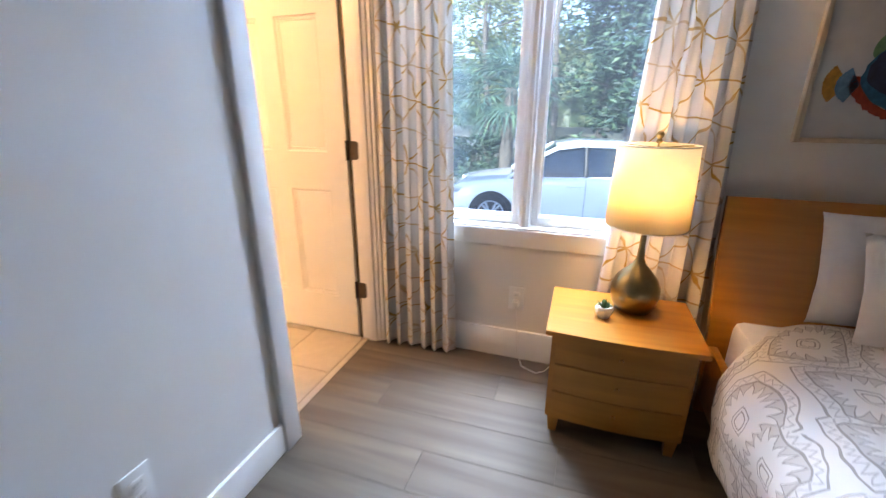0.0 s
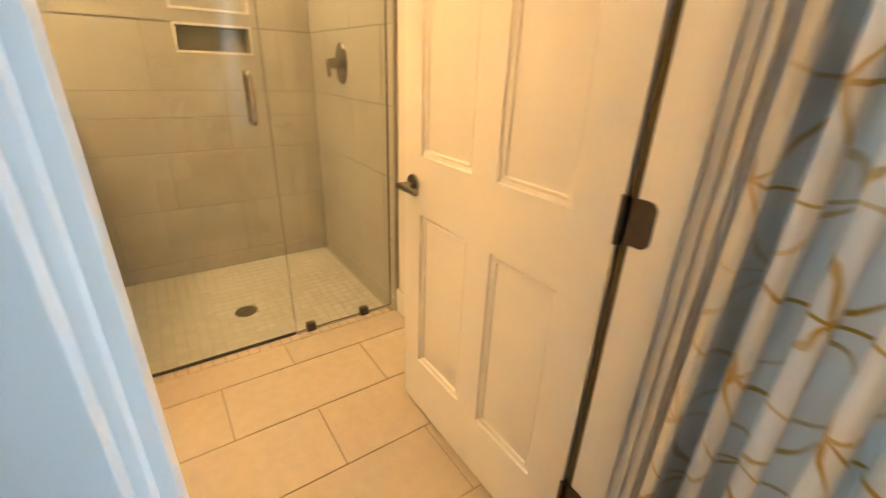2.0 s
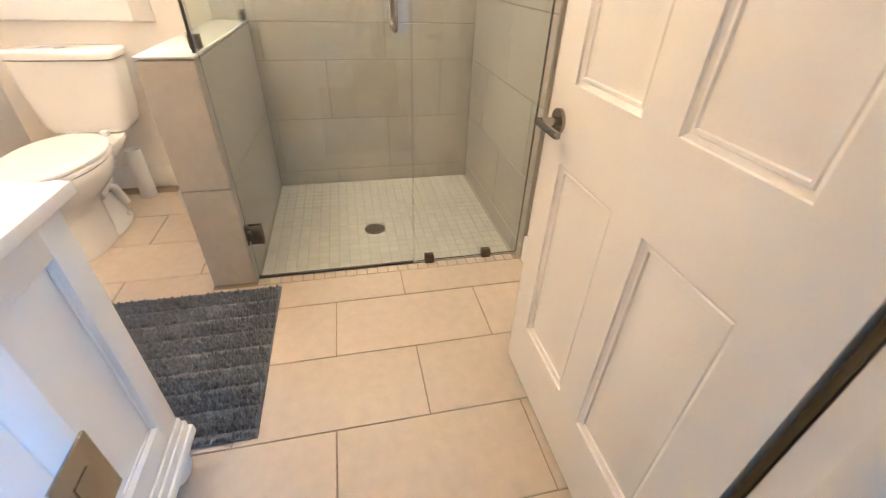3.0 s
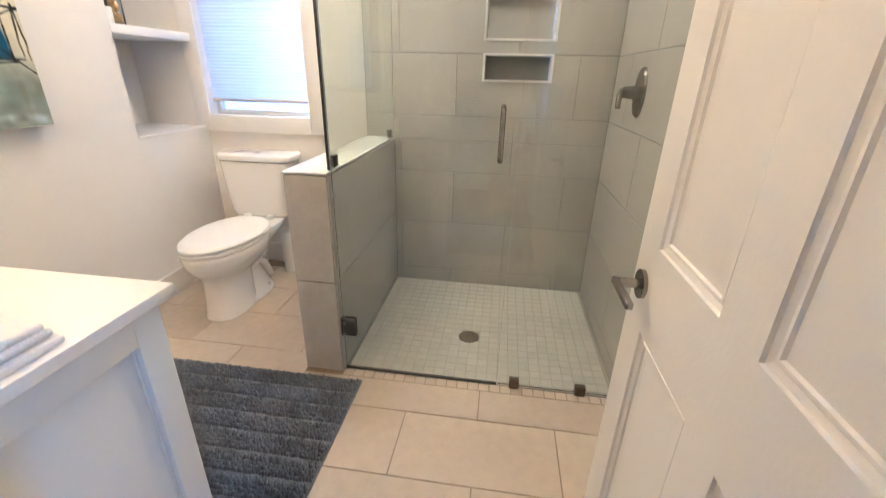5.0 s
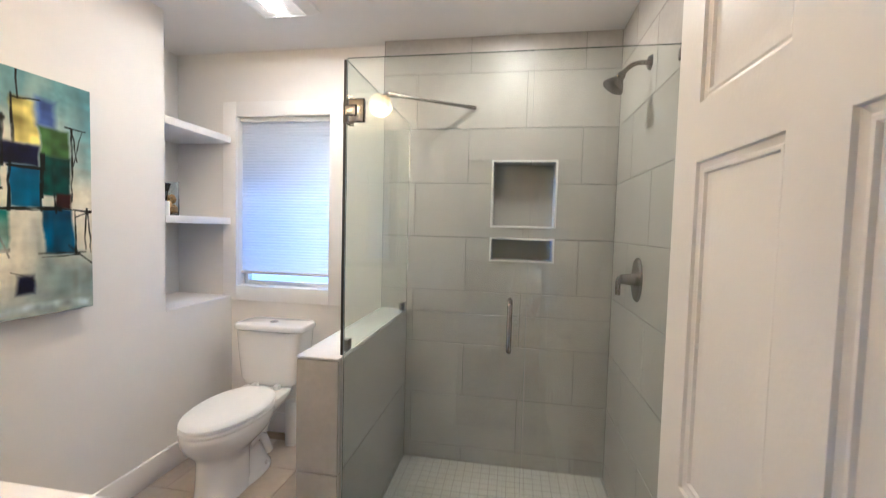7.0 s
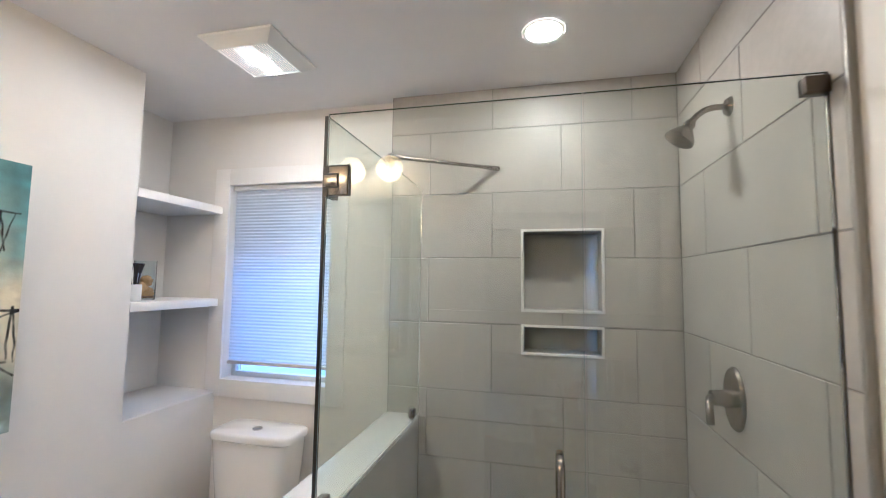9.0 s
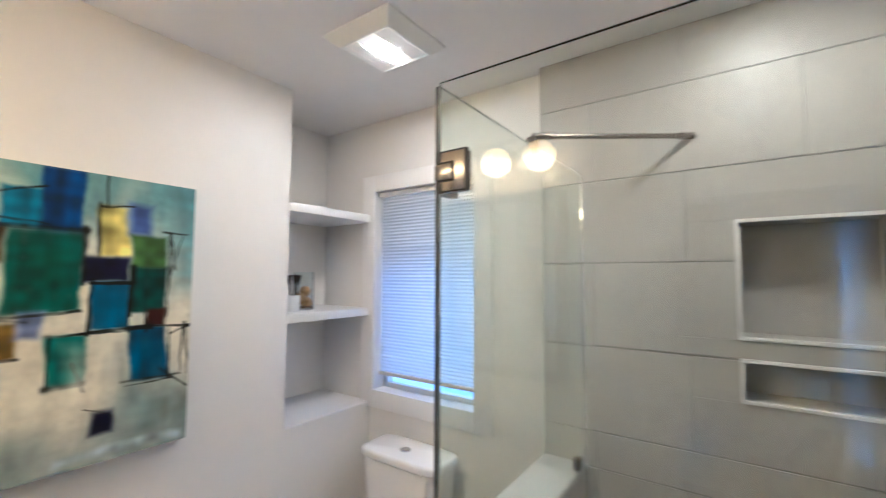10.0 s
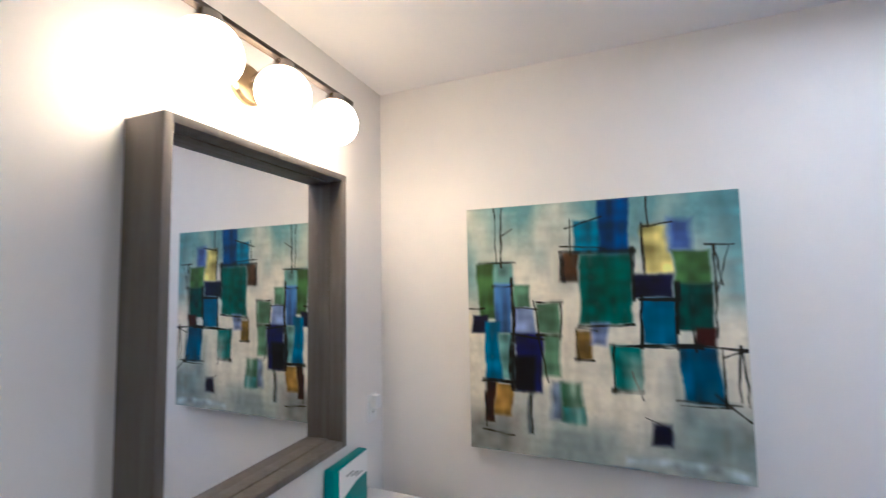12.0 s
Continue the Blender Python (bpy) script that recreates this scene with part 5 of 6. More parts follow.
def curtain(name, left, right, y, z0, z1, folds, flare, seed, label):
    """A pleated curtain; left and right at the top, flare: how far each side moves out at the hem."""
    ob = thing(name, ((left + right) / 2, y, z0), label, "curtain", "curtains at the bedroom window")
    bm = bmesh.new()
    uvl = bm.loops.layers.uv.new("UVMap")
    nu, nv = folds * 14, 46
    rnd = random.Random(seed)
    depth = [rnd.uniform(0.45, 1.35) for _ in range(folds + 2)]
    shift = [rnd.uniform(-0.5, 0.5) for _ in range(folds + 2)]
    grid, us = [], []
    for k in range(nv + 1):
        t = k / nv
        z = z1 + (z0 - z1) * t
        row, arc, prev = [], [0.0], None
        for i in range(nu + 1):
            s = i / nu
            f = s * folds
            j = int(f)
            ph = f + shift[j] * math.sin(math.pi * (f - j)) * 0.5
            amp = (0.015 + 0.011 * t) * (depth[j] * (1 - (f - j)) + depth[j + 1] * (f - j))
            x = left - flare[0] * t ** 1.5 + (right - left + (flare[0] + flare[1]) * t ** 1.5) * s
            yy = y + amp * math.cos(2 * math.pi * ph) + 0.006 * math.sin(3 * t + i * 0.4)
            x += 0.008 * math.sin(2 * math.pi * ph * 2 + 2 * t)
            p = Vector((x, min(yy, BED_N - 0.024), z))
            row.append(bm.verts.new(p))
            if prev is not None:
                arc.append(arc[-1] + (p - prev).length)
            prev = p
        grid.append(row), us.append(arc)
    for k in range(nv):
        for i in range(nu):
            fc = bm.faces.new((grid[k][i], grid[k][i + 1], grid[k + 1][i + 1], grid[k + 1][i]))
            for loop, (a, b) in zip(fc.loops, ((k, i), (k, i + 1), (k + 1, i + 1), (k + 1, i))):
                loop[uvl].uv = (us[0][b] * 1.0 + seed, grid[a][b].co.z)
    cloth = part("cloth", bm, CURTAIN, ob, smooth=80)
    cloth.modifiers.new("thick", "SOLIDIFY").thickness = 0.002
    bm = boxes((left, right, y - 0.006, y + 0.006, z1, z1 + 0.05), r=0.002)
    part("heading", bm, CURTAIN, ob)


curtain("curtain", -0.738, -0.41, 2.085, 0.012, 2.3, 6, (0.012, 0.035), 2, "white curtain with a gold branch pattern beside the door casing")
curtain("curtain", 0.37, 0.64, 2.095, 0.012, 2.3, 5, (0.14, 0.06), 7, "white curtain with a gold branch pattern behind the nightstand")
rail = thing("curtain_rod", (0, 2.09, 2.35), "slim dark curtain rod above the window", "curtain rod")
bm = bmesh.new()
rod(bm, (-0.76, 2.09, 2.36), (0.72, 2.09, 2.36), 0.009, 14)
part("rod", bm, dark_nickel, rail)
for x in (-0.7, 0.66):
    part("bracket", boxes((x - 0.008, x + 0.008, 2.08, BED_N, 2.34, 2.36), r=0.002), dark_nickel, rail)

# ---- nightstand, lamp, plant ----
def bowed(x0, x1, y_back, y_front, bow, z0, z1, steps=14):
    """A slab whose front edge bows out towards -y."""
    bm = bmesh.new()
    ring = [(x1, y_back), (x0, y_back)] + [(x0 + (x1 - x0) * i / steps, y_front - bow * math.sin(math.pi * i / steps)) for i in range(steps + 1)]
    loft(bm, [[(p[0], p[1], z) for p in ring] for z in (z0, z1)])
    bmesh.ops.bevel(bm, geom=[e for e in bm.edges if e.calc_length() > 0.02], offset=0.0025, segments=2, affect="EDGES")
    return bm


stand = thing("nightstand", (0.355, 1.85, 0), "honey-stained wooden nightstand with three bowed drawers", "nightstand")
part("top", bowed(0.1, 0.612, 2.045, 1.642, 0.014, 0.44, 0.46), honey_wood, stand)
part("case", bowed(0.122, 0.59, 2.035, 1.672, 0.014, 0.08, 0.4395), honey_wood, stand)
for k in range(3):
    z = 0.09 + k * 0.116
    d = part("drawer", bowed(0.138, 0.574, 1.75, 1.663, 0.014, z, z + 0.1115), honey_wood, stand)
    bm = bmesh.new()
    rod(bm, (0.356, 1.655, z + 0.06), (0.356, 1.64, z + 0.06), 0.008, 16)
    part("knob", bm, honey_wood, d, "small round wooden knob")
for x in (0.13, 0.54):
    for y in (1.685, 1.99):
        bm = bmesh.new()
        loft(bm, [[(x + i, y + j, z) for i, j in ((a, a), (0.045 - a, a), (0.045 - a, 0.045 - a), (a, 0.045 - a))] for a, z in ((0.008, 0.0), (0.0, 0.082))])
        part("foot", bm, honey_wood, stand)

LX, LY, LZ = 0.4, 1.915, 0.46
table_lamp = thing("table_lamp", (LX, LY, LZ), "brushed brass gourd table lamp with a cream drum shade, lit", "table lamp")
part("base", turned([(0.05, 0), (0.062, 0.006), (0.08, 0.035), (0.088, 0.07), (0.086, 0.1), (0.072, 0.135), (0.045, 0.165), (0.022, 0.19), (0.013, 0.215), (0.01, 0.26), (0.0105, 0.34), (0.001, 0.341)], LX, LY, LZ, 44), brass, table_lamp, "satin brass gourd base", smooth=70)
bm = turned([(0.139, 0.335), (0.129, 0.62)], LX, LY, LZ, 64, cap=False)
shade = part("shade", bm, shade_linen, table_lamp, "cream linen drum shade", smooth=80)
shade.modifiers.new("thick", "SOLIDIFY").thickness = 0.0015
for r, h in ((0.1395, 0.337), (0.1295, 0.618)):
    bm = bmesh.new()
    tube(bm, [(LX + r * math.cos(2 * math.pi * i / 48), LY + r * math.sin(2 * math.pi * i / 48), LZ + h) for i in range(49)], 0.0022, 6)
    part("shade_ring", bm, mat("cream_tape", (0.8, 0.76, 0.66), 0.8), shade)
bm = bmesh.new()
for k in range(3):
    a = 2 * math.pi * k / 3 + 0.4
    rod(bm, (LX, LY, LZ + 0.61), (LX + 0.128 * math.cos(a), LY + 0.128 * math.sin(a), LZ + 0.615), 0.002, 8)
rod(bm, (LX, LY, LZ + 0.34), (LX, LY, LZ + 0.63), 0.004, 10)
part("spider", bm, brass, table_lamp)
part("finial", turned([(0.008, 0), (0.011, 0.006), (0.006, 0.014), (0.012, 0.022), (0.013, 0.03), (0.008, 0.038), (0.001, 0.04)], LX, LY, LZ + 0.625, 20), brass, table_lamp, "turned brass finial")
bulb = part("bulb", turned([(0.012, 0), (0.014, 0.03), (0.03, 0.07), (0.03, 0.09), (0.018, 0.11), (0.001, 0.116)], LX + 0.03, LY, LZ + 0.42, 24), glow("bulb_glow", (1.0, 0.58, 0.24), 2.0), table_lamp)
lamp("table_lamp_light", "POINT", pose(LX, LY, LZ + 0.49), TABLE_LIGHT, (1.0, 0.64, 0.31), soft=0.04)

cord = mat("white_cord", (0.7, 0.68, 0.65), 0.5)
cable = thing("lamp_cord", (-0.04, 2.1, 0), "thin white lamp cord from outlet to the nightstand", "cord")
bm = bmesh.new()
tube(bm, [(-0.076, 2.125, 0.30), (-0.07, 2.11, 0.26), (-0.058, 2.12, 0.16), (-0.05, 2.1, 0.06), (-0.02, 2.07, 0.008), (0.05, 2.04, 0.005), (0.09, 2.03, 0.03), (0.11, 2.045, 0.05)], 0.0025, 8)
part("wire", bm, cord, cable)
part("plug", boxes((-0.09, -0.062, 2.118, 2.146, 0.292, 0.318), r=0.004), plastic_white, cable)

plant = thing("succulent_pot", (0.293, 1.815, 0.46), "small green succulent in a white faceted pot", "potted plant")
part("pot", turned([(0.022, 0), (0.031, 0.018), (0.034, 0.034), (0.03, 0.044), (0.027, 0.044), (0.026, 0.034), (0.001, 0.034)], 0.293, 1.815, 0.46, 8), porcelain, plant, smooth=20)
leafy = mat("succulent_leaf", (0.05, 0.12, 0.04), 0.5, grain=0.2, scale=60)
rnd = random.Random(8)
for i in range(22):
    a, tilt, ln = i * 2.4, 0.25 + 0.05 * (i % 11) + rnd.uniform(0, 0.2), rnd.uniform(0.022, 0.034)
    way = Vector((math.cos(a) * math.sin(tilt), math.sin(a) * math.sin(tilt), math.cos(tilt)))
    p = Vector((0.293, 1.815, 0.494)) + Vector((way.x, way.y, 0)) * 0.008
    bm = bmesh.new()
    q = way.to_track_quat("Z", "Y")
    loft(bm, [[p + q @ Vector((0.006 * k * math.cos(t), 0.0025 * k * math.sin(t), ln * h)) for t in (0, 1.05, 2.09, 3.14, 4.19, 5.24)] for h, k in ((0, 0.5), (0.35, 1.0), (0.7, 0.8), (1.0, 0.08))])
    part("leaf", bm, leafy, plant)

# ---- bed ----
def bed():
    x0, x1 = 0.683, 2.35
    ob = thing("bed", ((x0 + x1) / 2, 1.0, 0), "honey-stained wooden bed with a tall curved headboard", "bed")
    bm = bmesh.new()
    prof = ((0.05, 1.965), (0.2, 1.965), (0.36, 1.975), (0.47, 2.01), (0.6, 2.055), (0.74, 2.085), (0.888, 2.1))
    loft(bm, [[(x, y, z) for z, y in prof] for x in (x0, x1)], cap=False, closed=False)
    hb = part("headboard", bm, honey_wood, ob, smooth=60)
    hb.modifiers.new("thick", "SOLIDIFY").thickness = 0.035
    part("side_rail", boxes((x0 + 0.005, x0 + 0.035, 0.0, 1.97, 0.12, 0.34), r=0.004), honey_wood, ob)
    part("side_rail", boxes((x1 - 0.035, x1 - 0.005, 0.0, 1.97, 0.12, 0.34), r=0.004), honey_wood, ob)
    part("foot_rail", boxes((x0 + 0.035, x1 - 0.035, 0.0, 0.03, 0.12, 0.34), r=0.004), honey_wood, ob)
    for x in (x0 + 0.01, x1 - 0.07):
        part("leg", boxes((x, x + 0.06, 0.0, 0.06, 0.0, 0.12), r=0.004), honey_wood, ob)
    part("mattress", boxes((x0 + 0.06, x1 - 0.06, 0.04, 1.955, 0.2, 0.465), r=0.04), pillow_cloth, ob, "white mattress")


bed()


def quilt_cloth():
    m = mat("quilt_cloth", (0.72, 0.70, 0.68), 0.92)
    n, l = m.node_tree.nodes, m.node_tree.links
    uv, sep = n.new("ShaderNodeUVMap"), n.new("ShaderNodeSeparateXYZ")
    wob = n.new("ShaderNodeTexNoise")
    wob.inputs["Scale"].default_value = 5.0
    l.new(uv.outputs[0], wob.inputs["Vector"])
    add = n.new("ShaderNodeVectorMath")
    add.operation, add.inputs[1].default_value = "MULTIPLY_ADD", (0.09, 0.09, 0)
    l.new(wob.outputs["Color"], add.inputs[0]), l.new(uv.outputs[0], add.inputs[2]), l.new(add.outputs[0], sep.inputs[0])

    def op(kind, a, b=0.0, c=0.0):
        k = n.new("ShaderNodeMath")
        k.operation = kind
        for i, v in enumerate((a, b, c)):
            if isinstance(v, (int, float)):
                k.inputs[i].default_value = v
            else:
                l.new(v, k.inputs[i])
        return k.outputs[0]

    cell = n.new("ShaderNodeTexVoronoi")
    cell.voronoi_dimensions, cell.distance = "2D", "CHEBYCHEV"
    cell.inputs["Scale"].default_value, cell.inputs["Randomness"].default_value = 4.4, 0.6
    l.new(add.outputs[0], cell.inputs["Vector"])
    away, part_of = n.new("ShaderNodeVectorMath"), n.new("ShaderNodeSeparateXYZ")
    away.operation = "SUBTRACT"
    l.new(add.outputs[0], away.inputs[0]), l.new(cell.outputs["Position"], away.inputs[1]), l.new(away.outputs[0], part_of.inputs[0])
    u, v = part_of.outputs[0], part_of.outputs[1]
    square = op("MAXIMUM", op("ABSOLUTE", u), op("ABSOLUTE", v))
    round_ = op("SQRT", op("ADD", op("MULTIPLY", u, u), op("MULTIPLY", v, v)))
    far = op("ADD", op("MULTIPLY", square, 0.76), op("MULTIPLY", round_, 0.43))
    angle = op("MULTIPLY", op("ARCTAN2", v, u), 1 / math.pi)
    near = lambda a, at, w: op("LESS_THAN", op("ABSOLUTE", op("SUBTRACT", a, at)), w)
    tooth = op("SUBTRACT", far, op("MULTIPLY", op("PINGPONG", op("MULTIPLY", angle, 9.0), 0.5), 0.07))
    inside = op("LESS_THAN", far, 0.118)
    grey = op("MULTIPLY", op("GREATER_THAN", tooth, 0.078), inside)
    small = op("SUBTRACT", far, op("MULTIPLY", op("PINGPONG", op("MULTIPLY", angle, 15.0), 0.5), 0.034))
    line = op("MULTIPLY", near(tooth, 0.078, 0.0032), inside)
    for at, w in ((0.022, 0.0025), (0.035, 0.002), (0.12, 0.003), (0.152, 0.0025)):
        line = op("MAXIMUM", line, near(far, at, w))
    faint = op("MULTIPLY", near(small, 0.127, 0.0028), op("GREATER_THAN", far, 0.122))
    c = blend(n, l, op("MULTIPLY", grey, 0.6), (0.76, 0.73, 0.69), (0.52, 0.48, 0.44))
    c = blend(n, l, op("MULTIPLY", faint, 0.6), c, (0.36, 0.33, 0.3))
    c = blend(n, l, op("MULTIPLY", line, 0.75), c, (0.25, 0.22, 0.19))
    l.new(c, n["Principled BSDF"].inputs["Base Color"])
    k = n.new("ShaderNodeBump")
    k.inputs["Strength"].default_value, k.inputs["Distance"].default_value = 0.5, 0.006
    l.new(op("ADD", op("MULTIPLY", grey, -0.6), wob.outputs[0]), k.inputs["Height"]), l.new(k.outputs[0], n["Principled BSDF"].inputs["Normal"])
    return m


def quilt():
    ob = thing("comforter", (1.5, 1.0, 0.47), "white and grey geometric patterned comforter spread over the bed", "comforter")
    prof = [(0.675, 0.13), (0.662, 0.2), (0.65, 0.28), (0.648, 0.36), (0.672, 0.425), (0.72, 0.468), (0.80, 0.492), (0.92, 0.502), (1.1, 0.507), (1.3, 0.51), (1.5, 0.51), (1.7, 0.51), (1.9, 0.507), (2.1, 0.502), (2.25, 0.49), (2.34, 0.46), (2.4, 0.4), (2.42, 0.3), (2.42, 0.15)]
    fine = []
    for a, b in zip(prof, prof[1:]):
        fine += [(a[0] + (b[0] - a[0]) * t / 3, a[1] + (b[1] - a[1]) * t / 3) for t in range(3)]
    fine.append(prof[-1])
    bm = bmesh.new()
    uvl = bm.loops.layers.uv.new("UVMap")
    rows, arcs = [], [0.0]
    for a, b in zip(fine, fine[1:]):
        arcs.append(arcs[-1] + math.hypot(b[0] - a[0], b[1] - a[1]))
    ny = 70
    for k in range(ny + 1):
        y = 1.93 - 1.98 * k / ny
        drop = max(0.0, 1 - (1.93 - y) / 0.05) * 0.025 + max(0.0, 1 - (y + 0.05) / 0.06) * 0.3
        row = []
        for x, z in fine:
            p = Vector((x, y, z))
            w = 0.012 * noise.noise(p * 5) + 0.006 * noise.noise(p * 13)
            hang = max(0.0, (0.45 - z) / 0.3)
            x += (0.01 + 0.15 * max(0.0, min(1.0, (y - 1.66) / 0.26))) * max(0.0, min(1.0, (1.5 - x) / 0.8))
            row.append(bm.verts.new((x - 0.025 * hang * math.sin(y * 9 + 2 * noise.noise(p * 2)) + w * 0.5, y, max(0.1, z + w - drop * (1 - min(1, hang))))))
        rows.append(row)
    for k in range(ny):
        for i in range(len(fine) - 1):
            f = bm.faces.new((rows[k][i], rows[k][i + 1], rows[k + 1][i + 1], rows[k + 1][i]))
            for loop, (a, b) in zip(f.loops, ((k, i), (k, i + 1), (k + 1, i + 1), (k + 1, i))):
                loop[uvl].uv = (arcs[b], a / ny * 1.98)
    cover = part("cover", bm, quilt_cloth(), ob, smooth=80)
    cover.modifiers.new("thick", "SOLIDIFY").thickness = 0.012


quilt()


def pillow(cx, cy, cz, w, h, d, lean, material, label, seed):
    ob = thing("pillow", (cx, cy, cz - h / 2), label, "pillow", "pillows on the bed")
    bm = bmesh.new()
    n = 28
    tops = []
    for side in (-1, 1):
        grid = []
        for j in range(n + 1):
            row = []
            for i in range(n + 1):
                s, t = i / n * 2 - 1, j / n * 2 - 1
                puff = max(0.0, (1 - abs(s) ** 3.2) * (1 - abs(t) ** 3.2)) ** 0.5
                pinch = 1 - 0.05 * (1 - abs(t)) ** 0.5 * abs(s) ** 6
                x, z = s * w / 2 * pinch, t * h / 2 * (1 - 0.05 * (1 - abs(s)) ** 0.5 * abs(t) ** 6)
                y = side * (d / 2 * puff + 0.006 * noise.noise(Vector((x * 9 + seed, z * 9, side))))
                row.append(bm.verts.new((cx + x, cy + y * math.cos(lean) + z * math.sin(lean), cz + z * math.cos(lean) - y * math.sin(lean))))
            grid.append(row)
        for j in range(n):
            for i in range(n):
                bm.faces.new((grid[j][i], grid[j][i + 1], grid[j + 1][i + 1], grid[j + 1][i]))
    bmesh.ops.remove_doubles(bm, verts=bm.verts, dist=0.012)
    part("case", bm, material, ob, smooth=80)


pillow(1.29, 1.955, 0.685, 0.7, 0.38, 0.14, 0.22, pillow_cloth, "white bed pillow standing against the headboard", 1)
pillow(1.36, 1.82, 0.665, 0.72, 0.36, 0.15, 0.3, pillow_cloth, "white bed pillow leaning in front of another", 4)
pillow(1.6, 1.7, 0.68, 0.46, 0.36, 0.12, 0.32, mat("throw_weave", (0.6, 0.57, 0.5), 0.9, grain=0.4, scale=60), "small cream throw pillow with dark woven trim", 9)

# ---- framed fish picture ----
def picture():
    x0, x1, z0, z1 = 0.855, 1.62, 1.085, 1.85
    ob = thing("framed_picture", ((x0 + x1) / 2, BED_N, z0), "framed print of a colourful tropical fish on pale paper", "picture")
    frame_wood = wood("pale_frame", (0.5, 0.4, 0.28), (0.62, 0.52, 0.38), 2, 8.0, 0.5)
    for q in ((x0, x0 + 0.016, z0, z1), (x1 - 0.016, x1, z0, z1), (x0 + 0.016, x1 - 0.016, z0, z0 + 0.016), (x0 + 0.016, x1 - 0.016, z1 - 0.016, z1)):
        part("frame_side", boxes((q[0], q[1], BED_N - 0.03, BED_N, q[2], q[3]), r=0.002), frame_wood, ob)
    part("paper", boxes((x0 + 0.016, x1 - 0.016, BED_N - 0.016, BED_N - 0.002, z0 + 0.016, z1 - 0.016)), mat("print_paper", (0.6, 0.57, 0.53), 0.85, grain=0.04, scale=20, stain=0.04), ob)
    rnd = random.Random(2)

    def blot(name, colour, cx, cz, a, b, turn, layer, lo=0.0, hi=2 * math.pi, inner=0.0):
        bm = bmesh.new()
        y = BED_N - 0.0165 - 0.0003 * layer
        pts = [(lo + (hi - lo) * i / 40) for i in range(41)]
        c, s = math.cos(turn), math.sin(turn)
        place = lambda t, k: bm.verts.new((cx + a * k * math.cos(t) * c - b * k * math.sin(t) * s, y, cz + a * k * math.cos(t) * s + b * k * math.sin(t) * c))
        rim = [place(t, 1 + rnd.uniform(-0.03, 0.03)) for t in pts]
        core = [place(t, inner) for t in pts] if inner else None
        hub = None if inner else place(0, 0)
        for i in range(40):
            bm.faces.new((core[i], rim[i], rim[i + 1], core[i + 1]) if inner else (hub, rim[i], rim[i + 1]))
        part(name, bm, mat("print_ink", colour, 0.8, grain=0.25, scale=50, stain=0.25), ob, smooth=0)

    fx, fz = 1.16, 1.30
    blot("fin", (0.16, 0.28, 0.13), fx - 0.03, fz + 0.13, 0.14, 0.06, 0.6, 1)
    blot("tail", (0.55, 0.25, 0.04), 0.97, 1.275, 0.07, 0.075, 0, 2, math.pi * 0.72, math.pi * 1.28)
    blot("tail_base", (0.10, 0.22, 0.34), 1.0, 1.27, 0.065, 0.06, 0, 3, math.pi * 0.65, math.pi * 1.35)
    blot("belly_edge", (0.35, 0.05, 0.02), fx, fz - 0.02, 0.19, 0.13, -0.15, 3, math.pi * 1.02, math.pi * 1.75, 0.8)
    blot("belly", (0.02, 0.12, 0.2), fx, fz - 0.01, 0.16, 0.115, -0.15, 4)
    blot("body", (0.03, 0.035, 0.07), fx + 0.01, fz + 0.03, 0.16, 0.1, 0.2, 5)
    blot("flank", (0.38, 0.36, 0.42), fx + 0.06, fz + 0.02, 0.11, 0.055, 0.25, 6)
    blot("cheek", (0.16, 0.15, 0.05), fx + 0.08, fz - 0.05, 0.1, 0.04, 0.0, 7)


picture()

# ---- outside ----
GROUND = -1.0
earth = mat("earth", (0.16, 0.15, 0.10), 0.95, grain=0.35, scale=3, stain=0.3, bump=0.4, bump_scale=12)
asphalt = mat("asphalt", (0.5, 0.5, 0.5), 0.85, grain=0.2, scale=20, stain=0.2, bump=0.3, bump_scale=80)
concrete = mat("concrete", (0.42, 0.41, 0.38), 0.85, grain=0.08, scale=8, stain=0.12, bump=0.1, bump_scale=50)
bark = mat("bark", (0.11, 0.095, 0.08), 0.9, grain=0.3, scale=9, bump=0.6, bump_scale=16)
solid("ground", boxes((-400, 400, BED_N + 0.2, 700, GROUND - 0.3, GROUND), (-400, 400, -400, BED_N + 0.2, GROUND - 0.3, GROUND)), earth, "leaf-strewn earth beneath the trees", "ground", "structure", smooth=0)
solid("foundation", boxes((BATH_W - 0.2, EAST + 0.2, SOUTH - 0.2, BED_N + 0.19, GROUND, -0.121)), concrete, "plain house foundation under the floor", "foundation", "structure")
solid("road_driveway", boxes((-14, 14, 6.05, 10.6, GROUND, GROUND + 0.012)), asphalt, "pale sun-bleached driveway outside the window", "driveway", "structure")
solid("pavement", boxes((-14, 14, 4.4, 6.05, GROUND, GROUND + 0.02), r=0.004), concrete, "pale concrete strip along the driveway", "pavement", "structure")
solid("kerb", boxes((-14, 14, 10.6, 10.75, GROUND, GROUND + 0.12), r=0.02), concrete, "pale concrete kerb behind the parked car", "kerb", "structure")
solid("road_far", boxes((-120, 120, 26, 33, GROUND, GROUND + 0.015)), mat("pale_road", (0.34, 0.33, 0.31), 0.9, grain=0.1, scale=4), "sunlit road beyond the trees", "road", "structure")


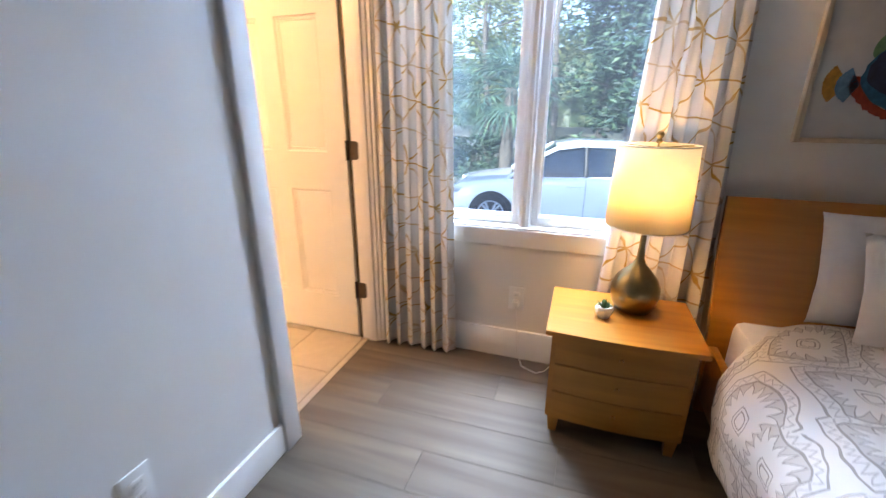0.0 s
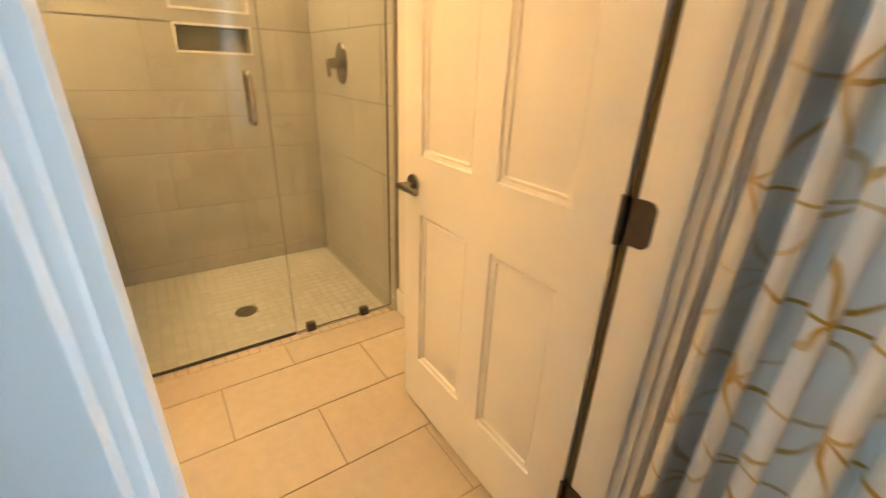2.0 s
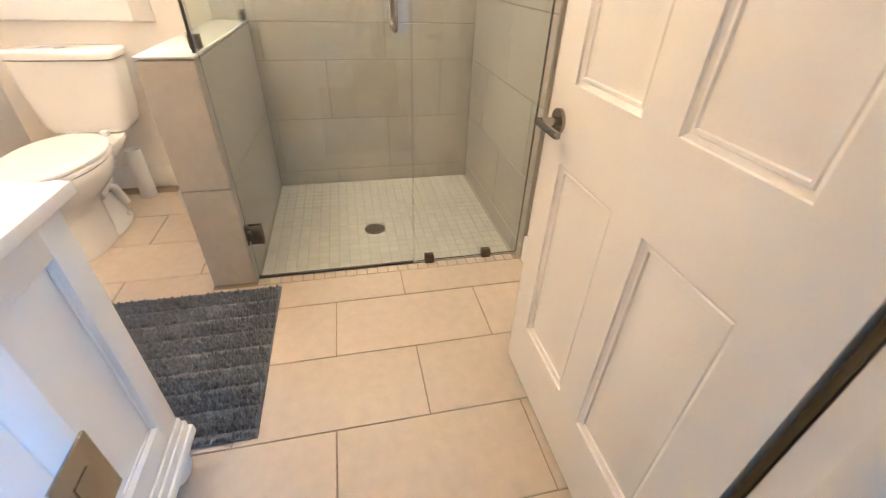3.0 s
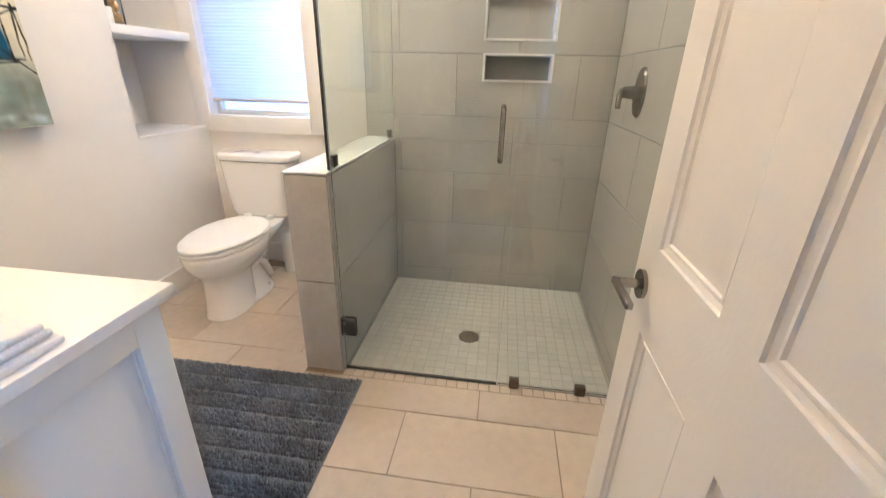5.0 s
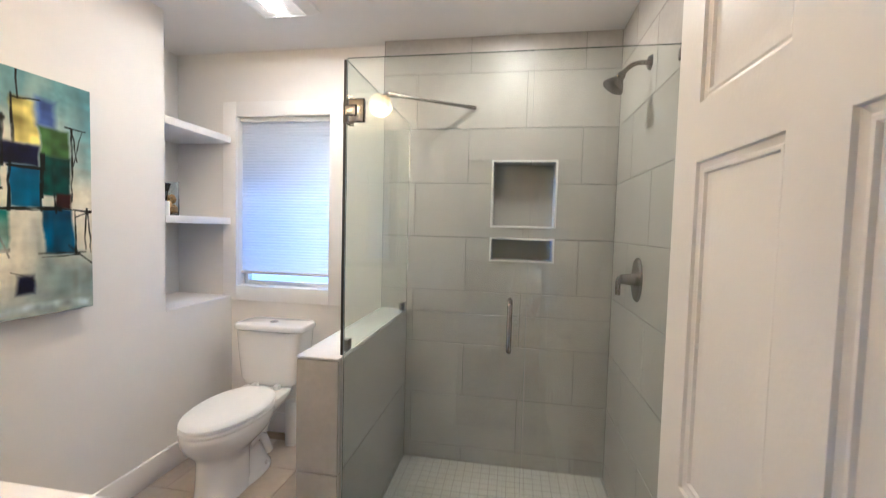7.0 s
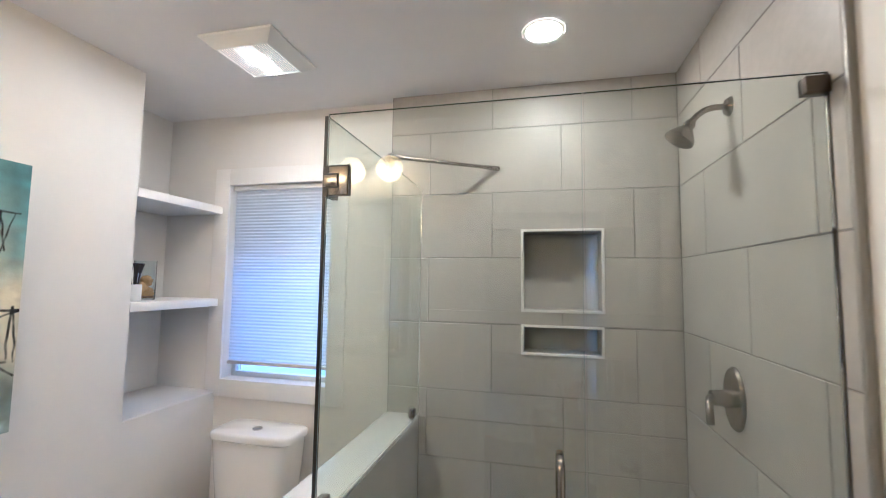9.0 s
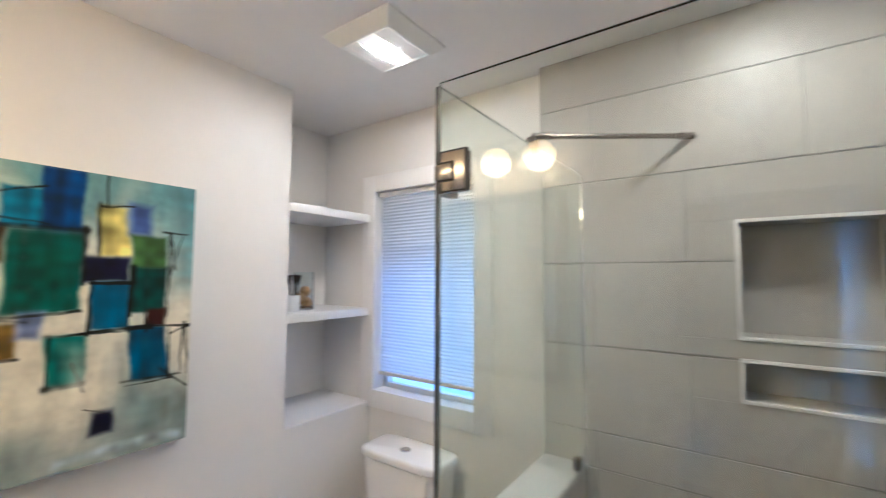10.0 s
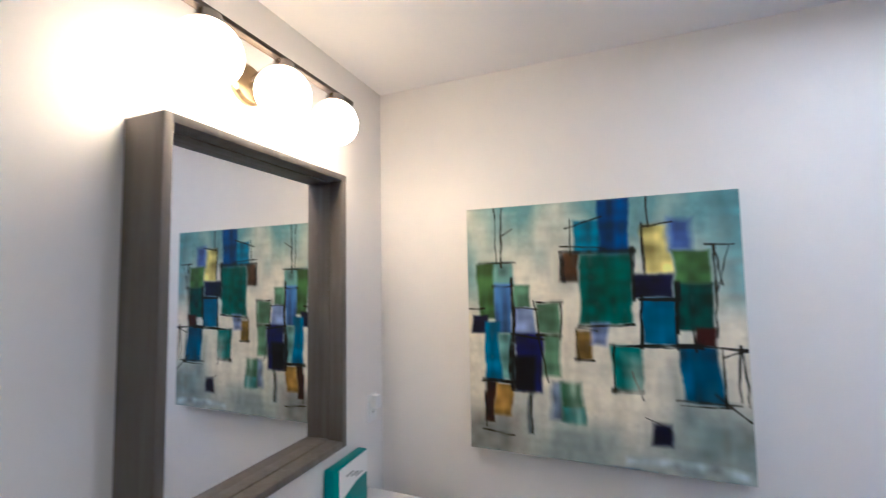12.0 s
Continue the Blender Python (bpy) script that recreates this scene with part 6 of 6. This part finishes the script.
def leaf_mat(name, colour):
    m = cloth_through(name, colour, 0.35, 0.55)
    n, l = m.node_tree.nodes, m.node_tree.links
    geo = n.new("ShaderNodeNewGeometry")
    c = ramp(n, l, geo.outputs["Random Per Island"], (0.0, tuple(k * 0.45 for k in colour)), (0.6, colour), (1.0, (colour[0] * 2.2, colour[1] * 1.7, colour[2] * 1.2)))
    l.new(c, n["Principled BSDF"].inputs["Base Color"])
    for node in n:
        if node.type == "BSDF_TRANSLUCENT":
            l.new(c, node.inputs[0])
    return m


LEAF = [leaf_mat("leaf_dark", (0.05, 0.115, 0.08)), leaf_mat("leaf_mid", (0.08, 0.16, 0.1)), leaf_mat("leaf_light", (0.16, 0.21, 0.1))]


def leaves(rnd, clumps, per, size):
    """Leaves as small bent blades, strewn through clumps of (centre, radius)."""
    verts, faces = [], []
    for c, r in clumps:
        for _ in range(per):
            d = Vector((rnd.gauss(0, 1), rnd.gauss(0, 1), rnd.gauss(0, 0.7)))
            p = c + d.normalized() * r * rnd.random() ** 0.45
            a = Vector((rnd.gauss(0, 1), rnd.gauss(0, 1), rnd.gauss(0, 0.6))).normalized()
            b = a.orthogonal().normalized()
            k = size * rnd.uniform(0.6, 1.4)
            i = len(verts)
            n = a.cross(b) * k * 0.2
            verts += [p - a * k, p + b * k * 0.4 + n, p + a * k, p - b * k * 0.4 + n]
            faces += [(i, i + 1, i + 2), (i, i + 2, i + 3)]
    return verts, faces


def strewn(name, rnd, clumps, per, size, material, parent):
    verts, faces = leaves(rnd, clumps, per, size)
    me = bpy.data.meshes.new(name)
    o = ORIGIN[parent.name]
    me.from_pydata([v - o for v in verts], [], faces)
    me.materials.append(material)
    ob = new(name, me)
    ob.parent = parent
    return ob


def tree(x, y, h, spread, seed, low=0.35, thick=0.14, kind=1, per=150, size=0.12):
    rnd = random.Random(seed)
    ob = thing("tree", (x, y, GROUND), rnd.choice(("tall broadleaf tree with a dark slender trunk", "leafy tree with an uneven green crown")), "tree", "trees beyond the driveway")
    lean = Vector((rnd.uniform(-0.06, 0.06), rnd.uniform(-0.04, 0.04), 1))
    base = Vector((x, y, GROUND - 0.05))
    bm = bmesh.new()
    rings = []
    for i in range(9):
        t = i / 8
        c = base + lean * h * t + Vector((0.08 * noise.noise(Vector((seed, t * 3, 0))), 0.08 * noise.noise(Vector((t * 3, seed, 2))), 0)) * h * 0.3
        r = thick * (1.25 if i == 0 else 1) * (1 - 0.8 * t)
        rings.append([c + Vector((r * math.cos(k), r * math.sin(k), 0)) for k in [2 * math.pi * j / 10 for j in range(10)]])
    loft(bm, rings)
    part("trunk", bm, bark, ob)
    clumps = []
    for i in range(13):
        t = low + (1 - low) * (i + 0.5) / 13
        start = base + lean * h * t
        a = i * 2.4 + rnd.uniform(-0.5, 0.5)
        ln = spread * (1.1 - 0.65 * t) * rnd.uniform(0.7, 1.25)
        end = start + Vector((math.cos(a) * ln, math.sin(a) * ln, ln * rnd.uniform(0.05, 0.5)))
        bm = bmesh.new()
        tube(bm, [start, start.lerp(end, 0.5) + Vector((0, 0, 0.1)), end], thick * 0.22, 6)
        part("limb", bm, bark, ob)
        clumps += [(end, spread * 0.34), (start.lerp(end, 0.6), spread * 0.28), (end + Vector((rnd.gauss(0, 0.4), rnd.gauss(0, 0.4), rnd.gauss(0, 0.3))) * spread * 0.5, spread * 0.22)]
    clumps.append((base + lean * h, spread * 0.35))
    strewn("crown", rnd, clumps, per, size, LEAF[kind], ob)


def shrub(x, y, r, h, seed, kind):
    rnd = random.Random(seed)
    ob = thing("shrub", (x, y, GROUND), "dense dark green shrub under the trees", "shrub", "shrubs beyond the driveway")
    bm = bmesh.new()
    for i in range(5):
        a = i * 1.3
        rod(bm, (x, y, GROUND), (x + r * 0.5 * math.cos(a), y + r * 0.5 * math.sin(a), GROUND + h * 0.7), 0.02, 6, 0.008)
    part("stems", bm, bark, ob)
    clumps = [(Vector((x + rnd.gauss(0, 0.4) * r, y + rnd.gauss(0, 0.3) * r, GROUND + h * rnd.uniform(0.15, 0.85))), r * 0.45) for _ in range(9)]
    strewn("foliage", rnd, clumps, 150, 0.1, LEAF[kind], ob)


def palm(x, y, h, seed):
    rnd = random.Random(seed)
    ob = thing("palm", (x, y, GROUND), "fan palm with drooping blue-green fronds", "palm tree")
    rings = []
    for i in range(8):
        t = i / 7
        r = 0.17 - 0.03 * t + 0.015 * (i % 2)
        rings.append([(x + 0.1 * t + r * math.cos(k), y + r * math.sin(k), GROUND - 0.05 + h * t) for k in [2 * math.pi * j / 12 for j in range(12)]])
    part("trunk", loft(bmesh.new(), rings), bark, ob)
    frond = leaf_mat("palm_frond", (0.085, 0.19, 0.16))
    top = Vector((x + 0.1, y, GROUND + h - 0.1))
    for i in range(30):
        a, up = i * 2.4, 1.1 - 1.9 * (i / 30) + rnd.uniform(-0.1, 0.1)
        out = Vector((math.cos(a) * math.cos(up), math.sin(a) * math.cos(up), math.sin(up)))
        hub = top + out * rnd.uniform(0.6, 0.9)
        bm = bmesh.new()
        tube(bm, [top, top.lerp(hub, 0.5) + Vector((0, 0, 0.04)), hub], 0.014, 5)
        side = out.cross(Vector((0, 0, 1))).normalized()
        for k in range(17):
            b = (k / 16 - 0.5) * 3.6
            d = (out * math.cos(b) + side * math.sin(b)).normalized()
            ln = 0.95 * (1 - 0.25 * abs(b) / 1.8) * rnd.uniform(0.85, 1.1)
            w = d.cross(out.cross(side)).normalized() * 0.022
            m, e = hub + d * ln * 0.55, hub + d * ln + Vector((0, 0, -0.28 * ln))
            q = [bm.verts.new(p) for p in (hub, m + w, e, m - w)]
            bm.faces.new(q)
        part("frond", bm, frond, ob, smooth=0)


palm(-1.8, 11.2, 2.75, 3)
palm(-4.2, 13.5, 2.6, 4)
tree(-0.95, 13.0, 9.0, 2.4, 11, low=0.6, thick=0.13, per=80)
tree(1.35, 13.6, 5.4, 2.2, 12, low=0.22, kind=0, per=170)
tree(-3.4, 16.0, 10.0, 3.2, 13, low=0.3, kind=2, per=85)
tree(4.1, 15.0, 8.5, 2.9, 14, low=0.25, kind=0, per=110)
tree(7.2, 17.5, 10.0, 3.4, 15, low=0.25, kind=1, per=100)
tree(10.5, 21.0, 11.0, 3.6, 16, low=0.2, kind=2, per=170)
tree(0.6, 20.0, 11.0, 3.5, 17, low=0.3, kind=2, per=85)
tree(-7.5, 19.0, 11.0, 3.8, 18, low=0.2, kind=1, per=170)
tree(3.0, 36.0, 14.0, 5.0, 19, low=0.15, kind=1, per=200, size=0.2)
tree(12.0, 38.0, 14.0, 5.5, 20, low=0.12, kind=2, per=200, size=0.2)
tree(-6.0, 37.0, 14.0, 5.5, 21, low=0.12, kind=2, per=200, size=0.2)
tree(22.0, 37.0, 14.0, 5.5, 22, low=0.12, kind=1, per=200, size=0.2)
tree(-17.0, 36.0, 14.0, 5.5, 23, low=0.12, kind=1, per=200, size=0.2)
for i in range(13):
    shrub(-8.5 + 1.55 * i + 0.5 * math.sin(i * 3), 13.2 + 1.6 * math.sin(i * 2.3) + 0.25 * abs(i - 5), 1.0, 1.5 + 0.35 * math.sin(i * 1.7), 40 + i, i % 2)
far = bpy.data.materials.new("far_wood")
far.use_nodes = True
fn, fl = far.node_tree.nodes, far.node_tree.links
fg, ft = fn.new("ShaderNodeNewGeometry"), fn.new("ShaderNodeTexNoise")
ft.inputs["Scale"].default_value, ft.inputs["Detail"].default_value = 0.7, 9.0
fl.new(fg.outputs["Position"], ft.inputs["Vector"])
fl.new(ramp(fn, fl, ft.outputs[0], (0.35, (0.02, 0.035, 0.02)), (0.55, (0.07, 0.11, 0.05)), (0.7, (0.2, 0.22, 0.1))), fn["Principled BSDF"].inputs["Base Color"])
bm = bmesh.new()
rows = []
for i in range(161):
    x = -160 + 2 * i
    y = 62 + 3 * math.sin(i * 0.7)
    rows.append([(x, y, GROUND), (x, y + 0.5, GROUND + 5), (x, y + 2, GROUND + 9 + 3.5 * noise.noise(Vector((i * 0.33, 1, 0))) + 2 * noise.noise(Vector((i * 1.3, 4, 0))))])
loft(bm, rows, cap=False, closed=False)
solid("backdrop", bm, far, "distant wood along the horizon", "woods", "structure", smooth=0)


# ---- parked car ----
def car(at, turn):
    ob = thing("parked_car", at, "white compact crossover car parked along the driveway", "car")
    ob.rotation_euler = (0, 0, turn)
    ORIGIN[ob.name] = Vector((0, 0, 0))
    white = mat("car_paint", (0.78, 0.79, 0.8), 0.25, Coat_Weight=0.7, Coat_Roughness=0.05)
    dark = mat("car_trim", (0.02, 0.02, 0.022), 0.5)
    tint = mat("car_glass", (0.012, 0.02, 0.03), 0.06, Coat_Weight=1.0)
    rubber = mat("tyre_rubber", (0.018, 0.018, 0.02), 0.8)
    alloy = mat("alloy", (0.5, 0.5, 0.52), 0.3, 0.9)
    red = mat("tail_red", (0.35, 0.02, 0.02), 0.2)
    # lower body: stations of (x, half width, low, shoulder)
    st = ((-0.86, 0.62, 0.42, 0.66), (-0.8, 0.78, 0.3, 0.78), (-0.6, 0.87, 0.25, 0.88), (-0.3, 0.91, 0.24, 0.94), (0.2, 0.92, 0.23, 1.0), (0.6, 0.92, 0.22, 1.05), (1.4, 0.92, 0.22, 1.07), (2.2, 0.925, 0.23, 1.1), (2.8, 0.92, 0.26, 1.12), (3.2, 0.89, 0.3, 1.12), (3.4, 0.84, 0.4, 1.08), (3.47, 0.76, 0.5, 0.98))
    bm = bmesh.new()
    rings = []
    for x, w, lo, hi in st:
        rings.append([(x, -w * 0.8, lo), (x, -w * 0.95, lo + 0.03), (x, -w, lo + 0.16), (x, -w * 1.0, lo + (hi - lo) * 0.55), (x, -w * 0.985, hi - 0.1), (x, -w * 0.93, hi - 0.02), (x, -w * 0.8, hi), (x, w * 0.8, hi), (x, w * 0.93, hi - 0.02), (x, w * 0.985, hi - 0.1), (x, w, lo + (hi - lo) * 0.55), (x, w, lo + 0.16), (x, w * 0.95, lo + 0.03), (x, w * 0.8, lo)])
    loft(bm, rings)
    body = part("body", bm, white, ob, smooth=50)
    # cabin: (x, half width, height)
    cab = ((0.28, 0.78, 1.0), (0.75, 0.72, 1.38), (1.1, 0.66, 1.57), (1.5, 0.64, 1.635), (2.2, 0.64, 1.63), (2.75, 0.63, 1.56), (3.05, 0.66, 1.4), (3.3, 0.74, 1.1))
    bm = bmesh.new()
    loft(bm, [[(x, -min(0.84, w + 0.2), 1.0), (x, -w - 0.015, (h - 1.0) * 0.9 + 1.0), (x, -w * 0.85, h), (x, w * 0.85, h), (x, w + 0.015, (h - 1.0) * 0.9 + 1.0), (x, min(0.84, w + 0.2), 1.0)] for x, w, h in cab])
    part("windows", bm, tint, ob, "dark tinted car glass", smooth=50)
    bm = bmesh.new()
    loft(bm, [[(x, -w * 0.98 - 0.02, h - 0.045), (x, -w * 0.86, h + 0.012), (x, w * 0.86, h + 0.012), (x, w * 0.98 + 0.02, h - 0.045)] for x, w, h in cab[2:7]])
    part("roof", bm, white, ob, smooth=50)
    for s in (-1, 1):
        pts = [(x, s * (w + 0.035), 1.0 + (h - 1.0) * 0.93) for x, w, h in cab]
        bm = bmesh.new()
        tube(bm, pts[:5] + pts[5:], 0.038, 8)
        part("roof_pillar", bm, white, ob)
        for x0, x1 in ((1.62, 1.6), (2.62, 2.72)):
            bm = bmesh.new()
            rod(bm, (x0, s * 0.845, 1.05), (x1, s * 0.685, 1.56), 0.035, 8)
            part("door_pillar", bm, dark if x0 < 2 else white, ob)
        bm = boxes((0.62, 0.82, s * 0.9, s * 1.06, 1.05, 1.18), r=0.03)
        part("wing_mirror", bm, white, ob)
        part("sill_trim", boxes((0.35, 2.35, s * 0.885, s * 0.935, 0.22, 0.3), r=0.01), dark, ob)
        part("tail_lamp", boxes((3.12, 3.42, s * 0.72, s * 0.895, 0.93, 1.03), r=0.02), red, ob, "red tail lamp")
        part("headlamp", boxes((-0.8, -0.5, s * 0.62, s * 0.86, 0.72, 0.82), r=0.02), alloy, ob, "clear headlamp")
        for x in (1.3, 2.2):
            part("door_handle", boxes((x, x + 0.18, s * 0.92, s * 0.945, 0.9, 0.925), r=0.006), white, ob)
        for x in (0.72, 1.62, 2.55):
            part("door_gap", boxes((x - 0.004, x + 0.004, s * 0.912, s * 0.924, 0.34, 1.02)), dark, ob)
        for wx in (0.0, 2.7):
            bm = bmesh.new()
            rod(bm, (wx, s * 0.88, 0.36), (wx, s * 0.935, 0.36), 0.415, 36)
            part("wheel_arch", bm, dark, ob, "black wheel arch")
            bm = bmesh.new()
            prof = ((0.22, 0.70), (0.34, 0.71), (0.36, 0.74), (0.36, 0.9), (0.34, 0.945), (0.245, 0.95))
            loft(bm, [[(wx + r * math.cos(2 * math.pi * i / 40), s * d, 0.36 + r * math.sin(2 * math.pi * i / 40)) for i in range(40)] for r, d in prof], cap=False)
            wheel = part("wheel", bm, rubber, ob, "black tyre", smooth=50)
            bm = bmesh.new()
            loft(bm, [[(wx + r * math.cos(2 * math.pi * i / 40), s * d, 0.36 + r * math.sin(2 * math.pi * i / 40)) for i in range(40)] for r, d in ((0.25, 0.93), (0.25, 0.952), (0.225, 0.952), (0.215, 0.9))], cap=False)
            for k in range(10):
                a = 2 * math.pi * k / 10
                b = a + (0.16 if k % 2 else -0.16)
                rod(bm, (wx + 0.03 * math.cos(a), s * 0.935, 0.36 + 0.03 * math.sin(a)), (wx + 0.232 * math.cos(b), s * 0.945, 0.36 + 0.232 * math.sin(b)), 0.016, 6)
            rod(bm, (wx, s * 0.9, 0.36), (wx, s * 0.955, 0.36), 0.045, 16)
            part("rim", bm, alloy, wheel, "silver spoked rim")
    part("bumper", boxes((3.36, 3.5, -0.8, 0.8, 0.35, 0.55), r=0.03), dark, ob)
    part("grille", boxes((-0.89, -0.8, -0.45, 0.45, 0.45, 0.68), r=0.02), dark, ob)
    part("spoiler", boxes((2.95, 3.2, -0.62, 0.62, 1.5, 1.54), r=0.015), white, ob)


car((-1.47, 8.58, GROUND + 0.012), 0.11)

# ---- loose pieces of walls and floors ----
tiled_wall(tile_wall_west, "+x", TILE_W, 0.008, PONY_S + 0.003, TILE_N, PONY_Z, TOP, (1.135, 1.465), [(a - 0.012, b + 0.012, c - 0.012, d + 0.012) for a, b, c, d in NICHES])
tiled_wall(tile_wall_west, "+x", TILE_W, 0.008, PONY_N, TILE_N, -0.03, PONY_Z, (1.135, 1.465))
tiled_wall(tile_wall_north, "-y", TILE_N, 0.008, TILE_W, -2.262, -0.03, TOP, (-2.72, -3.05))
tiled_wall(pony, "-y", PONY_S, 0.011, TILE_W, PONY_E - 0.011, 0.0, PONY_Z - 0.003, (-3.5, -3.5), first=0.463, course=0.462, length=1.3)
tiled_wall(pony, "+y", PONY_N, 0.011, TILE_W, PONY_E - 0.011, -0.03, PONY_Z - 0.003, (-3.5, -3.5), first=0.463, course=0.462, length=1.3)
tiled_wall(pony, "+x", PONY_E, 0.011, PONY_S, PONY_N, 0.0, PONY_Z - 0.003, (0.8, 0.8), first=0.463, course=0.462)

# bathroom floor: 0.3 by 0.6 m tiles, half a tile out from row to row
row_x, row_w, gap = -1.789, 0.302, 0.004
for k in range(-6, 5):
    a, b = row_x - (k + 1) * row_w, row_x - k * row_w
    y = (1.438 if k % 2 == 0 else 1.735) - 6 * 0.604
    while y < BATH_N:
        for u0, u1, v0, v1 in cut_rect((max(a, BATH_W), min(b, SEAM_X), max(y, BATH_S), min(y + 0.604, BATH_N)), ((TILE_W - 1, GLASS_X + 0.052, PONY_S, BATH_N + 1),)):
            if u1 - u0 > 0.02 and v1 - v0 > 0.02:
                piece("floor_tile", bath_floor, floor_tile_face, ((u0 + u1) / 2, (v0 + v1) / 2, -0.004), (u1 - u0 - gap, v1 - v0 - gap, 0.008))
        y += 0.604
# strip of small tiles before the glass
y = PONY_N + 0.002
while y < TILE_N - 0.03:
    piece("strip_tile", bath_floor, floor_tile_face, (GLASS_X + 0.028, y + 0.0235, -0.004), (0.046, 0.0445, 0.008))
    y += 0.0485

# mosaic of the shower floor, falling to the drain
pitch, count = 0.0508, 0
rest = bmesh.new()
cells = [(TILE_W + 0.004 + pitch * (i + 0.5), PONY_N + 0.004 + pitch * (j + 0.5)) for i in range(20) for j in range(25)]
cells = [c for c in cells if c[0] < GLASS_X - 0.03 and c[1] < TILE_N - 0.02 and math.hypot(c[0] + 2.712, c[1] - 1.65) > 0.055]
for x, y in sorted(cells, key=lambda c: -c[0]):
    z = -0.034 + 0.010 * min(1.0, math.hypot(x + 2.712, y - 1.65) / 0.6)
    if count < 300:
        piece("mosaic_tile", pan, pan_tile_face, (x, y, z), (pitch - 0.0028, pitch - 0.0028, 0.008), 0.001)
    else:
        box(rest, x - pitch / 2 + 0.0018, x + pitch / 2 - 0.0018, y - pitch / 2 + 0.0018, y + pitch / 2 - 0.0018, z - 0.004, z + 0.004)
    count += 1
bed_of_grout, rings = bmesh.new(), []
for i in range(22):
    row = []
    for j in range(27):
        x, y = min(TILE_W + 0.004 + pitch * i, GLASS_X - 0.013), min(PONY_N + 0.002 + pitch * j, TILE_N - 0.001)
        row.append((x, y, -0.0312 + 0.010 * min(1.0, math.hypot(x + 2.712, y - 1.65) / 0.6)))
    rings.append(row)
loft(bed_of_grout, rings, cap=False, closed=False)
part("grout", bed_of_grout, pan_grout, pan)
ob = part("mosaic_rest", rest, pan_tile_face, pan, smooth=0)
ob["kind"] = "stuff"

# bedroom planks, laid along the window wall
rows, width = 0, 0.18
y = BED_N
while y > SOUTH:
    x = SEAM_X + 0.001 - (rows * 0.47) % 1.22
    w = min(width, y - SOUTH)
    while x < EAST:
        a, b = max(x, SEAM_X + 0.001), min(x + 1.22, EAST)
        if b - a > 0.05 and w > 0.03:
            piece("plank", floor, plank_wood, ((a + b) / 2, y - w / 2, -0.004), (b - a - 0.001, w - 0.001, 0.008), 0.0006)
        x += 1.22
    y -= width
    rows += 1
